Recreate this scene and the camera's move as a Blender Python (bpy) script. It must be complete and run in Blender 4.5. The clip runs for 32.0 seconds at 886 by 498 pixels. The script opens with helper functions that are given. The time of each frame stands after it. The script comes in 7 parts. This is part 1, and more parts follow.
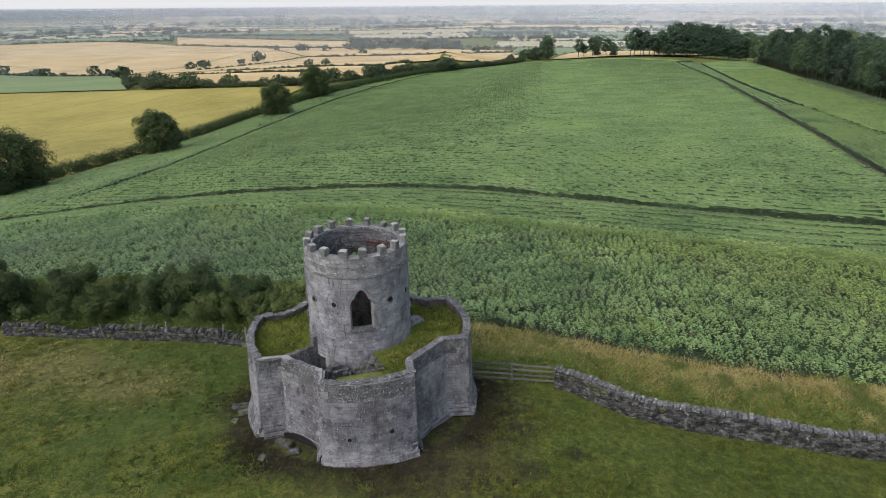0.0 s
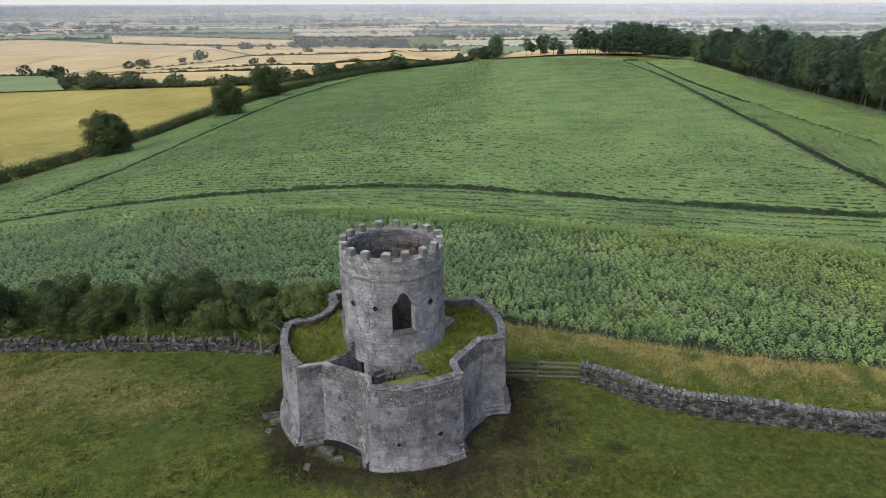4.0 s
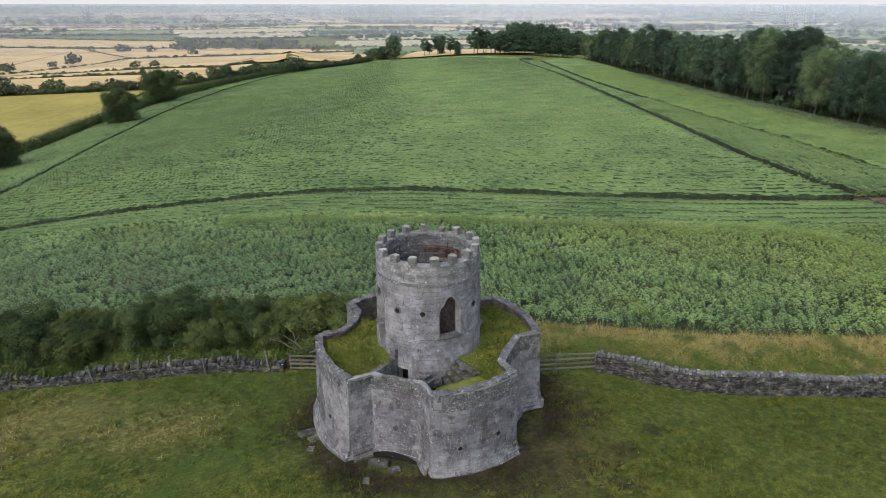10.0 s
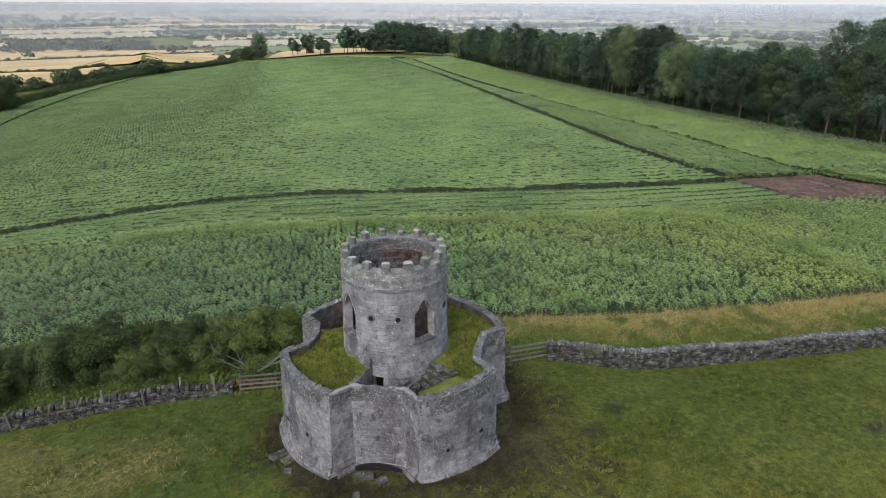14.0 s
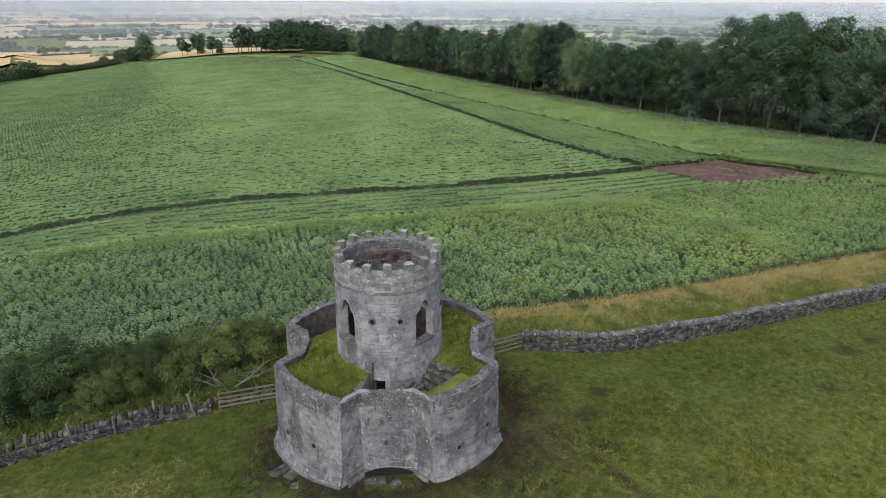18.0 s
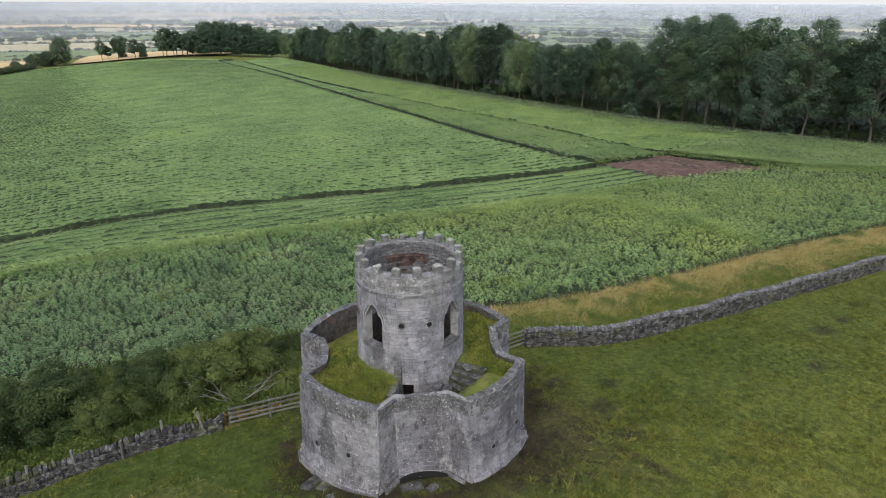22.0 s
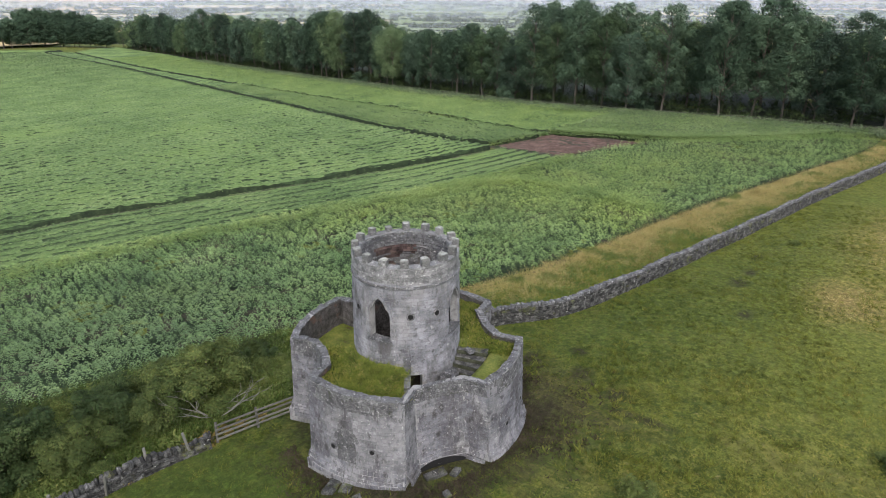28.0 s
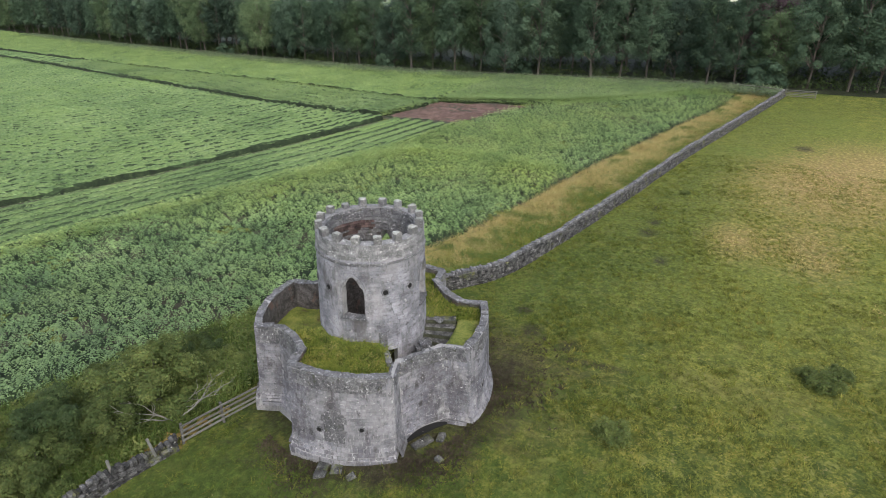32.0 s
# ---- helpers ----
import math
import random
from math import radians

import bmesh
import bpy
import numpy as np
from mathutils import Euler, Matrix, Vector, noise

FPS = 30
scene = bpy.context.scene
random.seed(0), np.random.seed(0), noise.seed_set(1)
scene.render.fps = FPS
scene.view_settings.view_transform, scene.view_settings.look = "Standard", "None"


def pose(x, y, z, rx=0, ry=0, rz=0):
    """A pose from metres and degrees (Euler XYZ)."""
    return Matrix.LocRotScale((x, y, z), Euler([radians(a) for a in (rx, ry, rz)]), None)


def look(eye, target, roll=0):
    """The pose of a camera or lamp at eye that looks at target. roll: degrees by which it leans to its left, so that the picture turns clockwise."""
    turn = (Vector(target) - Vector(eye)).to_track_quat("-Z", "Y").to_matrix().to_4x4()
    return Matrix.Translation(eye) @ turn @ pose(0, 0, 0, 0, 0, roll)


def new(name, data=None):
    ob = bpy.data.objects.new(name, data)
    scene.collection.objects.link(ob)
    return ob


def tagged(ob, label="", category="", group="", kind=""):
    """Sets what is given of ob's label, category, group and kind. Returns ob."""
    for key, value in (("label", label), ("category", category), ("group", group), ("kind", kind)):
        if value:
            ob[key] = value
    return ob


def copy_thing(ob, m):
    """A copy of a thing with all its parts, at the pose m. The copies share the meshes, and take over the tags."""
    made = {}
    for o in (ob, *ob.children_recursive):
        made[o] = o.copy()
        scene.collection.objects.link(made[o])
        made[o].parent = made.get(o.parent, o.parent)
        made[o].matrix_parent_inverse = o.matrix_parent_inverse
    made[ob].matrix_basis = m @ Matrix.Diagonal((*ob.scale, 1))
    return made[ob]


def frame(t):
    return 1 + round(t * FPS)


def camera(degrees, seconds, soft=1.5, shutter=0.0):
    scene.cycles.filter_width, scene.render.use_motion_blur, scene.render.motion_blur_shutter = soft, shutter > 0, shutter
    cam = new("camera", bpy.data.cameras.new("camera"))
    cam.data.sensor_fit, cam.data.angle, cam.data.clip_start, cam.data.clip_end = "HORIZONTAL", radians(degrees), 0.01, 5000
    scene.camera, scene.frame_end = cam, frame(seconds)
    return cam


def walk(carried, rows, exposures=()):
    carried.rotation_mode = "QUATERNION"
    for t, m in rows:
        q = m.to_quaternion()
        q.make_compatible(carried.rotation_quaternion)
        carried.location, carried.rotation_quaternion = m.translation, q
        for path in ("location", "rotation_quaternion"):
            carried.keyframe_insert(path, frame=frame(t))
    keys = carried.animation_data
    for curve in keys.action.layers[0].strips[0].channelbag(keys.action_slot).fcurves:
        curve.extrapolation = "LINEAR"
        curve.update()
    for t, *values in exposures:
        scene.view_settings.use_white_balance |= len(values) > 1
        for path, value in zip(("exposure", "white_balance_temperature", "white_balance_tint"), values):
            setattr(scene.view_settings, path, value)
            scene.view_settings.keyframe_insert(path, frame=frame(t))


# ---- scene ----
cam = camera(70.0, 32.0, soft=0.85)
PATH = [
    (0, (5.211, -26.047, 17.701), (5.101, -24.183, 16.985), -0.5),
    (0.5, (4.791, -26.082, 17.735), (4.688, -24.218, 17.018), -0.5),
    (1, (4.336, -26.133, 17.771), (4.242, -24.268, 17.054), -0.5),
    (1.5, (3.852, -26.162, 17.795), (3.773, -24.297, 17.077), -0.4),
    (2, (3.346, -26.143, 17.775), (3.294, -24.277, 17.058), -0.3),
    (2.5, (2.844, -26.128, 17.786), (2.823, -24.262, 17.068), -0.3),
    (3, (2.326, -26.127, 17.821), (2.334, -24.261, 17.102), -0.3),
    (3.5, (1.831, -26.088, 17.799), (1.861, -24.222, 17.079), -0.2),
    (5.5, (-0.157, -25.94, 17.823), (-0.047, -24.079, 17.1), -0.2),
    (6, (-0.663, -25.897, 17.823), (-0.53, -24.037, 17.099), -0.1),
    (6.5, (-1.169, -25.841, 17.832), (-1.012, -23.983, 17.108), -0.0),
    (7, (-1.667, -25.805, 17.84), (-1.484, -23.95, 17.117), 0.0),
    (7.5, (-2.165, -25.762, 17.861), (-1.955, -23.909, 17.138), 0.0),
    (8, (-2.655, -25.737, 17.87), (-2.419, -23.887, 17.148), 0.0),
    (8.5, (-3.146, -25.666, 17.88), (-2.883, -23.819, 17.158), 0.1),
    (9, (-3.618, -25.6, 17.926), (-3.326, -23.758, 17.204), -0.0),
    (9.5, (-4.098, -25.509, 17.937), (-3.774, -23.672, 17.215), 0.0),
    (10, (-4.583, -25.409, 17.925), (-4.225, -23.579, 17.205), 0.0),
    (10.5, (-5.054, -25.325, 17.947), (-4.658, -23.502, 17.227), 0.0),
    (11, (-5.5, -25.223, 17.964), (-5.059, -23.411, 17.243), 0.0),
    (11.5, (-5.938, -25.084, 17.985), (-5.446, -23.285, 17.264), 0.0),
    (12, (-6.365, -24.93, 17.977), (-5.823, -23.145, 17.256), -0.0),
    (12.5, (-6.824, -24.781, 18.019), (-6.237, -23.01, 17.297), -0.0),
    (13, (-7.26, -24.604, 18.005), (-6.627, -22.85, 17.282), -0.0),
    (13.5, (-7.705, -24.405, 18.027), (-7.026, -22.668, 17.304), 0.0),
    (14, (-8.163, -24.186, 18.032), (-7.442, -22.467, 17.309), 0.2),
    (14.5, (-8.589, -23.985, 18.031), (-7.824, -22.287, 17.3), 0.1),
    (16.5, (-10.322, -23.189, 18.057), (-9.405, -21.569, 17.327), 0.2),
    (17, (-10.75, -22.995, 18.059), (-9.811, -21.386, 17.331), 0.2),
    (17.5, (-11.142, -22.747, 18.055), (-10.181, -21.152, 17.327), 0.2),
    (18, (-11.539, -22.489, 18.054), (-10.555, -20.907, 17.326), 0.2),
    (18.5, (-11.924, -22.248, 18.027), (-10.918, -20.68, 17.3), 0.2),
    (19, (-12.292, -21.971, 18.03), (-11.265, -20.416, 17.304), 0.3),
    (19.5, (-12.664, -21.697, 18.021), (-11.617, -20.155, 17.296), 0.2),
    (20, (-13.019, -21.44, 17.999), (-11.952, -19.911, 17.275), 0.2),
    (20.5, (-13.411, -21.168, 18.007), (-12.323, -19.653, 17.283), 0.2),
    (21, (-13.786, -20.909, 18.018), (-12.678, -19.41, 17.294), 0.2),
    (21.5, (-14.175, -20.654, 18.019), (-13.045, -19.17, 17.296), 0.2),
    (22, (-14.556, -20.396, 18.035), (-13.406, -18.928, 17.312), 0.2),
    (22.5, (-14.898, -20.118, 18.03), (-13.726, -18.667, 17.307), 0.2),
    (23, (-15.25, -19.846, 18.055), (-14.057, -18.413, 17.333), 0.1),
    (23.5, (-15.594, -19.517, 18.037), (-14.378, -18.103, 17.315), 0.2),
    (24, (-15.958, -19.245, 18.038), (-14.72, -17.849, 17.317), 0.2),
    (24.5, (-16.322, -18.957, 18.046), (-15.059, -17.584, 17.325), 0.2),
    (25, (-16.652, -18.685, 18.084), (-15.364, -17.336, 17.362), 0.1),
    (25.5, (-16.992, -18.37, 18.074), (-15.678, -17.046, 17.351), 0.2),
    (27.5, (-18.297, -17.009, 18.109), (-16.885, -15.812, 17.35), 0.3),
    (28, (-18.6, -16.657, 18.114), (-17.16, -15.495, 17.355), 0.3),
    (28.5, (-18.949, -16.374, 18.185), (-17.481, -15.248, 17.425), 0.2),
    (29, (-19.308, -16.065, 18.256), (-17.811, -14.977, 17.496), 0.3),
    (29.5, (-19.654, -15.72, 18.302), (-18.13, -14.673, 17.54), 0.3),
    (30, (-19.948, -15.356, 18.334), (-18.4, -14.355, 17.559), 0.4),
    (30.5, (-20.231, -14.942, 18.351), (-18.657, -13.982, 17.576), 0.5),
    (31, (-20.493, -14.556, 18.349), (-18.895, -13.635, 17.576), 0.4),
    (31.5, (-20.705, -14.129, 18.301), (-19.096, -13.26, 17.492), 0.4),
    (32, (-20.843, -13.609, 18.257), (-19.223, -12.795, 17.414), 0.5),
]
walk(cam, [(t, look(e, a, r)) for t, e, a, r in PATH], [(0.0, 0.82), (12.0, 0.86), (23.0, 0.92), (26.0, 1.02), (30.0, 1.23), (32.0, 1.26)])


# ---- world and light ----
world = bpy.data.worlds.new("sky")
scene.world = world
world.use_nodes = True
nt = world.node_tree
nt.nodes.clear()
sky = nt.nodes.new("ShaderNodeTexSky")
sky.sky_type = 'NISHITA'
sky.sun_disc = False
SUN_EL, SUN_AZ = 48.0, 226.0      # degrees above the horizon; clockwise from +y
sky.sun_elevation, sky.sun_rotation = radians(SUN_EL), radians(SUN_AZ)
sky.air_density, sky.dust_density, sky.ozone_density = 1.0, 2.0, 1.0
grey = nt.nodes.new("ShaderNodeHueSaturation")
grey.inputs["Saturation"].default_value = 0.68
back = nt.nodes.new("ShaderNodeBackground")
back.inputs["Strength"].default_value = 0.15
out = nt.nodes.new("ShaderNodeOutputWorld")
nt.links.new(sky.outputs["Color"], grey.inputs["Color"])
nt.links.new(grey.outputs["Color"], back.inputs["Color"])
nt.links.new(back.outputs["Background"], out.inputs["Surface"])
sun = new("sun", bpy.data.lights.new("sun", 'SUN'))
sun.data.energy, sun.data.angle, sun.data.color = 0.95, radians(56), (1.0, 0.96, 0.91)
_a, _e = radians(SUN_AZ), radians(SUN_EL)
sun.matrix_world = look((60 * math.sin(_a) * math.cos(_e), 60 * math.cos(_a) * math.cos(_e), 60 * math.sin(_e)), (0, 0, 0))


# ---- materials ----
def ramp(nodes, stops):
    r = nodes.new("ShaderNodeValToRGB")
    while len(r.color_ramp.elements) > 1:
        r.color_ramp.elements.remove(r.color_ramp.elements[0])
    for i, (p, c) in enumerate(stops):
        e = r.color_ramp.elements[0] if i == 0 else r.color_ramp.elements.new(p)
        e.position, e.color = p, (*c, 1)
    return r


def material(name, stops, size=1.0, fine=None, fine_amount=0.5, rough=0.85, bump=0.3, bump_size=None, vary=0.0, hue=0.0,
             world_space=False, island=False, tree_vary=0.0, translucent=0.0, specular=0.2, metal=0.0, stains=None, stretch=None, patches=None, layers=()):
    """Two scales of noise through a colour ramp, relief from the fine one, and variation from piece to piece."""
    m = bpy.data.materials.new(name)
    m.use_nodes = True
    t = m.node_tree
    n, l = t.nodes, t.links
    b = n["Principled BSDF"]
    if world_space:
        co = n.new("ShaderNodeNewGeometry").outputs["Position"]
    else:
        co = n.new("ShaderNodeTexCoord").outputs["Object"]
    if stretch:
        mp = n.new("ShaderNodeMapping")
        mp.inputs["Scale"].default_value = stretch
        l.new(co, mp.inputs["Vector"])
        co = mp.outputs["Vector"]
    def noise_tex(scale, detail=5, roughness=0.6):
        k = n.new("ShaderNodeTexNoise")
        k.inputs["Scale"].default_value, k.inputs["Detail"].default_value, k.inputs["Roughness"].default_value = scale, detail, roughness
        l.new(co, k.inputs["Vector"])
        return k.outputs["Fac"]
    big = noise_tex(1.0 / size, 4)
    small = noise_tex(1.0 / (fine or size * 0.12), 6, 0.7)
    mix = n.new("ShaderNodeMix")
    mix.data_type = 'FLOAT'
    mix.inputs[0].default_value = fine_amount
    l.new(big, mix.inputs[2]); l.new(small, mix.inputs[3])
    r = ramp(n, stops)
    l.new(mix.outputs[0], r.inputs["Fac"])
    col = r.outputs["Color"]
    if patches:
        pscale, lo, hi, pc = patches
        pn = noise_tex(1.0 / pscale, 3, 0.55)
        pr = ramp(n, [(lo, (0, 0, 0)), (hi, (1, 1, 1))])
        l.new(pn, pr.inputs["Fac"])
        pm = n.new("ShaderNodeMix")
        pm.data_type = 'RGBA'
        l.new(pr.outputs["Color"], pm.inputs[0]); l.new(col, pm.inputs[6])
        pm.inputs[7].default_value = (*pc, 1)
        col = pm.outputs[2]
    if stains:
        sscale, lo, hi, sc = stains
        sn = noise_tex(1.0 / sscale, 8, 0.75)
        sr = ramp(n, [(lo, (0, 0, 0)), (hi, (1, 1, 1))])
        l.new(sn, sr.inputs["Fac"])
        sm = n.new("ShaderNodeMix")
        sm.data_type = 'RGBA'
        l.new(sr.outputs["Color"], sm.inputs[0]); l.new(col, sm.inputs[6])
        sm.inputs[7].default_value = (*sc, 1)
        col = sm.outputs[2]
    for lscale, lo, hi, lc, tall in layers:
        mq = n.new("ShaderNodeMapping")
        mq.inputs["Scale"].default_value, mq.inputs["Location"].default_value = (1, 1, tall), (lscale * 7, lscale * 3, hi * 11)
        l.new(co, mq.inputs["Vector"])
        ln_ = n.new("ShaderNodeTexNoise")
        ln_.inputs["Scale"].default_value, ln_.inputs["Detail"].default_value, ln_.inputs["Roughness"].default_value = 1.0 / lscale, 7, 0.7
        l.new(mq.outputs[0], ln_.inputs["Vector"])
        lr = ramp(n, [(lo, (0, 0, 0)), (hi, (1, 1, 1))])
        l.new(ln_.outputs["Fac"], lr.inputs["Fac"])
        lm = n.new("ShaderNodeMix"); lm.data_type = 'RGBA'
        l.new(lr.outputs["Color"], lm.inputs[0]); l.new(col, lm.inputs[6])
        lm.inputs[7].default_value = (*lc, 1)
        col = lm.outputs[2]
    if vary or hue:
        rnd = n.new("ShaderNodeNewGeometry").outputs["Random Per Island"] if island else n.new("ShaderNodeObjectInfo").outputs["Random"]
        hs = n.new("ShaderNodeHueSaturation")
        mr = n.new("ShaderNodeMapRange")
        mr.inputs[3].default_value, mr.inputs[4].default_value = 1 - vary, 1 + vary
        l.new(rnd, mr.inputs[0]); l.new(mr.outputs[0], hs.inputs["Value"])
        if hue:
            mh = n.new("ShaderNodeMath"); mh.operation = 'MULTIPLY'; mh.inputs[1].default_value = 7.31
            fr = n.new("ShaderNodeMath"); fr.operation = 'FRACT'
            mq = n.new("ShaderNodeMapRange")
            mq.inputs[3].default_value, mq.inputs[4].default_value = 0.5 - hue, 0.5 + hue
            l.new(rnd, mh.inputs[0]); l.new(mh.outputs[0], fr.inputs[0]); l.new(fr.outputs[0], mq.inputs[0])
            l.new(mq.outputs[0], hs.inputs["Hue"])
        l.new(col, hs.inputs["Color"])
        col = hs.outputs["Color"]
    if tree_vary:
        rnd = n.new("ShaderNodeObjectInfo").outputs["Random"]
        hs = n.new("ShaderNodeHueSaturation")
        for sock, lo, hi in (("Value", 1 - tree_vary, 1 + tree_vary), ("Hue", 0.512, 0.488)):
            mr = n.new("ShaderNodeMapRange")
            mr.inputs[3].default_value, mr.inputs[4].default_value = lo, hi
            l.new(rnd, mr.inputs[0]); l.new(mr.outputs[0], hs.inputs[sock])
        l.new(col, hs.inputs["Color"])
        col = hs.outputs["Color"]
    l.new(col, b.inputs["Base Color"])
    b.inputs["Roughness"].default_value, b.inputs["Metallic"].default_value = rough, metal
    b.inputs["Specular IOR Level"].default_value = specular
    if bump:
        bp = n.new("ShaderNodeBump")
        bp.inputs["Strength"].default_value = bump
        bp.inputs["Distance"].default_value = bump_size or size * 0.05
        l.new(small, bp.inputs["Height"])
        l.new(bp.outputs["Normal"], b.inputs["Normal"])
    if translucent:
        tr = n.new("ShaderNodeBsdfTranslucent")
        l.new(col, tr.inputs["Color"])
        ms = n.new("ShaderNodeMixShader")
        ms.inputs[0].default_value = translucent
        l.new(b.outputs[0], ms.inputs[1]); l.new(tr.outputs[0], ms.inputs[2])
        l.new(ms.outputs[0], n["Material Output"].inputs["Surface"])
    return m


M_PASTURE = material("pasture_grass", [(0.41, (0.022, 0.037, 0.006)), (0.47, (0.074, 0.092, 0.014)), (0.525, (0.136, 0.146, 0.022)), (0.59, (0.255, 0.222, 0.050))],
                     size=1.1, fine=0.11, fine_amount=0.62, bump=1.0, bump_size=0.16, world_space=True, rough=0.95,
                     layers=((0.55, 0.52, 0.62, (0.045, 0.068, 0.013), 1.0), (1.6, 0.54, 0.66, (0.055, 0.082, 0.015), 1.0), (0.5, 0.55, 0.63, (0.185, 0.185, 0.045), 1.0), (4.5, 0.55, 0.70, (0.165, 0.150, 0.042), 1.0), (0.45, 0.60, 0.68, (0.22, 0.185, 0.07), 1.0), (13.0, 0.50, 0.66, (0.075, 0.115, 0.020), 1.0)))


def add_spots(m, spots, colour, edge=0.25, strength=0.9):
    """Another colour in round spots (x, y, radius, squeeze) with ragged edges."""
    t = m.node_tree
    n, l = t.nodes, t.links
    geo = n.new("ShaderNodeNewGeometry").outputs["Position"]
    nz = n.new("ShaderNodeTexNoise")
    nz.inputs["Scale"].default_value, nz.inputs["Detail"].default_value, nz.inputs["Roughness"].default_value = 1.15, 9, 0.80
    l.new(geo, nz.inputs["Vector"])
    nf = n.new("ShaderNodeTexNoise")
    nf.inputs["Scale"].default_value, nf.inputs["Detail"].default_value, nf.inputs["Roughness"].default_value = 3.5, 8, 0.75
    l.new(geo, nf.inputs["Vector"])
    cr = ramp(n, [(0.36, tuple(0.45 * q for q in colour)), (0.52, colour), (0.66, tuple(1.9 * q for q in colour))])
    l.new(nf.outputs["Fac"], cr.inputs["Fac"])
    b = n["Principled BSDF"]
    col = b.inputs["Base Color"].links[0].from_socket
    for x, y, r, sq in spots:
        mp = n.new("ShaderNodeMapping")
        mp.inputs["Location"].default_value = (-x / r, -y / (r * sq), 0)
        mp.inputs["Scale"].default_value = (1 / r, 1 / (r * sq), 0)
        l.new(geo, mp.inputs["Vector"])
        ln = n.new("ShaderNodeVectorMath"); ln.operation = 'LENGTH'
        l.new(mp.outputs[0], ln.inputs[0])
        ad = n.new("ShaderNodeMath"); ad.operation = 'MULTIPLY_ADD'
        ad.inputs[1].default_value, ad.inputs[2].default_value = 2.6, -1.30
        l.new(nz.outputs["Fac"], ad.inputs[0])
        sm = n.new("ShaderNodeMath"); sm.operation = 'ADD'
        l.new(ln.outputs["Value"], sm.inputs[0]); l.new(ad.outputs[0], sm.inputs[1])
        mr = n.new("ShaderNodeMapRange")
        mr.inputs[1].default_value, mr.inputs[2].default_value, mr.inputs[3].default_value, mr.inputs[4].default_value = 1 - edge, 1 + edge, strength, 0.0
        l.new(sm.outputs[0], mr.inputs[0])
        mx = n.new("ShaderNodeMix"); mx.data_type = 'RGBA'
        l.new(mr.outputs[0], mx.inputs[0]); l.new(col, mx.inputs[6])
        l.new(cr.outputs["Color"], mx.inputs[7])
        col = mx.outputs[2]
    l.new(col, b.inputs["Base Color"])


# Darker grass spots; some west of the tower carry its shade in their colour.
LUSH_SHADE = [(-9, 3.5, 9, 0.45), (-18, 5, 9, 0.3), (-9, -5, 7, 0.8), (12, -3, 7, 0.4), (-11, 2.5, 7, 0.6), (10, 0.5, 6, 0.5), (-7.5, 2.2, 4, 0.8), (17, -4.5, 8, 0.35), (30, -7, 10, 0.3), (46, -10, 12, 0.25), (14, -6.5, 9, 0.5), (25, -9.5, 10, 0.4), (88, -20, 16, 0.6), (66, -15, 13, 0.5)]
PALE = [(34, -26, 22, 0.75), (24, -12, 11, 0.6), (58, -22, 16, 0.7), (75, -24, 16, 0.7)]
add_spots(M_PASTURE, PALE, (0.205, 0.210, 0.040), 1.2, 0.45)
add_spots(M_PASTURE, LUSH_SHADE, (0.052, 0.078, 0.012), 1.0, 0.38)
add_spots(M_PASTURE, [(42, -19, 9, 0.55), (47, -22, 8, 0.6), (26, -18.5, 4, 0.5), (57, -27, 7, 0.8), (26, -14, 3, 0.6)], (0.31, 0.212, 0.085), 0.8, 0.66)
add_spots(M_PASTURE, [(-20, 2.8, 4, 0.6), (-12.5, 1.2, 2.5, 0.6)], (0.22, 0.175, 0.070), 0.8, 0.45)
add_spots(M_PASTURE, [(3.6, -4.6, 2.0, 0.9), (5.8, -3.4, 1.4, 1.3), (1.6, -6.4, 1.8, 0.8), (4.4, -7.6, 0.5, 4.0), (6.8, -0.6, 1.2, 1.4)], (0.085, 0.068, 0.030), 0.9, 0.5)
add_spots(M_PASTURE, [(24.9, -7.8, 0.9, 0.6), (19.7, -9.5, 0.7, 0.7), (6.7, -7.0, 0.6, 1.0), (7.2, -1.9, 0.8, 0.6), (7.5, -4.9, 0.6, 1.0), (27.4, -7.8, 0.7, 0.6), (60, -18.7, 1.2, 0.7), (31, -7.4, 0.7, 0.5), (9.6, -3.6, 0.45, 1.0), (5.4, -8.8, 0.3, 5.0)], (0.036, 0.028, 0.018), 0.5, 0.75)
add_spots(M_PASTURE, [(0.0, -0.2, 5.7, 0.98), (-4.6, -2.2, 1.6, 1.2), (2.6, -4.9, 1.3, 0.7)], (0.038, 0.031, 0.018), 0.35, 0.88)
STONE = [(0.36, (0.097, 0.096, 0.102)), (0.46, (0.174, 0.172, 0.182)), (0.56, (0.248, 0.245, 0.257)), (0.68, (0.372, 0.366, 0.378))]
STONE_LAYERS = ((0.22, 0.54, 0.64, (0.125, 0.120, 0.118), 1.6), (2.4, 0.50, 0.66, (0.29, 0.28, 0.272), 0.6), (1.1, 0.52, 0.66, (0.105, 0.100, 0.096), 0.35), (0.30, 0.62, 0.70, (0.40, 0.39, 0.37), 1.0), (0.16, 0.60, 0.70, (0.070, 0.066, 0.064), 0.8))
M_STONE = material("grey_limestone", STONE, size=0.9, fine=0.05, fine_amount=0.42, bump=0.8, bump_size=0.02, vary=0.15, hue=0.022, world_space=True, rough=0.93, layers=STONE_LAYERS)
M_STONE_J = material("grey_limestone_joined", STONE, size=0.9, fine=0.05, fine_amount=0.42, bump=0.8, bump_size=0.02, vary=0.15, hue=0.022, world_space=True, island=True, rough=0.93, layers=STONE_LAYERS)
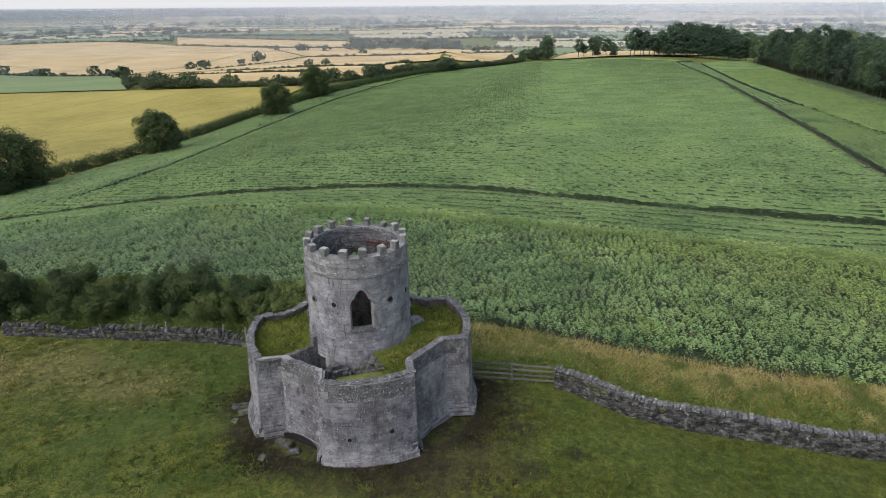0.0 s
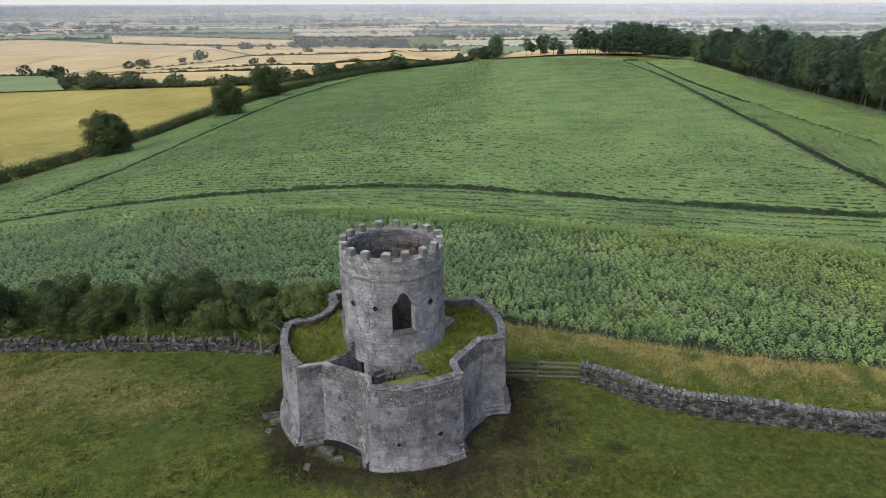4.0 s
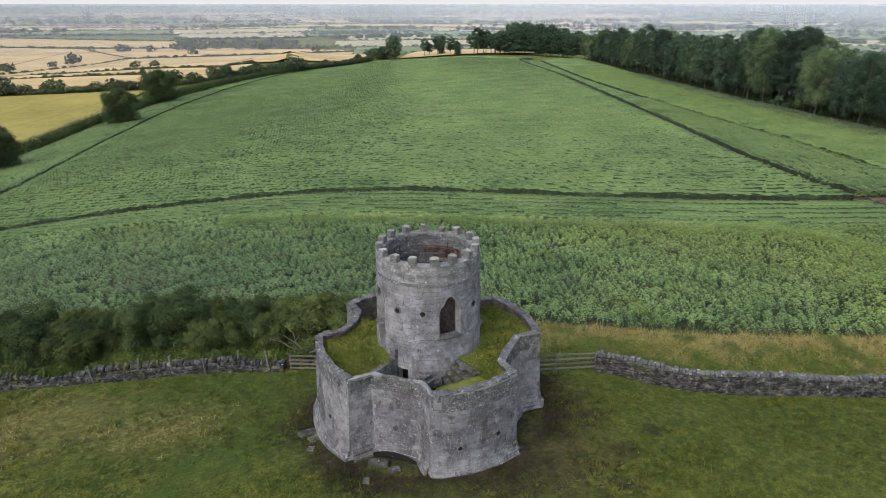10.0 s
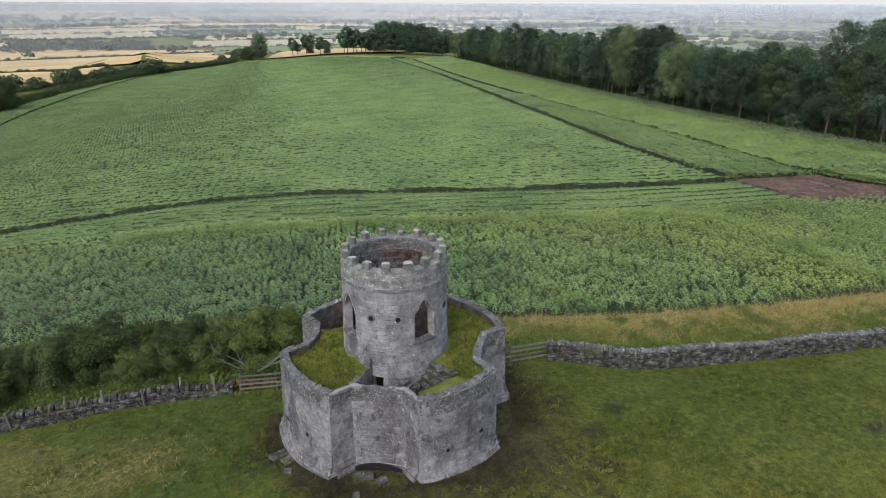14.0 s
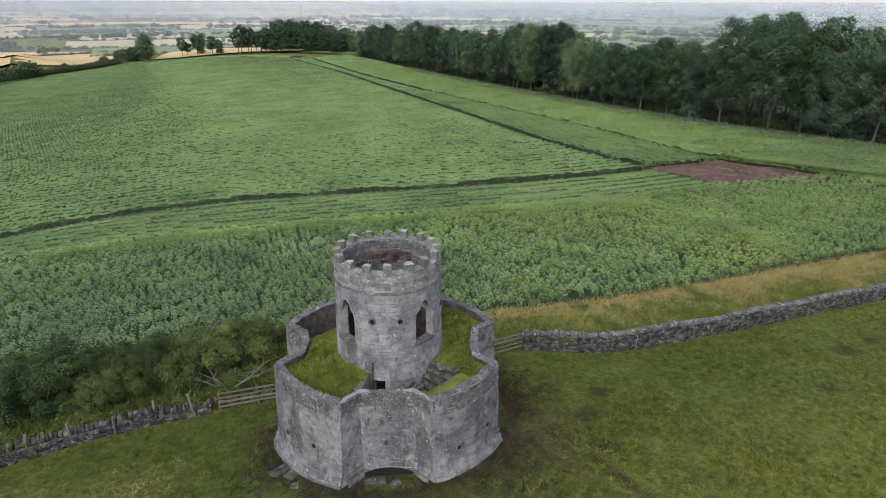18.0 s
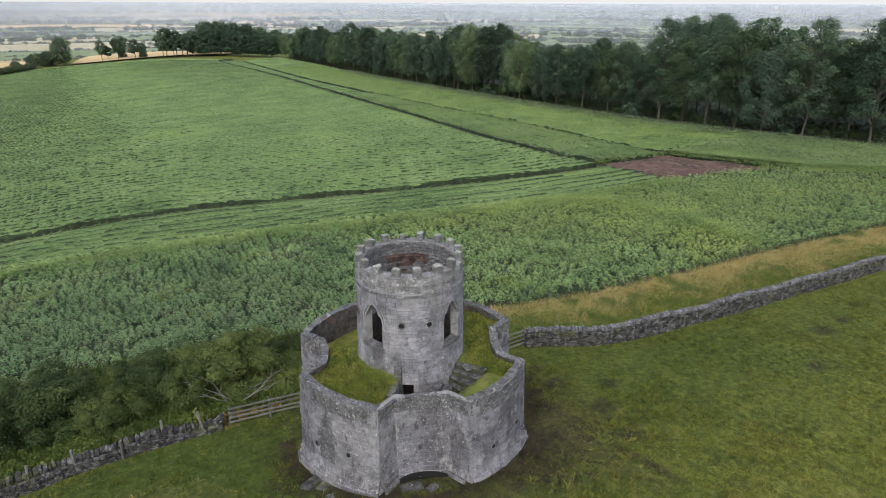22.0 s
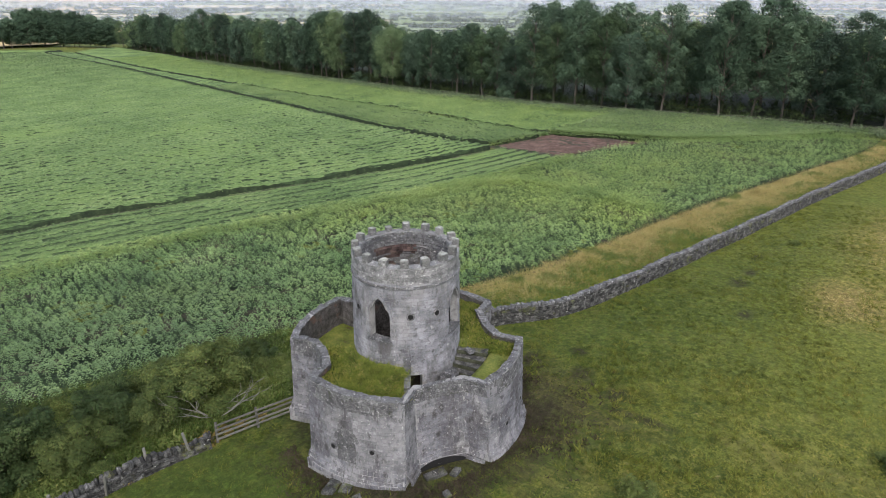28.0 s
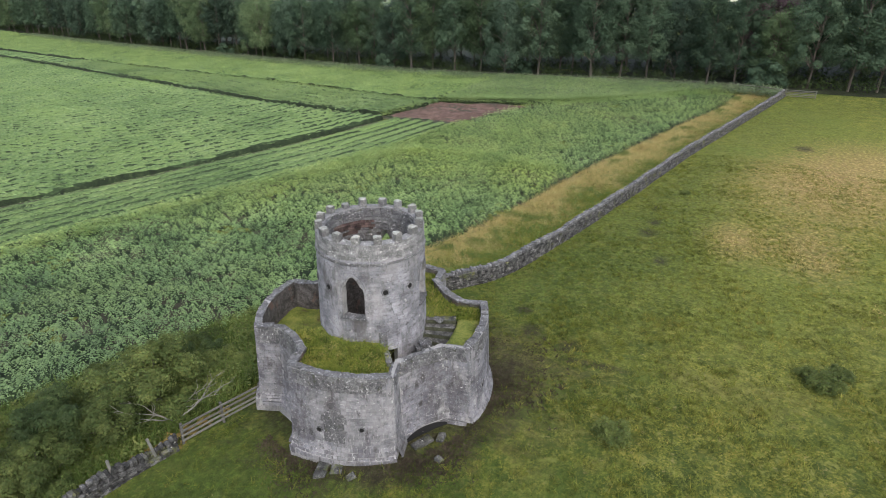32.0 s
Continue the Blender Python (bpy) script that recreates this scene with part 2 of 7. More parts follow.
WALL_STONE = [(p, tuple(0.70 * q * k for q, k in zip(c, (0.98, 0.97, 1.0)))) for p, c in STONE]
WALL_LAYERS = ((0.20, 0.53, 0.63, (0.095, 0.090, 0.090), 1.6), (0.24, 0.56, 0.66, (0.25, 0.245, 0.248), 1.3), (1.3, 0.49, 0.63, (0.078, 0.073, 0.072), 0.30), (2.6, 0.48, 0.66, (0.265, 0.258, 0.258), 0.6), (0.9, 0.56, 0.68, (0.28, 0.272, 0.268), 0.8), (0.45, 0.55, 0.66, (0.066, 0.062, 0.060), 0.6), (0.10, 0.60, 0.66, (0.42, 0.41, 0.39), 1.0), (0.07, 0.60, 0.68, (0.050, 0.047, 0.046), 1.0))
M_WALL = material("stained_limestone", WALL_STONE, size=0.9, fine=0.05, fine_amount=0.42, bump=0.9, bump_size=0.025, vary=0.17, hue=0.022, world_space=True, rough=0.93, layers=WALL_LAYERS)
M_WALL_J = material("stained_limestone_joined", WALL_STONE, size=0.9, fine=0.05, fine_amount=0.42, bump=0.9, bump_size=0.025, vary=0.17, hue=0.022, world_space=True, island=True, rough=0.93, layers=WALL_LAYERS)
M_MORTAR = material("lime_mortar", [(0.36, (0.17, 0.166, 0.162)), (0.64, (0.34, 0.332, 0.322))], size=0.8, fine=0.05, bump=0.5, bump_size=0.02, world_space=True, rough=0.95, layers=STONE_LAYERS[:3])
M_COPING = material("lichened_coping", [(0.36, (0.046, 0.046, 0.046)), (0.5, (0.110, 0.108, 0.109)), (0.66, (0.235, 0.230, 0.230))], size=0.4, fine=0.05, fine_amount=0.6, bump=0.9, bump_size=0.03, vary=0.22,
                    world_space=True, layers=((0.30, 0.56, 0.66, (0.062, 0.064, 0.044), 1.0), (0.10, 0.58, 0.64, (0.46, 0.45, 0.44), 1.0)))
M_COPING_J = material("lichened_coping_joined", [(0.36, (0.046, 0.046, 0.046)), (0.5, (0.110, 0.108, 0.109)), (0.66, (0.235, 0.230, 0.230))], size=0.4, fine=0.05, fine_amount=0.6, bump=0.9, bump_size=0.03, vary=0.22,
                    world_space=True, island=True, layers=((0.30, 0.56, 0.66, (0.062, 0.064, 0.044), 1.0), (0.10, 0.58, 0.64, (0.46, 0.45, 0.44), 1.0)))
M_MERLON = material("pale_lichened_block", [(0.36, (0.086, 0.084, 0.082)), (0.5, (0.190, 0.187, 0.184)), (0.64, (0.335, 0.33, 0.322))], size=0.35, fine=0.05, fine_amount=0.6, bump=0.9, bump_size=0.03, vary=0.25,
                    world_space=True, layers=((0.30, 0.60, 0.70, (0.080, 0.080, 0.062), 1.0), (0.13, 0.58, 0.66, (0.52, 0.51, 0.48), 1.0)))
M_MERLON_J = material("pale_lichened_block_joined", [(0.36, (0.086, 0.084, 0.082)), (0.5, (0.190, 0.187, 0.184)), (0.64, (0.335, 0.33, 0.322))], size=0.35, fine=0.05, fine_amount=0.6, bump=0.9, bump_size=0.03, vary=0.25,
                    world_space=True, island=True, layers=((0.30, 0.60, 0.70, (0.080, 0.080, 0.062), 1.0), (0.13, 0.58, 0.66, (0.52, 0.51, 0.48), 1.0)))
# Inner faces: a browner, darker colour than the outer stone.
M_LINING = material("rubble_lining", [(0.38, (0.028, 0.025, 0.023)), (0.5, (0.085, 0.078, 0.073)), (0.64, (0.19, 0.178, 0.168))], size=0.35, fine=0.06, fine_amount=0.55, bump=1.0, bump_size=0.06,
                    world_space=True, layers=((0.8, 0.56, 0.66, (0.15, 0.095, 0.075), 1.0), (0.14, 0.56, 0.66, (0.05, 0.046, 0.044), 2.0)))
M_DRY = material("dry_stone", [(0.40, (0.018, 0.018, 0.017)), (0.5, (0.053, 0.052, 0.049)), (0.64, (0.158, 0.153, 0.144))], size=0.3, fine=0.04,
                 fine_amount=0.5, bump=0.7, bump_size=0.03, vary=0.55, hue=0.02, world_space=True, layers=((0.25, 0.62, 0.69, (0.36, 0.35, 0.32), 1.0), (0.9, 0.56, 0.66, (0.080, 0.085, 0.030), 1.0)))
M_DRY_J = material("dry_stone_joined", [(0.40, (0.018, 0.018, 0.017)), (0.5, (0.053, 0.052, 0.049)), (0.64, (0.158, 0.153, 0.144))], size=0.3, fine=0.04,
                   fine_amount=0.5, bump=0.7, bump_size=0.03, vary=0.55, hue=0.02, world_space=True, island=True, layers=((0.25, 0.62, 0.69, (0.36, 0.35, 0.32), 1.0), (0.9, 0.56, 0.66, (0.080, 0.085, 0.030), 1.0)))
M_TERRACE = material("terrace_turf", [(0.36, (0.052, 0.070, 0.014)), (0.5, (0.130, 0.152, 0.030)), (0.64, (0.23, 0.225, 0.058))], size=0.8, fine=0.08,
                     fine_amount=0.5, bump=1.0, bump_size=0.08, world_space=True, stains=(0.7, 0.54, 0.66, (0.085, 0.068, 0.030)))
M_SOIL = material("red_brown_soil", [(0.38, (0.062, 0.036, 0.028)), (0.5, (0.110, 0.066, 0.050)), (0.64, (0.19, 0.125, 0.095))], size=2.5, fine=0.2,
                  bump=1.0, bump_size=0.08, world_space=True, layers=((0.6, 0.53, 0.62, (0.060, 0.036, 0.028), 1.0), (0.35, 0.58, 0.66, (0.22, 0.15, 0.115), 1.0)))
M_UNDER = material("dark_field_soil", [(0.36, (0.026, 0.025, 0.014)), (0.64, (0.075, 0.066, 0.044))], size=1.0, fine=0.1, bump=1.0, bump_size=0.05, world_space=True)
# Stem colours with the shade between leaves painted in, darkest at crop edges.
M_GAP_SHADE = material("shaded_bean_stalks", [(0.38, (0.012, 0.021, 0.008)), (0.52, (0.032, 0.052, 0.020)), (0.64, (0.072, 0.108, 0.042))], size=0.5, fine=0.08, bump=1.0, bump_size=0.06, world_space=True, stretch=(1, 1, 0.3))
M_EDGE_SHADE = material("shaded_bean_edge", [(0.38, (0.007, 0.011, 0.005)), (0.52, (0.018, 0.028, 0.011)), (0.64, (0.048, 0.068, 0.028))], size=0.5, fine=0.08, bump=1.0, bump_size=0.06, world_space=True, stretch=(1, 1, 0.3))
M_BEAN = material("bean_leaves", [(0.36, (0.100, 0.174, 0.055)), (0.5, (0.214, 0.326, 0.108)), (0.64, (0.345, 0.462, 0.178))], size=5.0, fine=0.3, fine_amount=0.4,
                  bump=0, vary=0.30, hue=0.010, island=True, world_space=True, translucent=0.25, rough=0.55, specular=0.35, patches=(13.0, 0.52, 0.70, (0.235, 0.30, 0.085)))
# Near-black sheet: shade between the near plants is painted into its colour.
M_CANOPY = material("bean_understorey_shade", [(0.36, (0.007, 0.013, 0.006)), (0.47, (0.018, 0.033, 0.013)), (0.56, (0.040, 0.066, 0.026)), (0.66, (0.075, 0.110, 0.046))], size=7.0, fine=0.30, fine_amount=0.6,
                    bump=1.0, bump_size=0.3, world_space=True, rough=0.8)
M_CANOPY_FAR = material("bean_canopy_in_rows", [(0.36, (0.044, 0.076, 0.025)), (0.46, (0.109, 0.172, 0.058)), (0.54, (0.158, 0.225, 0.079)), (0.66, (0.223, 0.29, 0.110))], size=10.0, fine=0.42,
                        fine_amount=0.7, bump=1.0, bump_size=0.35, world_space=True, rough=0.8, patches=(22.0, 0.50, 0.74, (0.172, 0.248, 0.078)))


def add_rows(m, turn, pitch, colour, thin=0.45, bend=3.0):
    """Drill rows: thin shaded furrows, uneven, square to a compass turn."""
    t = m.node_tree
    n, l = t.nodes, t.links
    b = n["Principled BSDF"]
    col = b.inputs["Base Color"].links[0].from_socket
    mp = n.new("ShaderNodeMapping")
    mp.inputs["Rotation"].default_value = (0, 0, radians(turn))
    l.new(n.new("ShaderNodeNewGeometry").outputs["Position"], mp.inputs["Vector"])
    w = n.new("ShaderNodeTexWave")
    w.bands_direction = 'Y'
    w.inputs["Scale"].default_value = 0.314 / pitch
    w.inputs["Distortion"].default_value, w.inputs["Detail"].default_value, w.inputs["Detail Scale"].default_value = bend, 5, 3.0
    w.inputs["Detail Roughness"].default_value = 0.7
    l.new(mp.outputs[0], w.inputs["Vector"])
    r = ramp(n, [(thin * 0.11, (0.75, 0.75, 0.75)), (thin, (0, 0, 0))])
    l.new(w.outputs["Fac"], r.inputs["Fac"])
    mx = n.new("ShaderNodeMix"); mx.data_type = 'RGBA'
    l.new(r.outputs["Color"], mx.inputs[0]); l.new(col, mx.inputs[6])
    mx.inputs[7].default_value = (*colour, 1)
    l.new(mx.outputs[2], b.inputs["Base Color"])


add_spots(M_BEAN, [(38, 13, 15, 0.55), (56, 11, 13, 0.7), (78, 3, 15, 0.7), (80, 22, 13, 0.8)], (0.28, 0.35, 0.115), 0.9, 0.36)
add_spots(M_BEAN, [(33.5, 4, 4.5, 0.7), (36, 7.5, 3.5, 0.7), (39, 16, 4.5, 0.5), (33.5, 14, 3.5, 0.6), (38, 20, 6, 0.35), (29, 0.5, 3, 0.6), (22.5, 25, 7, 0.25)], (0.35, 0.43, 0.085), 0.9, 0.72)
add_spots(M_BEAN, [(-4, 17, 11, 0.6), (-20, 24, 15, 0.55), (-40, 28, 12, 0.7)], (0.128, 0.188, 0.092), 1.0, 0.6)
M_BEAN_FAR = material("bean_leaves_in_rows", [(0.36, (0.096, 0.152, 0.052)), (0.5, (0.177, 0.250, 0.092)), (0.64, (0.267, 0.345, 0.139))], size=10.0, fine=0.5, fine_amount=0.4,
                      bump=0, vary=0.26, hue=0.015, island=True, world_space=True, translucent=0.2, rough=0.6, specular=0.3, patches=(22.0, 0.50, 0.74, (0.195, 0.275, 0.088)))
M_BEAN_Y = material("young_bean_leaves", [(0.34, (0.115, 0.177, 0.052)), (0.5, (0.209, 0.289, 0.084)), (0.66, (0.316, 0.386, 0.130))], size=4.0, fine=0.3, fine_amount=0.4,
                    bump=0, vary=0.38, hue=0.02, island=True, world_space=True, translucent=0.25, rough=0.6, specular=0.3)
M_WEED = material("grey_green_weeds", [(0.3, (0.065, 0.095, 0.045)), (0.5, (0.125, 0.165, 0.085)), (0.68, (0.21, 0.24, 0.14))], size=3.0, fine=0.3, fine_amount=0.4,
                  bump=0, vary=0.40, hue=0.03, island=True, world_space=True, translucent=0.2)
M_MARGIN = material("field_margin", [(0.38, (0.039, 0.065, 0.022)), (0.48, (0.113, 0.174, 0.052)), (0.56, (0.184, 0.255, 0.080)), (0.64, (0.259, 0.330, 0.108))], size=9.0, fine=0.5, fine_amount=0.65,
                    bump=1.0, bump_size=0.30, world_space=True, patches=(26.0, 0.54, 0.72, (0.175, 0.242, 0.078)))
M_STRAW = material("ripe_barley", [(0.36, (0.38, 0.275, 0.125)), (0.5, (0.47, 0.345, 0.165)), (0.64, (0.55, 0.425, 0.225))], size=60, fine=4, fine_amount=0.4, bump=0.3, bump_size=0.3, world_space=True)
M_GOLD = material("turning_wheat", [(0.36, (0.20, 0.168, 0.038)), (0.5, (0.275, 0.228, 0.054)), (0.66, (0.345, 0.285, 0.075))], size=40, fine=3, fine_amount=0.35, bump=0.3, bump_size=0.3, world_space=True)
add_rows(M_GOLD, -72.0, 24.0, (0.20, 0.18, 0.045), 0.014, 0.6)
M_PALE = material("pale_meadow", [(0.3, (0.33, 0.29, 0.15)), (0.7, (0.45, 0.40, 0.23))], size=80, fine=5, bump=0.0, world_space=True)
M_GREENF = material("green_field", [(0.3, (0.115, 0.160, 0.062)), (0.7, (0.19, 0.235, 0.095))], size=60, fine=4, bump=0.0, world_space=True)
M_LEAF = material("tree_leaves", [(0.25, (0.028, 0.048, 0.028)), (0.5, (0.059, 0.093, 0.056)), (0.75, (0.114, 0.162, 0.095))], size=3.0, fine=0.4, fine_amount=0.4,
                  bump=0, vary=0.16, hue=0.02, island=True, tree_vary=0.34, translucent=0.16, specular=0.06, rough=0.9, world_space=True)
M_LEAF_B = material("pale_tree_leaves", [(0.25, (0.042, 0.066, 0.032)), (0.5, (0.088, 0.128, 0.062)), (0.75, (0.163, 0.216, 0.108))], size=3.0, fine=0.4, fine_amount=0.4,
                    bump=0, vary=0.16, hue=0.02, island=True, tree_vary=0.34, translucent=0.16, specular=0.06, rough=0.9, world_space=True)
M_SCRUB = material("scrub_leaves", [(0.3, (0.027, 0.043, 0.011)), (0.5, (0.087, 0.113, 0.030)), (0.7, (0.199, 0.225, 0.068))], size=2.0, fine=0.3, fine_amount=0.4,
                   bump=0, vary=0.28, hue=0.02, island=True, tree_vary=0.35, translucent=0.25, rough=0.7, world_space=True)
M_HEDGE = material("hedge_leaves", [(0.3, (0.014, 0.027, 0.010)), (0.5, (0.045, 0.070, 0.022)), (0.7, (0.095, 0.124, 0.040))], size=2.0, fine=0.3, fine_amount=0.4,
                   bump=0, vary=0.28, hue=0.02, island=True, translucent=0.25, rough=0.7, world_space=True)
M_FARLEAF = material("distant_leaves", [(0.3, (0.030, 0.044, 0.022)), (0.7, (0.072, 0.094, 0.042))], size=20.0, fine=3.0, bump=0, vary=0.3, island=True, world_space=True, rough=0.8)
M_BARK = material("bark", [(0.3, (0.045, 0.038, 0.030)), (0.7, (0.15, 0.13, 0.105))], size=0.6, fine=0.08, bump=0.8, bump_size=0.03, stretch=(1, 1, 0.25))
M_WOOD_D = material("dark_old_timber", [(0.3, (0.045, 0.042, 0.036)), (0.7, (0.12, 0.115, 0.10))], size=0.4, fine=0.03, bump=0.5, bump_size=0.01, vary=0.25)
M_WOOD = material("weathered_timber", [(0.3, (0.07, 0.068, 0.058)), (0.6, (0.145, 0.140, 0.122)), (0.85, (0.25, 0.24, 0.21))], size=0.4, fine=0.03, bump=0.5, bump_size=0.01, vary=0.25, stretch=(1, 1, 1))
M_DEADWOOD = material("grey_dead_wood", [(0.3, (0.09, 0.088, 0.070)), (0.7, (0.21, 0.205, 0.17))], size=0.4, fine=0.04, bump=0.5, bump_size=0.01)
M_TAN = material("seeding_grass", [(0.36, (0.24, 0.195, 0.068)), (0.5, (0.43, 0.345, 0.140)), (0.64, (0.60, 0.50, 0.245))], size=3.0, fine=0.3, bump=0, vary=0.35, hue=0.03, island=True,
                 world_space=True, translucent=0.3, patches=(3.0, 0.54, 0.64, (0.16, 0.185, 0.055)))
M_BLADE = material("green_blades", [(0.38, (0.070, 0.092, 0.014)), (0.5, (0.152, 0.165, 0.027)), (0.62, (0.275, 0.238, 0.056))], size=3.0, fine=0.3, bump=0, vary=0.4, hue=0.03, island=True,
                   world_space=True, translucent=0.25)
M_BLADE_D = material("dark_blades", [(0.34, (0.024, 0.040, 0.008)), (0.5, (0.052, 0.076, 0.014)), (0.66, (0.110, 0.122, 0.028))], size=3.0, fine=0.3, bump=0, vary=0.4, hue=0.03, island=True,
                     world_space=True, translucent=0.25)
for _m in (M_BLADE, M_BLADE_D):
    add_spots(_m, PALE, (0.215, 0.215, 0.045), 1.2, 0.5)
    add_spots(_m, LUSH_SHADE, (0.056, 0.084, 0.013), 1.0, 0.36)
M_TURF = material("terrace_blades", [(0.38, (0.080, 0.118, 0.018)), (0.5, (0.175, 0.205, 0.034)), (0.62, (0.29, 0.285, 0.064))], size=1.2, fine=0.2, bump=0, vary=0.35, hue=0.02, island=True, world_space=True, translucent=0.25)
M_COPPER = material("copper_leaves", [(0.25, (0.040, 0.026, 0.030)), (0.5, (0.080, 0.052, 0.058)), (0.75, (0.13, 0.085, 0.09))], size=3.0, fine=0.4, bump=0, vary=0.2, island=True, world_space=True, translucent=0.15, rough=0.8)
M_LEAF_Y = material("yellow_green_leaves", [(0.25, (0.063, 0.086, 0.025)), (0.5, (0.150, 0.180, 0.052)), (0.75, (0.276, 0.293, 0.098))], size=2.0, fine=0.3, fine_amount=0.4,
                    bump=0, vary=0.45, hue=0.03, island=True, tree_vary=0.22, translucent=0.35, specular=0.06, rough=0.9, world_space=True)
M_BRACKEN = material("dead_bracken", [(0.25, (0.11, 0.085, 0.026)), (0.5, (0.22, 0.165, 0.050)), (0.75, (0.33, 0.25, 0.090))], size=1.0, fine=0.2, bump=0, vary=0.4, hue=0.03, island=True, world_space=True, translucent=0.2)
M_RANK = material("rank_green_blades", [(0.36, (0.048, 0.080, 0.017)), (0.5, (0.102, 0.148, 0.034)), (0.64, (0.17, 0.21, 0.058))], size=2.0, fine=0.3, bump=0, vary=0.4, hue=0.02, island=True,
                  world_space=True, translucent=0.25)
# Near-black colour standing in for the unlit depth of openings.
M_DARK = material("void_shade", [(0.3, (0.008, 0.008, 0.008)), (0.7, (0.014, 0.013, 0.012))], size=0.5, bump=0.2)
M_MUD = material("trodden_mud", [(0.36, (0.018, 0.014, 0.009)), (0.5, (0.048, 0.037, 0.024)), (0.66, (0.090, 0.070, 0.046))], size=1.2, fine=0.12, bump=1.0, bump_size=0.06, world_space=True)
M_LEAF_C = material("dark_tree_leaves", [(0.25, (0.026, 0.044, 0.030)), (0.5, (0.050, 0.078, 0.051)), (0.75, (0.086, 0.124, 0.078))], size=3.0, fine=0.4, fine_amount=0.4,
                    bump=0, vary=0.16, hue=0.02, island=True, tree_vary=0.34, translucent=0.16, specular=0.06, rough=0.9, world_space=True)
M_RISER = material("mossy_shaded_risers", [(0.36, (0.022, 0.026, 0.014)), (0.55, (0.060, 0.062, 0.040)), (0.7, (0.12, 0.115, 0.09))], size=0.4, fine=0.05, bump=0.8, bump_size=0.02, world_space=True)
M_WOOD_FLOOR = material("dark_wood_floor", [(0.36, (0.010, 0.014, 0.007)), (0.6, (0.030, 0.036, 0.016))], size=2.0, fine=0.2, bump=1.0, bump_size=0.08, world_space=True)
M_BRICK = material("old_red_brick", [(0.38, (0.034, 0.026, 0.024)), (0.5, (0.085, 0.057, 0.050)), (0.64, (0.165, 0.125, 0.112))], size=0.3, fine=0.05, fine_amount=0.5, bump=0.9, bump_size=0.03, vary=0.35, hue=0.015, world_space=True)
M_SIDES = material("battlement_block", [(0.36, (0.060, 0.059, 0.056)), (0.5, (0.140, 0.137, 0.132)), (0.64, (0.265, 0.26, 0.25))], size=0.35, fine=0.05, fine_amount=0.6, bump=0.9, bump_size=0.03, vary=0.28, world_space=True,
                   layers=((0.30, 0.58, 0.68, (0.080, 0.080, 0.062), 1.0), (0.13, 0.60, 0.67, (0.42, 0.41, 0.39), 1.0)))
M_LICHEN = material("white_lichen_crust", [(0.38, (0.13, 0.135, 0.11)), (0.50, (0.29, 0.29, 0.255)), (0.64, (0.52, 0.51, 0.47))], size=0.3, fine=0.05, fine_amount=0.6, bump=0.8, bump_size=0.02, vary=0.3, world_space=True,
                    layers=((0.22, 0.57, 0.66, (0.13, 0.135, 0.085), 1.0),))


# ---- building blocks ----
def thing(name, label, category, at=(0, 0, 0), group="", kind=""):
    ob = new(name)
    ob.empty_display_size = 0.2
    ob.matrix_world = Matrix.Translation(at)
    return tagged(ob, label, category, group, kind)


def part(name, bm, mat, parent, label="", smooth=False):
    """Links a bmesh (or a mesh) as one mesh object under a thing or a part."""
    if isinstance(bm, bmesh.types.BMesh):
        me = bpy.data.meshes.new(name)
        bm.normal_update()
        bm.to_mesh(me)
        bm.free()
    else:
        me = bm
    if mat is not None and not me.materials:
        me.materials.append(mat)
    if smooth:
        me.polygons.foreach_set("use_smooth", np.ones(len(me.polygons), bool))
    ob = new(name, me)
    if parent is not None:
        ob.parent = parent
    return tagged(ob, label)


def quads_mesh(name, co, faces, mat, smooth=False):
    """A mesh from arrays of corners (n, 3) and faces (m, 3 or 4)."""
    me = bpy.data.meshes.new(name)
    co, faces = np.asarray(co, np.float32), np.asarray(faces, np.int32)
    k = faces.shape[1]
    me.vertices.add(len(co)); me.loops.add(faces.size); me.polygons.add(len(faces))
    me.vertices.foreach_set("co", co.ravel())
    me.loops.foreach_set("vertex_index", faces.ravel())
    me.polygons.foreach_set("loop_start", np.arange(0, faces.size, k, dtype=np.int32))
    me.polygons.foreach_set("use_smooth", np.full(len(faces), smooth))
    me.materials.append(mat)
    me.update(calc_edges=True)
    me.validate()
    return me


def add_box(bm, size, m=Matrix(), jitter=0.0, rng=random):
    """A box of that size round the origin, moved by m, its corners shifted a little."""
    sx, sy, sz = (s / 2 for s in size)
    vs = [bm.verts.new(m @ Vector((x * sx + rng.uniform(-jitter, jitter), y * sy + rng.uniform(-jitter, jitter), z * sz + rng.uniform(-jitter, jitter))))
          for x in (-1, 1) for y in (-1, 1) for z in (-1, 1)]
    for f in ((0, 1, 3, 2), (4, 6, 7, 5), (0, 4, 5, 1), (2, 3, 7, 6), (0, 2, 6, 4), (1, 5, 7, 3)):
        bm.faces.new([vs[i] for i in f])
    return vs


def add_tube(bm, points, radii, sides=7):
    """A tapered tube along points."""
    rings = []
    for i, p in enumerate(points):
        a, b = Vector(points[max(i - 1, 0)]), Vector(points[min(i + 1, len(points) - 1)])
        q = (b - a).to_track_quat('Z', 'Y')
        rings.append([bm.verts.new(Vector(p) + q @ Vector((radii[i] * math.cos(2 * math.pi * k / sides), radii[i] * math.sin(2 * math.pi * k / sides), 0))) for k in range(sides)])
    for r, s in zip(rings, rings[1:]):
        for k in range(sides):
            bm.faces.new((r[k], r[(k + 1) % sides], s[(k + 1) % sides], s[k]))
    bm.faces.new(rings[-1])
    bm.faces.new(rings[0][::-1])


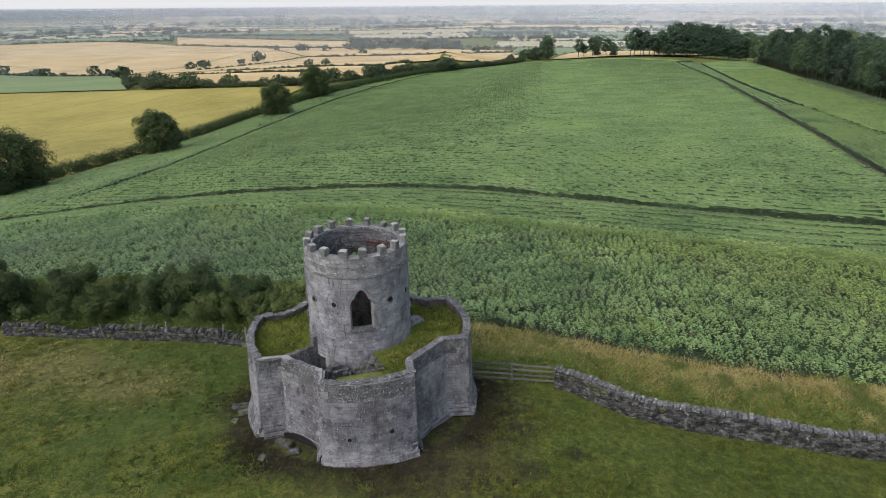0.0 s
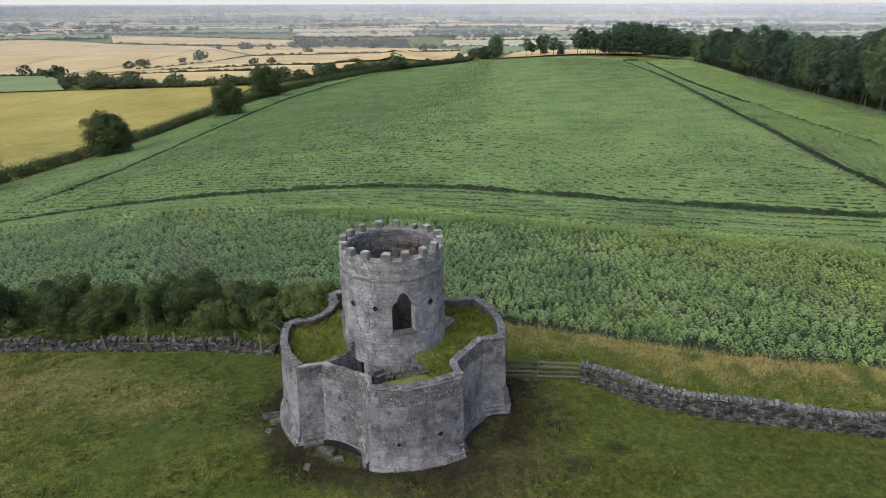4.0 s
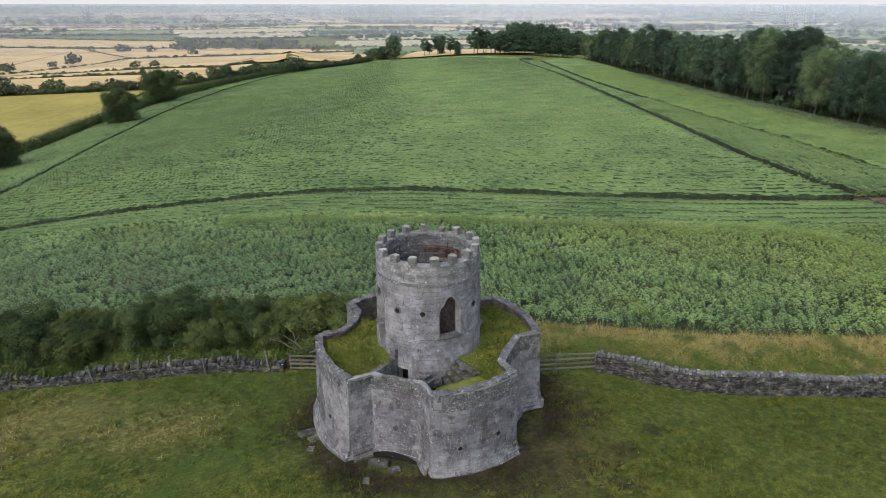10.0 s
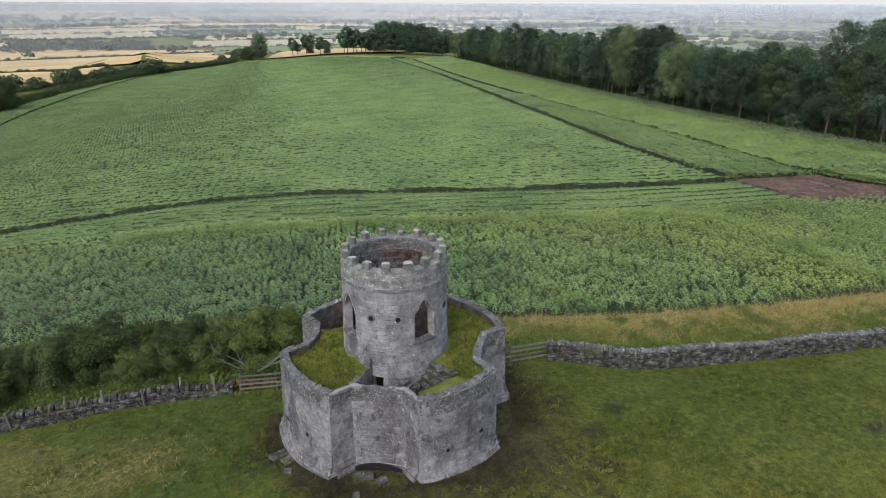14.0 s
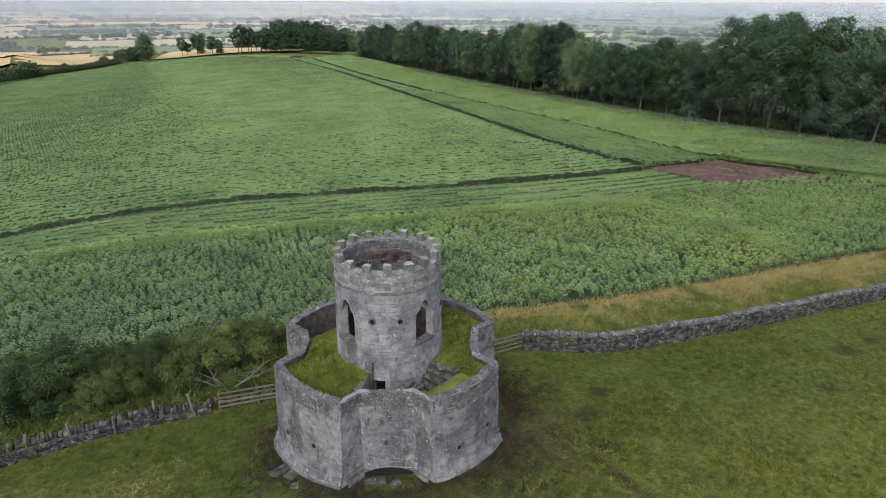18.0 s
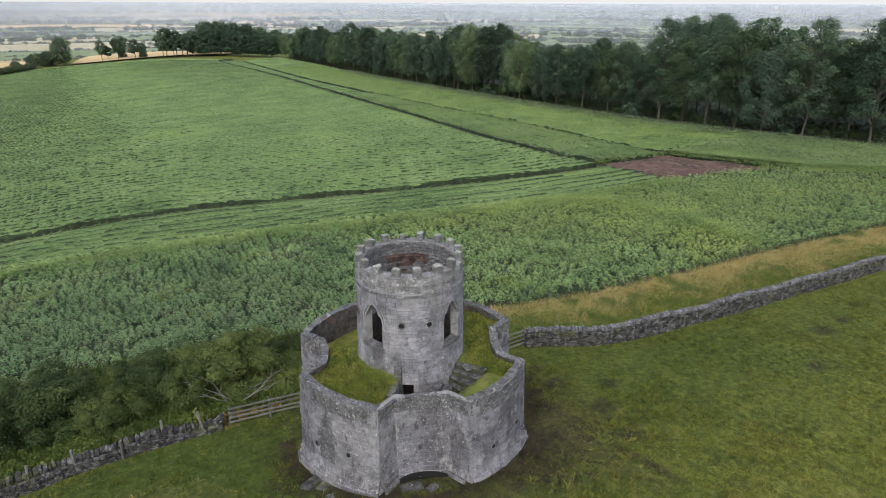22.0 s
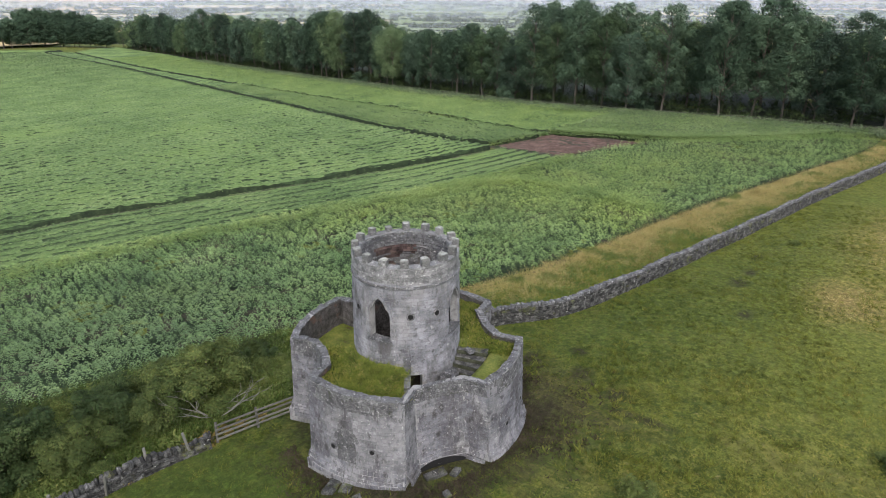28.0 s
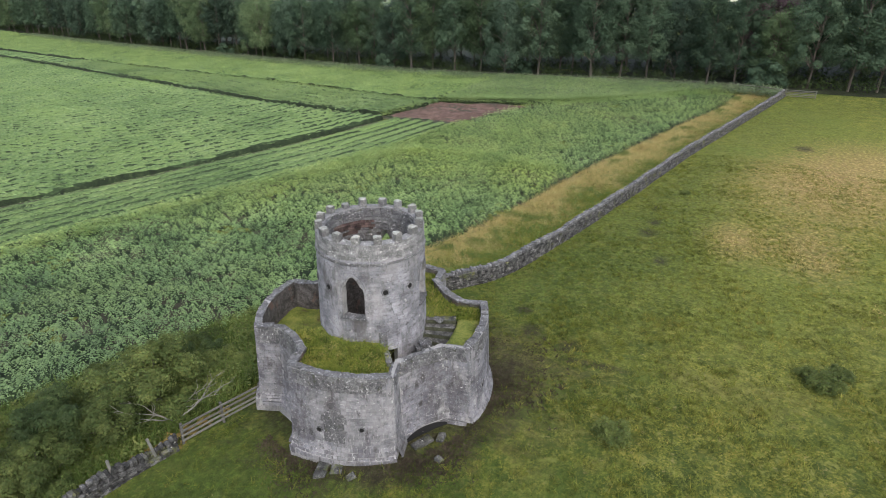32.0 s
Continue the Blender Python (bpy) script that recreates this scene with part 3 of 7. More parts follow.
def curve_at(pts, n):
    """n points evenly along a plan line, rounded at its corners."""
    p = np.array(pts, float)
    for _ in range(2):
        q = np.empty((2 * len(p) - 2, 2))
        q[0::2], q[1::2] = 0.75 * p[:-1] + 0.25 * p[1:], 0.25 * p[:-1] + 0.75 * p[1:]
        p = np.vstack([p[:1], q, p[-1:]])
    d = np.concatenate([[0], np.cumsum(np.hypot(*np.diff(p, axis=0).T))])
    s = np.linspace(0, d[-1], n)
    return np.stack([np.interp(s, d, p[:, 0]), np.interp(s, d, p[:, 1])], 1)


def wave(x, y, scale, seed=0.0):
    """A cheap smooth noise over the plan, about -1 to 1."""
    u, v = x / scale, y / scale
    return (np.sin(1.7 * u + 0.9 * v + seed) + np.sin(-1.1 * u + 2.1 * v + 1.7 * seed + 1.3) + np.sin(2.9 * u + 0.4 * v + 0.6 * seed + 4.0)
            + np.sin(0.7 * u - 3.1 * v + 2.3 * seed)) / 3.0


HILL = (-0.4771, -0.5371, -7.2621, -6.0258, 6.4424, -0.1932, 5.0554, -0.793, -0.8616, 0.1791, -0.0014, -0.2077, 1.4701, -3.0601)


def height(x, y):
    """The lie of the land: a hilltop that falls away to a wide plain."""
    x, y = np.asarray(x, float), np.asarray(y, float)
    u, v = np.clip(x, -85, 125) / 100 + np.clip(x - 125, 0, 75) / 300, np.clip(y, -12, 480) / 100
    c = HILL
    z = (c[0] + c[1] * u + c[2] * v + c[3] * u * u + c[4] * u * v + c[5] * v * v + c[6] * u**3 + c[7] * u * u * v + c[8] * u * v * v
         + c[9] * v**3 + c[10] * v**4 + c[11] * u * v**3 + c[12] * u * u * v * v + c[13] * u**3 * v)
    west = 0.02 * np.clip(-85 - x, 0, 200)
    z = z - west - 0.045 * np.clip(x - 150, 0, 400)
    z = np.where((x < -25) & (y > 225), np.minimum(z, -19.8 - west - 0.03 * np.clip(y - 290, 0, 300) * np.clip((-45 - x) / 30, 0, 1)), z)
    r = np.hypot(x - 60, y - 150)
    s = np.clip((r - 330) / 420, 0, 1)
    s = s * s * (3 - 2 * s)
    z = z * (1 - s) + s * -48 + 0.2 * np.exp(-(x * x + y * y) / 80)
    far = np.clip((np.hypot(x, y) - 2600) / 2100, 0, 1)
    return z + far * far * 56 + np.clip((r - 500) / 800, 0, 1) * 4 * wave(x, y, 420, 2.0)


def h1(x, y):
    return float(height(x, y))


# ---- ground and fields ----
def spread(lo, hi, near_lo, near_hi, step, grow):
    v = list(np.arange(near_lo, near_hi, step))
    s, x = step, near_hi
    while x < hi:
        v.append(x); s *= grow; x += s
    v.append(hi)
    s, x = step, near_lo
    while True:
        s *= grow; x -= s
        if x < lo:
            break
        v.insert(0, x)
    v.insert(0, lo)
    return np.array(v)


def sheet(name, xs, ys, mat, lift=0.0):
    X, Y = np.meshgrid(xs, ys)
    Z = height(X, Y) + lift
    near = np.exp(-(X**2 + Y**2) / 3000)
    Z = Z + near * 0.05 * wave(X, Y, 2.3) - 0.45 * np.clip(1 - np.hypot(X + 0.25, Y - 0.2) / 4.0, 0, 1)
    n, m = len(ys), len(xs)
    i = np.arange(n * m).reshape(n, m)
    f = np.stack([i[:-1, :-1], i[:-1, 1:], i[1:, 1:], i[1:, :-1]], -1).reshape(-1, 4)
    return quads_mesh(name, np.stack([X, Y, Z], -1).reshape(-1, 3), f, mat, True)


ground = new("ground", sheet("ground", spread(-4700, 4700, -40, 100, 1.2, 1.06), spread(-600, 4700, -40, 60, 1.2, 1.06), M_PASTURE))
tagged(ground, "green and straw-coloured rough pasture running out to a wide plain", "ground", kind="structure")

# plan lines of the fields
LINE_VERGE = [(-45, 19), (-25, 17), (-14, 16.6), (-9, 15.6), (-4.8, 14.3), (0.5, 11.2), (5, 10), (10, 8), (17, 5.2), (28, 2.8), (39, 1.4), (49, -0.8), (66, -4.4), (79, -8.0), (91, -9.5)]
LINE_STRIP = [(-60, 40), (-45, 43.5), (-28, 44.5), (-15, 42), (-8, 40.4), (3, 36.5), (17, 31.4), (28, 27.8), (38, 24.5), (55, 22.3)]
LINE_TRACK = [(-62, 44.5), (-43, 51), (-28, 53.3), (-14, 54), (-2.5, 53.2), (6.7, 50.5), (20, 44), (32, 39.5), (44, 36), (56, 34.5)]
LINE_RIGHT = [(56.4, 36), (57, 47), (60.4, 64.7), (68.6, 96), (80, 146), (102, 245), (117, 353), (122, 372)]
LINE_MARGIN = [(68.5, 33), (72.3, 48), (77.6, 72), (82.6, 105), (89.8, 147), (102.5, 222), (117, 290), (131, 358)]
LINE_WOOD = [(98, -30), (96.5, -16), (97, -9), (98.5, 12), (97.5, 32), (98.5, 55), (105, 95), (118, 156), (138, 243), (151, 290), (176, 400)]
LINE_LEFT = [(-52.5, 48.8), (-53.7, 66), (-56, 95), (-60, 130), (-62.5, 167), (-61, 233), (-47, 295)]
LINE_HEDGE = [(-70, 38), (-84, 60), (-88, 90), (-86, 130), (-84, 162), (-80, 215), (-69, 267), (-50, 315), (-22, 381), (34, 466)]
LINE_BROW = [(-47, 295), (-27, 361), (5, 425), (46, 464), (89, 440), (122, 372)]


def furrow(d, pitch):
    """How far a rounded crop row has dropped from its crest: 0 on the crest, 1 in the gap at d = 0."""
    x = 1 - 2 * np.abs((d / pitch + 0.5) % 1 - 0.5)
    return 1 - np.sqrt(np.clip(1 - x * x, 0, 1))


def loft(name, a, b, step, lift, mat, rough=0.06, rows=0.0, row_across=True, skirt=True):
    """A crop's uneven canopy between two plan lines, with edges that reach down to the soil."""
    la = np.hypot(*np.diff(np.array(a), axis=0).T).sum()
    wd = np.hypot(*(np.array(a).mean(0) - np.array(b).mean(0)))
    nu, nv = max(8, int(la / step)), max(4, int(wd / step))
    A, B = curve_at(a, nu), curve_at(b, nu)
    v = np.linspace(0, 1, nv)
    if skirt:
        v = np.sort(np.append(v, [0.12 / wd, 1 - 0.12 / wd])); nv += 2
    v = v[:, None, None]
    P = A[None] * (1 - v) + B[None] * v
    X, Y = P[..., 0], P[..., 1]
    rng = np.random.default_rng(len(name) * 7 + nu)
    Z = height(X, Y) + lift + rough * rng.standard_normal(X.shape) + rough * 1.5 * wave(X, Y, 4.0, 1.0)
    if rows:
        D = np.hypot(X - X[-1], Y - Y[-1]) if row_across else np.arange(nu)[None] * la / nu * np.ones_like(X)
        Z = Z - 0.58 * furrow(D, rows)
    if skirt:
        Z[0] -= lift; Z[-1] -= lift; Z[:, 0] -= lift; Z[:, -1] -= lift
    i = np.arange(nu * nv).reshape(nv, nu)
    f = np.stack([i[:-1, :-1], i[:-1, 1:], i[1:, 1:], i[1:, :-1]], -1).reshape(-1, 4)
    me = quads_mesh(name, np.stack([X, Y, Z], -1).reshape(-1, 3), f, mat, True)
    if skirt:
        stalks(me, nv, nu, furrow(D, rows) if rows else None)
    return me


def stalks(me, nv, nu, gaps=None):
    """Steep crop sides and row gaps: bare stems, their shade put into darker colours."""
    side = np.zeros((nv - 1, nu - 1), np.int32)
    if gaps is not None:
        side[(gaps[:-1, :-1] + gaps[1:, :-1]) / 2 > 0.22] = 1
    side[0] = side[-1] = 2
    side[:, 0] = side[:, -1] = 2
    me.materials.append(M_GAP_SHADE)
    me.materials.append(M_EDGE_SHADE)
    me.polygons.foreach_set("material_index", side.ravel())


def between_four(name, a, b, left, right, step, lift, mat, rough=0.06, rows=0.0):
    """A crop's canopy between four plan lines: near a, far b, and two sides that run from a to b."""
    nu, nv = 190, int(330 / step)
    A, B, L, Rr = curve_at(a, nu), curve_at(b, nu), curve_at(left, nv), curve_at(right, nv)
    u = np.linspace(0, 1, nu)
    u[1], u[-2] = 0.001, 0.999
    A, B = (np.stack([np.interp(u, np.linspace(0, 1, nu), q[:, k]) for k in (0, 1)], 1) for q in (A, B))
    u, v = u[None, :, None], np.linspace(0, 1, nv)[:, None, None]
    P = (1 - v) * A[None] + v * B[None] + (1 - u) * L[:, None] + u * Rr[:, None]
    P = P - ((1 - u) * (1 - v) * A[0] + u * (1 - v) * A[-1] + (1 - u) * v * B[0] + u * v * B[-1])
    X, Y = P[..., 0], P[..., 1]
    rng = np.random.default_rng(77)
    Z = height(X, Y) + lift + rough * rng.standard_normal(X.shape) + rough * 1.5 * wave(X, Y, 4.0, 1.0)
    Z = Z - 0.66 * furrow(X * math.sin(radians(15)) + Y * math.cos(radians(15)), rows)
    Z[0] -= lift; Z[-1] -= lift; Z[:, 0] -= lift; Z[:, -1] -= lift
    i = np.arange(nu * nv).reshape(nv, nu)
    f = np.stack([i[:-1, :-1], i[:-1, 1:], i[1:, 1:], i[1:, :-1]], -1).reshape(-1, 4)
    me = quads_mesh(name, np.stack([X, Y, Z], -1).reshape(-1, 3), f, mat, True)
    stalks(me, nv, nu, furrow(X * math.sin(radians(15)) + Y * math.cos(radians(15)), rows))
    return me


def inset(line, d):
    """The line shifted d metres to its left."""
    p = np.array(line, float)
    t = np.gradient(p, axis=0)
    t /= np.hypot(*t.T)[:, None]
    return [tuple(q) for q in p + d * np.stack([-t[:, 1], t[:, 0]], 1)]


def field(name, a, b, step, lift, mat, label, category="crop", **kw):
    ob = new(name, loft(name, a, b, step, lift, mat, **kw))
    return tagged(ob, label, category, kind="stuff")


near_b = LINE_STRIP + [(63, 21.2), (73.5, 17.2), (90, 14)]
near_a = LINE_VERGE
field("soil_bed", inset(LINE_VERGE, -0.6), LINE_BROW, 4.0, 0.06, M_UNDER, "dark soil under the bean crop", "soil", skirt=False)
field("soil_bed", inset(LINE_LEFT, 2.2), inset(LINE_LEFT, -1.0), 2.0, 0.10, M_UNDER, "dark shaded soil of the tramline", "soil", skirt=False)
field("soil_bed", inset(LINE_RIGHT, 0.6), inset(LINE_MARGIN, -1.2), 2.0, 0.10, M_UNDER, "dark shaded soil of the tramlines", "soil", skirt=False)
field("bean_field", near_a, near_b, 0.5, 0.14, M_CANOPY, "dark bean understorey behind the stone wall, gap shade painted in", rough=0.10)
field("bean_strip", inset(LINE_STRIP, 0.4), inset(LINE_TRACK, -1.4), 0.23, 0.60, M_CANOPY_FAR, "strip of green beans drilled in close rows", rough=0.035, rows=1.85)
_near = inset(LINE_TRACK, 0.2)
tagged(new("bean_field", between_four("bean_field", _near, LINE_BROW, [_near[0]] + LINE_LEFT[1:], [_near[-1]] + LINE_RIGHT[1:], 0.24, 0.72, M_CANOPY_FAR, 0.07, 1.9)), "large green bean field on the hilltop", "crop", kind="stuff")
field("field_margin", inset(LINE_BROW, 0.5), inset(LINE_BROW, 13.0), 1.5, 0.85, M_MARGIN, "yellow-green grass margin along the brow", "grass", rough=0.08)
field("bean_headland", inset(LINE_RIGHT, -1.5), inset(LINE_MARGIN, 0.8), 0.42, 0.74, M_CANOPY_FAR, "green bean headland along the field edge", rough=0.07, rows=1.9)
field("bean_headland", inset(LINE_LEFT, 1.3), inset(LINE_HEDGE[1:-2], -2.5), 0.45, 0.76, M_CANOPY_FAR, "green bean headland beside the hedge", rough=0.07, rows=1.9)
field("field_margin", inset(LINE_MARGIN, -0.5), inset(LINE_WOOD[4:], 2.5), 1.0, 0.80, M_MARGIN, "yellow-green rough margin between beans and wood", "grass", rough=0.10)
field("field_margin", [(74.5, 15), (73.5, 20), (70.5, 33), (71.0, 38)], [(93.5, -8), (96, 15), (96, 33), (96, 38)], 0.8, 0.74, M_MARGIN, "grey-green crop between bare patch and wood fence", "crop", rough=0.10)
soil = new("soil_patch", loft("soil_patch", [(57, 23.6), (64, 21.2), (72.6, 18.2)], [(57.6, 35.6), (64, 34.6), (70.6, 33)], 0.5, 0.16, M_SOIL, rough=0.07))
tagged(soil, "bare red-brown soil patch at the corner of the bean field", "soil", kind="structure")
# Near-black floor sheet under the whole wood.
field("wood_floor", inset([(112, -95), (104, -60)] + LINE_WOOD, -0.5), inset([(112, -95), (104, -60)] + LINE_WOOD, -60), 3.0, 0.10, M_WOOD_FLOOR, "dark floor under the trees of the wood", "soil", skirt=False)


# ---- the folly: a round tower in a lobed outer wall ----
CX, CY = -0.25, 0.2
LOBES = ((-77.1, 21.6), (13.0, 24.5), (108.7, 24.5), (196.6, 23.7))   # middle and half width, degrees
TOP, TURF = 3.76, 3.42
folly = thing("folly_tower", "grey limestone folly, roofless battlemented round tower in a lobed wall", "tower", (CX, CY, 0))


def polar(r, deg, z=0.0):
    """A point round the tower's axis, in the folly's own space."""
    return Vector((r * math.cos(radians(deg)), r * math.sin(radians(deg)), z))


def batter(z):
    return 0.14 * (1 - min(z, TOP) / TOP) + 0.22 * max(0.0, 1 - max(z, 0) / 0.62) ** 1.5


def lobe_line(k, n=17):
    c, hw = LOBES[k]
    return [(5.16 if 0 < i < n - 1 else 5.19, c - hw + 2 * hw * i / (n - 1)) for i in range(n)]


def recess_line(k, n=13):
    a = LOBES[k][0] + LOBES[k][1]
    j = (k + 1) % 4
    b = LOBES[j][0] - LOBES[j][1] + (360 if j == 0 else 0)
    pts = [(5.19, a)]
    for i in range(n):
        u = i / (n - 1)
        pts.append((4.22 - 0.25 * math.sin(math.pi * u), a + 5.2 + (b - a - 10.4) * u))
    return pts + [(5.19, b)]


def wall_shell(line, thick, z0, lift):
    """A wall along a line of (radius, angle), battered outside, with an uneven top."""
    bm = bmesh.new()
    zs = [z0, 0.0, 0.15, 0.35, 0.62, 1.6, 2.6]
    cols = []
    for i, (r, d) in enumerate(line):
        top = TOP + lift(i / (len(line) - 1)) + 0.025 * math.sin(i * 2.3 + d)
        outer = [bm.verts.new(polar(r - 0.018 + batter(z), d, z)) for z in zs] + [bm.verts.new(polar(r - 0.018, d, top))]
        inner = [bm.verts.new(polar(r - thick, d, z)) for z in (z0, TURF - 1.6)] + [bm.verts.new(polar(r - thick, d, top))]
        cols.append((outer, inner))
    for (o, n), (p, m) in zip(cols, cols[1:]):
        for k in range(len(o) - 1):
            bm.faces.new((o[k], p[k], p[k + 1], o[k + 1]))
        for k in range(len(n) - 1):
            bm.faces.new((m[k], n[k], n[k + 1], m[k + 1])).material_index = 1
        bm.faces.new((o[-1], p[-1], m[-1], n[-1]))
    for o, n in (cols[0], cols[-1]):
        bm.faces.new(o + n[::-1])
    return bm


def block_mesh(seed):
    """A unit building stone, face towards +x, with worn edges."""
    rng = random.Random(seed)
    bm = bmesh.new()
    back = [bm.verts.new((0.0, y, z)) for y, z in ((-.5, -.5), (.5, -.5), (.5, .5), (-.5, .5))]
    j = lambda s: rng.uniform(-s, s)
    mid = [bm.verts.new((0.88 + j(.06), y + j(.006), z + j(.015))) for y, z in ((-.49, -.48), (.49, -.48), (.49, .48), (-.49, .48))]
    front = [bm.verts.new((1.0 + j(.08), y + j(.012), z + j(.025))) for y, z in ((-.485, -.465), (.485, -.465), (.485, .465), (-.485, .465))]
    for a, b in ((back, mid), (mid, front)):
        for k in range(4):
            bm.faces.new((a[k], a[(k + 1) % 4], b[(k + 1) % 4], b[k]))
    bm.faces.new(front)
    me = bpy.data.meshes.new("stone")
    bm.normal_update(); bm.to_mesh(me); bm.free()
    me.materials.append(M_STONE)
    return me


BLOCKS = [block_mesh(i) for i in range(8)]
WALL_BLOCKS = [block_mesh(20 + i) for i in range(8)]
for _b in WALL_BLOCKS:
    _b.materials[0] = M_WALL
UPPER_BLOCKS = [block_mesh(60 + i) for i in range(6)]
for _b in UPPER_BLOCKS:
    _b.materials[0] = M_MERLON
BRICKS = [block_mesh(90 + i) for i in range(4)]
for _b in BRICKS:
    _b.materials[0] = M_BRICK
TOP_BLOCKS = [block_mesh(40 + i) for i in range(5)]
for _b in TOP_BLOCKS:
    _b.materials[0] = M_COPING


def lay(pieces, parent, limit, name, mat_joined, blocks=None, keep=None):
    """Pieces are matrices (in the parent's space). The first ones become parts of their own, the rest one joined part."""
    blocks = blocks or BLOCKS
    rng = random.Random(len(pieces))
    own = [m for m in pieces if keep is None or keep(m)][:limit]
    chosen = {id(m) for m in own}
    for m in own:
        ob = new(name, rng.choice(blocks))
        ob.parent = parent
        ob.matrix_basis = m
    rest = [m for m in pieces if id(m) not in chosen]
    if not rest:
        return
    data = []
    for me in blocks:
        co = np.empty(len(me.vertices) * 3); me.vertices.foreach_get("co", co)
        data.append((co.reshape(-1, 3), np.array([p.vertices[:] for p in me.polygons])))
    cos, fs, base = [], [], 0
    for m in rest:
        co, f = data[rng.randrange(len(data))]
        a = np.array(m)
        cos.append(co @ a[:3, :3].T + a[:3, 3]); fs.append(f + base); base += len(co)
    part("masonry", quads_mesh("masonry", np.vstack(cos), np.vstack(fs), mat_joined), None, parent)["kind"] = "stuff"


def stone_matrix(p, outward, w, h, depth):
    """A stone's matrix: its back at p, facing outward."""
    x = Vector(outward).normalized()
    z = Vector((0, 0, 1))
    y = z.cross(x).normalized()
    z = x.cross(y)
    m = Matrix((x * depth, y * w, z * h)).transposed().to_4x4()
    return Matrix.Translation(p) @ m


def courses_on_line(line, rng, z_top, skip=None):
    """Courses of stones on the outside of a wall along a line of (radius, angle)."""
    pts = [polar(r, d) for r, d in line]
    dist = [0.0]
    for a, b in zip(pts, pts[1:]):
        dist.append(dist[-1] + (b - a).length)
    def at(s):
        s = min(max(s, 0), dist[-1])
        for i in range(len(pts) - 1):
            if s <= dist[i + 1] or i == len(pts) - 2:
                u = (s - dist[i]) / (dist[i + 1] - dist[i])
                d = (pts[i + 1] - pts[i]).normalized()
                return pts[i].lerp(pts[i + 1], u), Vector((d.y, -d.x, 0))
    res, z = [], -0.15
    while z < z_top - 0.08:
        h = rng.choice((0.12, 0.14, 0.16, 0.18, 0.20)) if z < z_top - 0.75 else rng.choice((0.07, 0.09, 0.11))
        h = min(h, z_top - z)
        s = rng.uniform(-0.3, 0)
        while s < dist[-1]:
            w = rng.uniform(0.16, 0.46) if z < z_top - 0.75 else rng.uniform(0.10, 0.24)
            a, b = max(s, 0), min(s + w, dist[-1])
            if b - a > 0.08:
                p, out = at((a + b) / 2)
                zm = z + h / 2
                slope = (batter(zm - 0.1) - batter(zm + 0.1)) / 0.2
                if not (skip and skip((a + b) / 2, zm)):
                    q = p + out * (batter(zm) - 0.075) + Vector((0, 0, zm))
                    res.append(stone_matrix(q, out + Vector((0, 0, slope)), (b - a) - 0.006, h - 0.006, 0.068 + rng.uniform(0, 0.012)))
            s += w
        z += h
    return res


LIFTS = {0: lambda u: 0.10 * u, 1: lambda u: 0.0, 2: lambda u: 0.02, 3: lambda u: 0.05 * (1 - u)}
RECESS_LIFTS = {k: (lambda u, d=d: d * math.sin(math.pi * u) ** 0.5 + 0.03 * math.sin(9 * u)) for k, d in ((0, -0.06), (1, 0.0), (2, 0.02), (3, -0.22))}
rng = random.Random(3)
lobe_walls, recess_walls = [], []
for k in range(4):
    ln = lobe_line(k)
    lobe_walls.append(part("lobe_wall", wall_shell(ln, 0.34, -0.6, LIFTS[k]), M_MORTAR, folly, "weathered curved ashlar wall"))
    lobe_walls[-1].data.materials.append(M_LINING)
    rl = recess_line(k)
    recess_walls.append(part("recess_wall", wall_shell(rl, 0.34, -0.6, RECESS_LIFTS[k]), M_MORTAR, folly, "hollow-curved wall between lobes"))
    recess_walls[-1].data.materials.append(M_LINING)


# ---- the round tower ----
WINDOWS = (-76.0, 14.0, 104.0, 193.0)
SILL, SPRING, APEX, HALF, RISE = 4.62, 5.80, 6.56, 12.2, 0.32


def tower_r(z):
    return 2.37 - 0.09 * min(max((z - 3.0) / 5.0, 0), 1)


def arch_top(d):
    """Height of the cusped opening, d degrees off its middle: two side foils and a pointed one above."""
    u = min(abs(d) / HALF, 1.0)
    if u > 0.60:
        return SPRING + 0.34 * math.sqrt(max(0.0, 1 - ((u - 0.60) / 0.40) ** 2))
    return SPRING + 0.34 + (APEX - SPRING - 0.34) * (1 - (u / 0.60) ** 1.9) ** 0.8


def hood_top(d):
    """Height of the plain pointed hood over an opening."""
    u = min(abs(d) / (HALF * 1.06), 1.0)
    return SPRING + (APEX - SPRING + 0.07) * math.sqrt(max(0.0, 1 - u ** 1.55)) * (1 - 0.10 * u)


DOOR = (-128.5, 6.2, 3.12)


def near_angle(a, b):
    return (a - b + 180) % 360 - 180


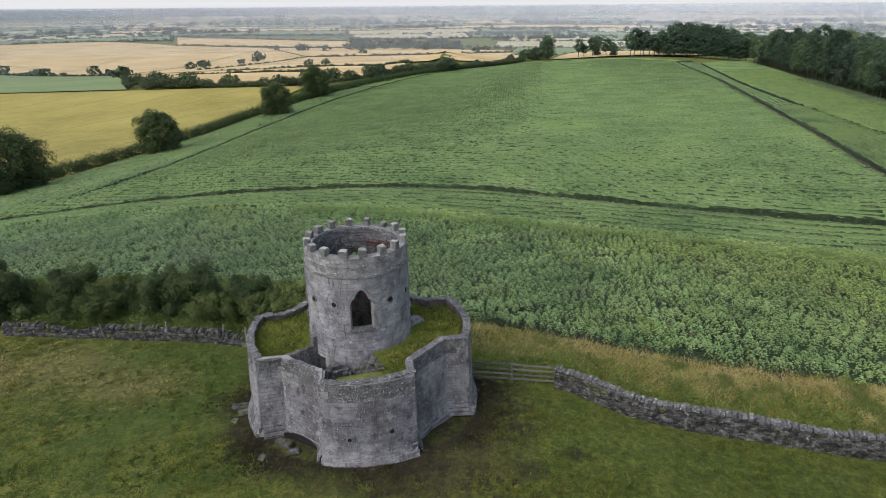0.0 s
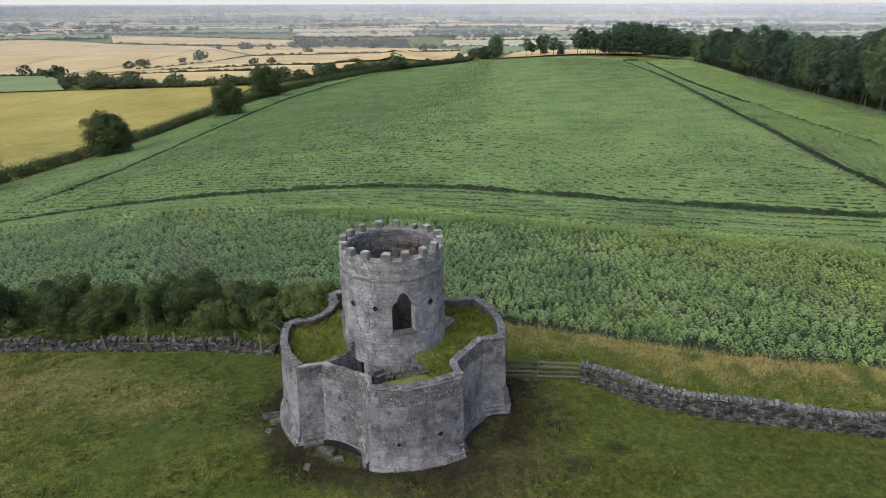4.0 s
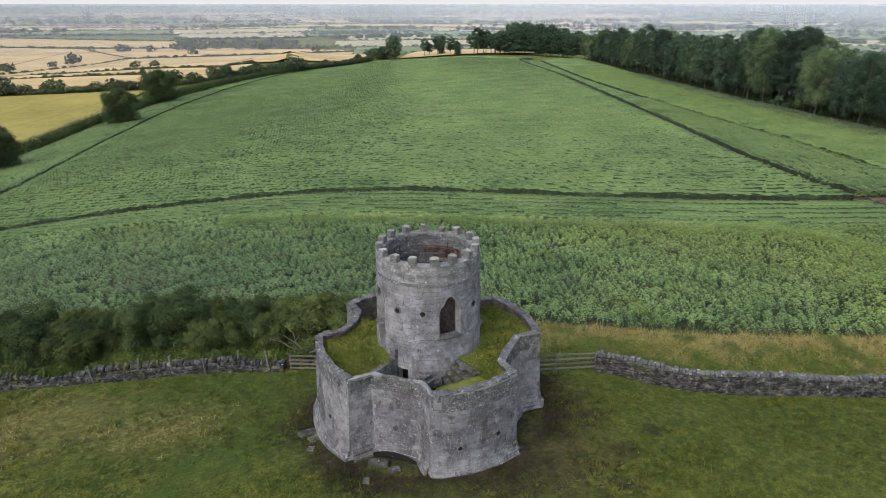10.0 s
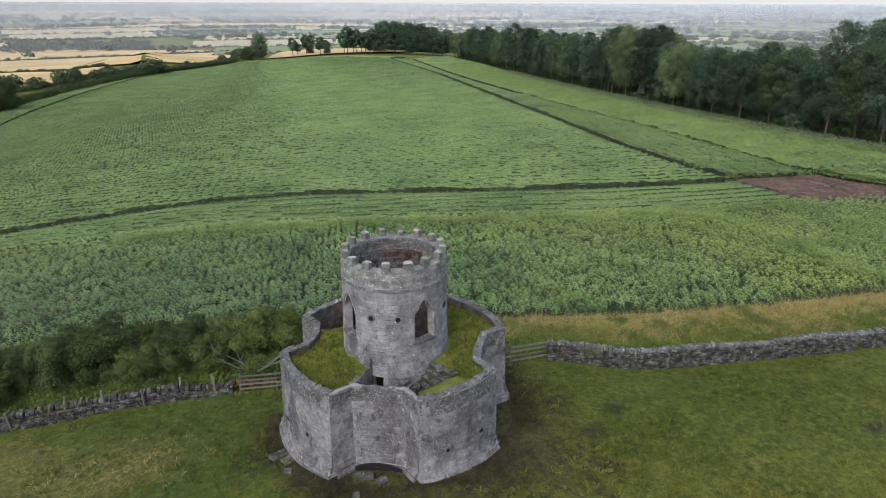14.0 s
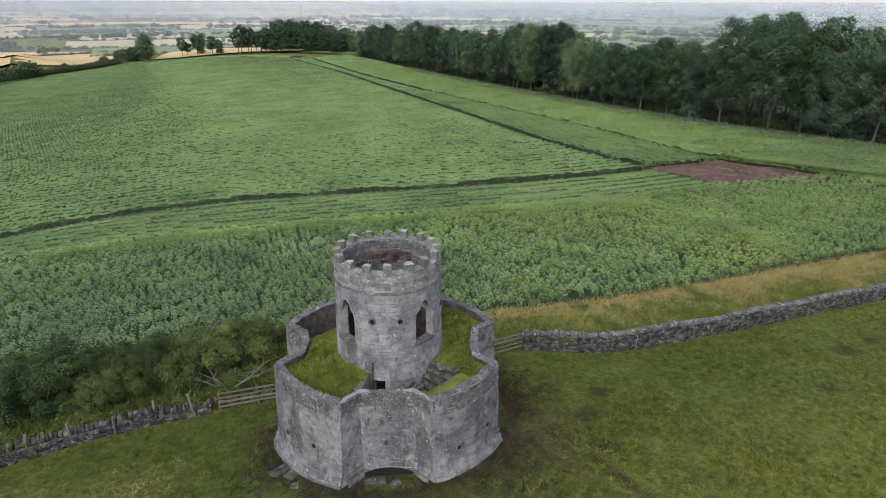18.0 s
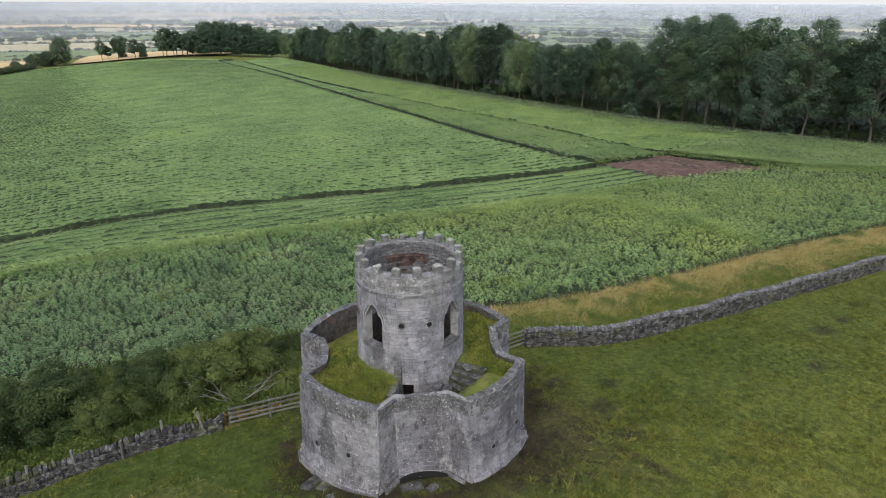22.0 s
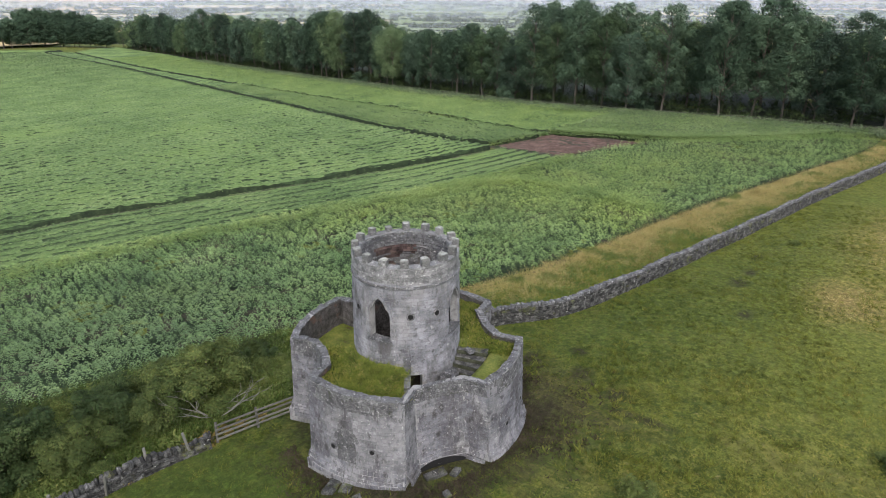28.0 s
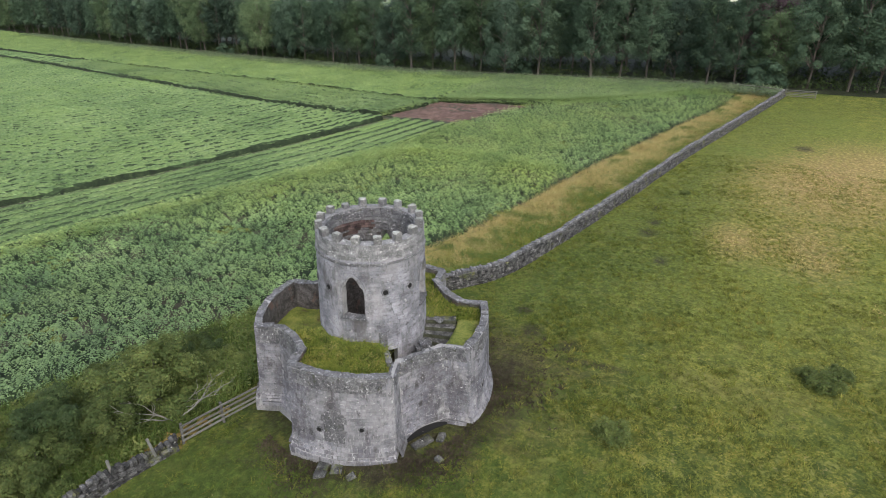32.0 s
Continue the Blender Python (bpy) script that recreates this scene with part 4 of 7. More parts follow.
def tower_wall():
    bm = bmesh.new()
    angs = set(np.arange(0, 360, 3.0).round(3))
    for w in WINDOWS:
        angs = {a for a in angs if abs(near_angle(a, w)) > HALF + 0.6} | {round((w + d) % 360, 3) for d in np.linspace(-HALF, HALF, 17)}
    d0, dh, dz = DOOR
    angs = {a for a in angs if abs(near_angle(a, d0)) > dh + 0.5} | {round((d0 + d) % 360, 3) for d in (-dh, 0, dh)}
    angs = sorted(angs)
    Z0, Z1, T = 1.6, 7.98, 0.36

    def strip(a, b, za0, za1, zb0, zb1, n, rise=0.0):
        """Outer and inner wall between two angles, from its lower to its upper edge; the inner one starts higher by rise."""
        for inner in (False, True):
            rows = []
            for i in range(n + 1):
                u = i / n
                row = []
                for d, z0, z1 in ((a, za0, za1), (b, zb0, zb1)):
                    z0 = z0 + rise * inner
                    z = z0 + (z1 - z0) * u
                    row.append(bm.verts.new(polar(tower_r(z) - (T if inner else 0.018), d, z)))
                rows.append(row)
            for r, s in zip(rows, rows[1:]):
                bm.faces.new((r[0], r[1], s[1], s[0]) if not inner else (r[1], r[0], s[0], s[1]))

    def reveal(p, q, rise_p=0.0, rise_q=0.0):
        """A face through the wall between two (angle, z) points, which may lie higher inside."""
        v = [bm.verts.new(polar(tower_r(z) - t, d, z)) for (d, z), t in ((p, 0.03), (q, 0.03), ((q[0], q[1] + rise_q), T), ((p[0], p[1] + rise_p), T))]
        bm.faces.new(v)

    for i, a in enumerate(angs):
        b = angs[(i + 1) % len(angs)]
        mid = a + ((b - a) % 360) / 2
        win = [w for w in WINDOWS if abs(near_angle(mid, w)) < HALF]
        if win:
            ta, tb = arch_top(near_angle(a, win[0])), arch_top(near_angle(b, win[0]))
            strip(a, b, Z0, SILL, Z0, SILL, 6)
            strip(a, b, ta, Z1, tb, Z1, 4, RISE)
            reveal((a, SILL), (b, SILL)); reveal((b, tb), (a, ta), RISE, RISE)
            if abs(near_angle(a, win[0] - HALF)) < 0.1:
                reveal((a, arch_top(HALF)), (a, SILL), RISE, 0.0)
            if abs(near_angle(b, win[0] + HALF)) < 0.1:
                reveal((b, SILL), (b, arch_top(HALF)), 0.0, RISE)
        elif abs(near_angle(mid, d0)) < dh:
            strip(a, b, dz, Z1, dz, Z1, 8)
            reveal((b, dz), (a, dz))
            if abs(near_angle(a, d0 - dh)) < 0.1:
                reveal((a, dz), (a, Z0))
            if abs(near_angle(b, d0 + dh)) < 0.1:
                reveal((b, Z0), (b, dz))
        else:
            strip(a, b, Z0, Z1, Z0, Z1, 12)
        # the wall's top
        v = [bm.verts.new(polar(tower_r(Z1) - t, d, Z1)) for d, t in ((a, 0.03), (b, 0.03), (b, T), (a, T))]
        bm.faces.new(v)
    bmesh.ops.remove_doubles(bm, verts=bm.verts, dist=0.001)
    me = bpy.data.meshes.new("tower_wall")
    bm.normal_update(); bm.to_mesh(me); bm.free()
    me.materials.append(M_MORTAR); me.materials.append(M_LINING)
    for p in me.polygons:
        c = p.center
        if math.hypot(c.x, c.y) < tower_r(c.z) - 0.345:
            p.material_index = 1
    return me


tower = part("tower_wall", tower_wall(), None, folly, "round ashlar shaft with pointed window openings")
HOLES = [(-119.6 + 90 * k + s * 14.1) for k in range(4) for s in (-1, 1)]
stones_tower = []
rng = random.Random(11)
z = 2.0
while z < 7.97:
    h = min(rng.choice((0.12, 0.15, 0.18, 0.21, 0.16)), 7.99 - z)
    a = rng.uniform(0, 10)
    end = a + 360
    while a < end - 0.5:
        w = min(rng.choice((rng.uniform(4, 8), rng.uniform(7, 15))), end - a)
        m = a + w / 2
        zm = z + h / 2
        hit = any(abs(near_angle(m, q)) < HALF + w / 2 - 1.2 and SILL - 0.02 < zm < arch_top(max(0, abs(near_angle(m, q)) - w / 2)) + 0.05 for q in WINDOWS)
        hit = hit or (abs(near_angle(m, DOOR[0])) < DOOR[1] + w / 2 - 1 and zm < DOOR[2] + 0.05)
        if hit:
            # shorter stones up to the jambs
            for q in WINDOWS:
                for side in (-1, 1):
                    lim = q + side * (HALF + (2.0 if zm > SPRING else 5.0))
                    a_, b_ = (a, a + near_angle(lim, a)) if side < 0 else (a + w + near_angle(lim, a + w), a + w)
                    if 1.2 < b_ - a_ < w:
                        mm = (a_ + b_) / 2
                        stones_tower.append(stone_matrix(polar(tower_r(zm) - 0.075, mm, zm), polar(1, mm, 0.018), radians(b_ - a_) * tower_r(zm) - 0.006, h - 0.006, 0.070))
        else:
            width = radians(w) * tower_r(zm) - 0.006
            out = polar(1, m)
            stones_tower.append(stone_matrix(polar(tower_r(zm) - 0.075, m, zm), out + Vector((0, 0, 0.018)), width, h - 0.006, 0.068 + rng.uniform(0, 0.011)))
        a += w
    z += h
# rubble lining of the hollow shaft, with a band of red brick
stones_lining, bricks_red = [], []
rng = random.Random(12)
z = 4.70
while z < 7.93:
    h = min(rng.choice((0.10, 0.13, 0.16)), 7.95 - z)
    a = rng.uniform(0, 8)
    end = a + 360
    while a < end - 0.5:
        w = min(rng.uniform(5, 12), end - a)
        m = a + w / 2
        opening = any(abs(near_angle(m, q)) < HALF + w / 2 and z < arch_top(max(0, abs(near_angle(m, q)) - w / 2)) + RISE for q in WINDOWS)
        red = 6.95 < z < 7.26 and 30 < m % 360 < 88 or 6.3 < z < 7.0 and 32 < m % 360 < 76 and rng.random() < 0.35
        if not opening:
            (bricks_red if red else stones_lining).append(stone_matrix(polar(tower_r(z) - 0.335, m, z + h / 2), -polar(1, m), radians(w) * 1.92 - 0.012, h - 0.012, 0.05 + rng.uniform(0, 0.05)))
        a += w
    z += h
# merlons
for k in range(16):
    rm = random.Random(50 + k)
    d = -139.0 + 22.5 * k + rm.uniform(-1.2, 1.2)
    hgt = rm.choice((0.36, 0.39, 0.34, 0.24, 0.37))
    hw = rm.uniform(3.7, 5.0)
    bm = bmesh.new()
    vs = []
    for z0 in (7.96, 7.96 + hgt):
        for t, e in ((0.0, -hw), (0.0, 0), (0.0, hw), (0.30, hw), (0.30, 0), (0.30, -hw)):
            vs.append(bm.verts.new(polar(tower_r(8) - t + rm.uniform(-.015, .015), d + e + rm.uniform(-.3, .3), z0 + rm.uniform(-.02, .02) * (z0 > 8))))
    for i in range(6):
        bm.faces.new((vs[i], vs[(i + 1) % 6], vs[6 + (i + 1) % 6], vs[6 + i]))
    bm.faces.new(vs[6:12])
    bmesh.ops.bevel(bm, geom=[e for e in bm.edges], offset=0.026, segments=2, affect='EDGES')
    for v_ in bm.verts:
        v_.co += Vector((rm.uniform(-.008, .008), rm.uniform(-.008, .008), rm.uniform(-.012, .012)))
    bm.normal_update()
    for fc in bm.faces:
        fc.material_index = 1 if fc.normal.z > 0.5 and rm.random() < 0.94 else 0
    part("merlon", bm, M_SIDES, folly, "weathered battlement block topped with white lichen" if k == 0 else "").data.materials.append(M_LICHEN)
# string course, sills, hoods, sockets
def ring(r0, r1, z0, z1, a0=0, a1=360, step=3.0):
    bm = bmesh.new()
    n = max(2, int((a1 - a0) / step))
    cols = []
    for i in range(n + 1):
        d = a0 + (a1 - a0) * i / n
        w = 0.006 * math.sin(i * 1.9)
        cols.append([bm.verts.new(polar(r, d, z)) for r, z in ((r0, z0), (r1 + w, z0 + 0.015), (r1 + w, z1 - 0.02), (r0, z1))])
    for p, q in zip(cols, cols[1:]):
        for i in range(4):
            bm.faces.new((p[i], q[i], q[(i + 1) % 4], p[(i + 1) % 4]))
    if a1 - a0 < 360:
        bm.faces.new(cols[0][::-1]); bm.faces.new(cols[-1])
    return bm


part("string_course", ring(tower_r(7.15) - 0.06, tower_r(7.15) + 0.05, 7.09, 7.21), M_COPING, folly, "thin projecting stone band")
part("rim", ring(tower_r(7.9) - 0.37, tower_r(7.9) + 0.01, 7.94, 8.01), M_MERLON, folly, "worn stone rim below the battlements")
for w in WINDOWS:
    part("window_sill", ring(tower_r(4.7) - 0.35, tower_r(4.7) + 0.055, 4.62, 4.73, w - HALF - 1.8, w + HALF + 1.8), M_COPING, folly, "projecting stone sill")
    bm = bmesh.new()
    prev = None
    for d in np.linspace(-HALF * 1.06, HALF * 1.06, 21):
        zt = hood_top(d)
        k = 1 + 0.11
        sec = [bm.verts.new(polar(tower_r(zt) + o, w + d * s, SPRING + (zt - SPRING) * s2 + (0.0 if s == 1 else 0.03))) for o, s, s2 in
               ((-0.1, 1.0, 1.0), (0.035, 1.0, 1.0), (0.035, k, 1.13), (-0.1, k, 1.13))]
        if prev:
            for i in range(4):
                bm.faces.new((prev[i], sec[i], sec[(i + 1) % 4], prev[(i + 1) % 4]))
        else:
            bm.faces.new(sec)
        prev = sec
    bm.faces.new(prev[::-1])
    part("hood_mould", bm, M_STONE, folly, "pointed stone hood over the opening")
    for s in (-1, 1):
        zj, kk = SILL, 0
        while zj < SPRING - 0.05:
            hj = min((0.25, 0.32, 0.22)[kk % 3], SPRING - zj)
            ww = 0.16 + 0.10 * (kk % 2)
            dd = math.degrees(ww / 2.3)
            stones_tower.append(stone_matrix(polar(tower_r(zj) - 0.08, w + s * (HALF + dd / 2), zj + hj / 2), polar(1, w + s * (HALF + dd / 2)), ww, hj - 0.006, 0.072))
            zj += hj; kk += 1
for d in HOLES:
    bm = bmesh.new()
    m = Matrix.Translation(polar(tower_r(5.88), d, 5.88)) @ Euler((0, radians(90), radians(d))).to_matrix().to_4x4()
    rings = []
    for r, zz in ((0.17, -0.04), (0.17, 0.035), (0.115, 0.04), (0.10, -0.02)):
        rings.append([bm.verts.new(m @ Vector((r * math.cos(2 * math.pi * i / 18), r * math.sin(2 * math.pi * i / 18), zz))) for i in range(18)])
    for p, q in zip(rings, rings[1:]):
        for i in range(18):
            bm.faces.new((p[i], p[(i + 1) % 18], q[(i + 1) % 18], q[i]))
    sock = part("round_socket", bm, M_COPING, folly, "round stone socket with dark middle")
    # Flat disc; the hole's shade is only in its colour.
    bm = bmesh.new()
    bm.faces.new([bm.verts.new(m @ Vector((0.11 * math.cos(2 * math.pi * i / 18), 0.11 * math.sin(2 * math.pi * i / 18), 0.028))) for i in range(18)])
    part("socket_middle", bm, M_DARK, sock, "near-black disc for the unlit hole")

# ---- terrace, stairwell, coping ----
def inner_r(deg):
    """Inside face of the outer wall at an angle."""
    best = None
    for k in range(4):
        for ln in (lobe_line(k), recess_line(k)):
            for (r0, d0), (r1, d1) in zip(ln, ln[1:]):
                a, b = near_angle(d0, deg), near_angle(d1, deg)
                if a <= 0 <= b and b - a < 60 and b > a:
                    u = -a / (b - a)
                    return r0 + (r1 - r0) * u - 0.30
    return 4.6


def terrace_z(x, y, deg, u):
    """Height of the bumpy turf; u runs from the shaft to the outer wall."""
    hump = 0.16 * math.exp(-((u - 0.25) / 0.3) ** 2) * max(0.0, 1 - (near_angle(deg, 200) / 36) ** 2)
    return TURF + 0.10 * (1 - u) ** 2 + 0.07 * float(wave(x, y, 0.5)) + 0.03 * float(wave(x, y, 0.17, 3.0)) + hump + 0.05 * (u > 0.95) - 0.10 * max(0, 1 - abs(near_angle(deg, 30)) / 40)


WELL = (-138.0, -66.0)
bm = bmesh.new()
cols = []
A0, A1 = WELL[1], WELL[0] + 360
nA, nR = 150, 9
for i in range(nA + 1):
    d = A0 + (A1 - A0) * i / nA
    ri, ro = 2.28, inner_r(d)
    col = []
    for j in range(nR + 1):
        u = j / nR
        p = polar(ri + (ro - ri) * u, d)
        sunk = 68 < near_angle(d, 0) < 139
        zz = terrace_z(p.x, p.y, d, u) - (TURF - 2.35 if sunk else 0)
        col.append(bm.verts.new((p.x, p.y, zz)))
    cols.append(col)
for p, q in zip(cols, cols[1:]):
    for j in range(nR):
        bm.faces.new((p[j], p[j + 1], q[j + 1], q[j]))
part("turf_terrace", bm, M_TERRACE, folly, "bumpy green turf growing on the terrace", smooth=True)
# turf ledge behind the front lobe, beside the stairs
bm = bmesh.new()
cols = []
for i in range(31):
    d = -99.5 + (WELL[1] + 99.5) * i / 30
    ro = inner_r(d)
    ri = 3.78 if d > -96 else 4.2
    col = []
    for j in range(6):
        p = polar(ri + (ro - ri) * j / 5, d)
        col.append(bm.verts.new((p.x, p.y, TURF + 0.02 + 0.05 * float(wave(p.x, p.y, 0.5)) - 0.16 * max(0, (-80 - d) / 18))))
    col.insert(0, bm.verts.new(polar(ri, d, 1.8)))
    cols.append(col)
for p, q in zip(cols, cols[1:]):
    for j in range(6):
        bm.faces.new((p[j], p[j + 1], q[j + 1], q[j]))
part("turf_ledge", bm, M_TERRACE, folly, "green turf ledge beside the stairs", smooth=True)
# floor of the stairwell and of the shaft, retaining wall at the door
bm = bmesh.new()
cs = [[bm.verts.new(polar(r, d, 2.12 + 0.03 * math.sin(d * 7 + r * 9))) for r in (2.2, 2.8, 3.3, 3.62)] for d in np.linspace(-142, -60, 24)]
for p, q in zip(cs, cs[1:]):
    for j in range(3):
        bm.faces.new((p[j], p[j + 1], q[j + 1], q[j]))
part("stairwell_floor", bm, M_MUD, folly, "earth floor at the foot of the stairs")
bm = bmesh.new()
bm.faces.new([bm.verts.new(polar(2.2, d, 1.9)) for d in range(0, 360, 10)])
part("shaft_floor", bm, M_MUD, folly, "earth floor inside the shaft")
for i in range(9):
    bm = bmesh.new()
    r = 2.42 + i * 0.26
    topz = 4.02 if i == 0 else (3.62 - 0.02 * i + 0.03 * math.sin(i * 3))
    add_box(bm, (0.25, 0.24 if i else 0.3, topz - 1.9), Matrix.Translation(polar(r, WELL[0], (topz + 1.9) / 2)) @ pose(0, 0, 0, 0, 0, WELL[0]), 0.012)
    part("retaining_slab", bm, M_COPING, folly, "rough stone slab holding back the turf")
NST = 5
for i in range(NST):
    a0 = -93 + (WELL[1] + 93) * i / NST
    a1 = a0 + (WELL[1] + 93) / NST + 1.0
    zt = 2.45 + (3.50 - 2.45) * (i + 1) / NST
    bm = bmesh.new()
    v = [bm.verts.new(polar(r, d, zz)) for zz in (2.0, zt) for r, d in ((2.30, a0), (3.72, a0 + 2.5), (3.72, a1 + 2.5), (2.30, a1))]
    for f in ((0, 1, 5, 4), (1, 2, 6, 5), (2, 3, 7, 6), (3, 0, 4, 7), (4, 5, 6, 7)):
        bm.faces.new([v[j] for j in f])
    bmesh.ops.bevel(bm, geom=bm.edges[:], offset=0.03, segments=1, affect='EDGES')
    bm.normal_update()
    for fc in bm.faces:
        # Risers darker than treads: moss, and shade put into the colour.
        fc.material_index = 0 if fc.normal.z > 0.4 else 1
    st = part("stair_step", bm, M_DRY, folly, "worn stone step with mossy riser, shade in its colour" if i == 0 else "")
    st.data.materials.append(M_RISER)
# slabs at the foot of the shaft and a boulder beside the stairs
rs_ = random.Random(71)
for x, y, z, size, mat in ((2.46, 0.95, 3.50, (0.95, 0.60, 0.20), M_MERLON), (2.40, 0.90, 3.68, (0.70, 0.46, 0.16), M_MERLON), (-0.62, -2.85, 2.95, (0.85, 0.60, 0.66), M_COPING), (-0.18, -2.80, 2.85, (0.45, 0.5, 0.5), M_COPING), (0.98, -2.72, 3.50, (0.42, 0.30, 0.13), M_COPING)):
    bm = bmesh.new()
    add_box(bm, size, jitter=0.05, rng=rs_)
    bmesh.ops.bevel(bm, geom=bm.edges[:], offset=min(size) * 0.3, segments=2, affect='EDGES')
    ob = part("loose_slab", bm, mat, folly, "weathered loose stone by the shaft")
    ob.matrix_basis = pose(x, y, z, rs_.uniform(-6, 6), rs_.uniform(-6, 6), rs_.uniform(0, 90))
# coping stones along the top of the outer wall
rng = random.Random(21)
for k in range(4):
    for ln, lift, parent in ((lobe_line(k), LIFTS[k], lobe_walls[k]), (recess_line(k), RECESS_LIFTS[k], recess_walls[k])):
        pts = [polar(r - 0.17, d) for r, d in ln]
        tot = sum((b - a).length for a, b in zip(pts, pts[1:]))
        s, acc, idx = 0.0, 0.0, 0
        while s < tot - 0.05:
            w = min(rng.uniform(0.22, 0.5), tot - s)
            m = s + w / 2
            acc, idx = 0.0, 0
            while idx < len(pts) - 2 and acc + (pts[idx + 1] - pts[idx]).length < m:
                acc += (pts[idx + 1] - pts[idx]).length
                idx += 1
            seg = pts[idx + 1] - pts[idx]
            p = pts[idx] + seg * ((m - acc) / seg.length)
            ang = math.degrees(math.atan2(seg.y, seg.x))
            bm = bmesh.new()
            hh = rng.uniform(0.04, 0.075)
            add_box(bm, (w - 0.008, 0.33 + rng.uniform(-.04, .04), hh), jitter=0.022, rng=rng)
            ob = part("coping_stone", bm, M_COPING, parent)
            ob.matrix_basis = pose(p.x, p.y, TOP + lift(m / tot) + hh / 2 - 0.01, rng.uniform(-3, 3), rng.uniform(-3, 3), ang)
            s += w
# vents in the outer wall, low arch at the foot of the hollow
VENTS = [(k, c + o, zz) for k, (c, hw) in enumerate(LOBES) for o, zz in ((-9, 1.25), (10, 1.45))]
for k, d, zz in VENTS:
    m = Matrix.Translation(polar(5.16 + batter(zz), d, zz)) @ Euler((0, radians(90), radians(d))).to_matrix().to_4x4()
    bm = bmesh.new()
    bmesh.ops.create_cone(bm, cap_ends=True, segments=14, radius1=0.15, radius2=0.13, depth=0.05, matrix=m)
    v = part("vent", bm, M_COPING, lobe_walls[k], "small round blocked vent")
    # Solid disc, coloured black like the shade in a hole.
    bm = bmesh.new()
    bmesh.ops.create_cone(bm, cap_ends=True, segments=12, radius1=0.09, radius2=0.09, depth=0.06, matrix=m)
    part("vent_middle", bm, M_DARK, v, "near-black disc drawn as a hole")

# quoins at the corners of the lobes
rq = random.Random(41)
for k, (c, hw) in enumerate(LOBES):
    for side in (-1, 1):
        d = c + side * hw
        zq = -0.25
        n = 0
        while zq < TOP - 0.1:
            hq = min(rq.choice((0.26, 0.30, 0.34)), TOP - zq)
            bm = bmesh.new()
            long_ = 0.46 if n % 2 else 0.30
            add_box(bm, (0.34, long_, hq - 0.012), jitter=0.010, rng=rq)
            bmesh.ops.bevel(bm, geom=bm.edges[:], offset=0.012, segments=1, affect='EDGES')
            ob = part("quoin", bm, M_WALL, lobe_walls[k])
            zm = zq + hq / 2
            pq = polar(5.19 - 0.184 + batter(zm), d - side * math.degrees((long_ / 2 - 0.06) / 5.2), zm)
            ob.matrix_basis = pose(pq.x, pq.y, pq.z, 0, 0, d)
            zq += hq
            n += 1
# blocked arched niche in the west lobe, with its ring of narrow stones
for i in range(15):
    a = math.pi * i / 14
    bm = bmesh.new()
    add_box(bm, (0.06, 0.09, 0.16), jitter=0.008, rng=rq)
    ob = part("arch_stone", bm, M_COPING, lobe_walls[3])
    yy, zz = -0.46 * math.cos(a), 1.75 + 0.50 * math.sin(a)
    dd = 194.5 + math.degrees(yy / 5.2)
    pq = polar(5.16 + batter(zz) + 0.0, dd, zz)
    ob.matrix_basis = pose(pq.x, pq.y, pq.z, 0, 0, dd) @ pose(0, 0, 0, -90 + math.degrees(a), 0, 0)
bm = bmesh.new()
rim, low = [], []
for i in range(13):
    yy = -0.42 + 0.84 * i / 12
    dd = 194.5 + math.degrees(yy / 5.2)
    zz = 1.75 + 0.46 * math.sqrt(max(0, 1 - (yy / 0.43) ** 2))
    rim.append([bm.verts.new(polar(5.165 + batter(q) + 0.018, dd, q)) for q in (0.75, 1.25, 1.7, zz)])
for p_, q_ in zip(rim, rim[1:]):
    for j_ in range(3):
        bm.faces.new((p_[j_], q_[j_], q_[j_ + 1], p_[j_ + 1]))
part("niche_infill", bm, M_COPING, lobe_walls[3], "dark rubble blocking of the arched niche")
# low segmental arch at the foot of the hollow between the front lobes, its shade a dark plate
mid = (LOBES[3][0] + LOBES[3][1] + LOBES[0][0] - LOBES[0][1] + 360) / 2
bm = bmesh.new()
fr, bk = [], []
for i in range(17):
    yy = -0.95 + 1.9 * i / 16
    zz = 0.0 + 0.22 * math.sqrt(max(0, 1 - (yy / 0.97) ** 2))
    dd = mid + math.degrees(yy / 3.95)
    rr_ = 3.97 + 0.25 * (abs(yy) / 0.95) ** 2 + batter(zz) + 0.06
    fr.append(bm.verts.new(polar(rr_, dd, zz))); bk.append(bm.verts.new(polar(3.97 + 0.25 * (abs(yy) / 0.95) ** 2 + batter(0) + 0.10, dd, -0.35)))
for i in range(16):
    bm.faces.new((bk[i], bk[i + 1], fr[i + 1], fr[i]))
part("drain_arch", bm, M_DARK, recess_walls[3], "dark plate painted as shade under the low arch")
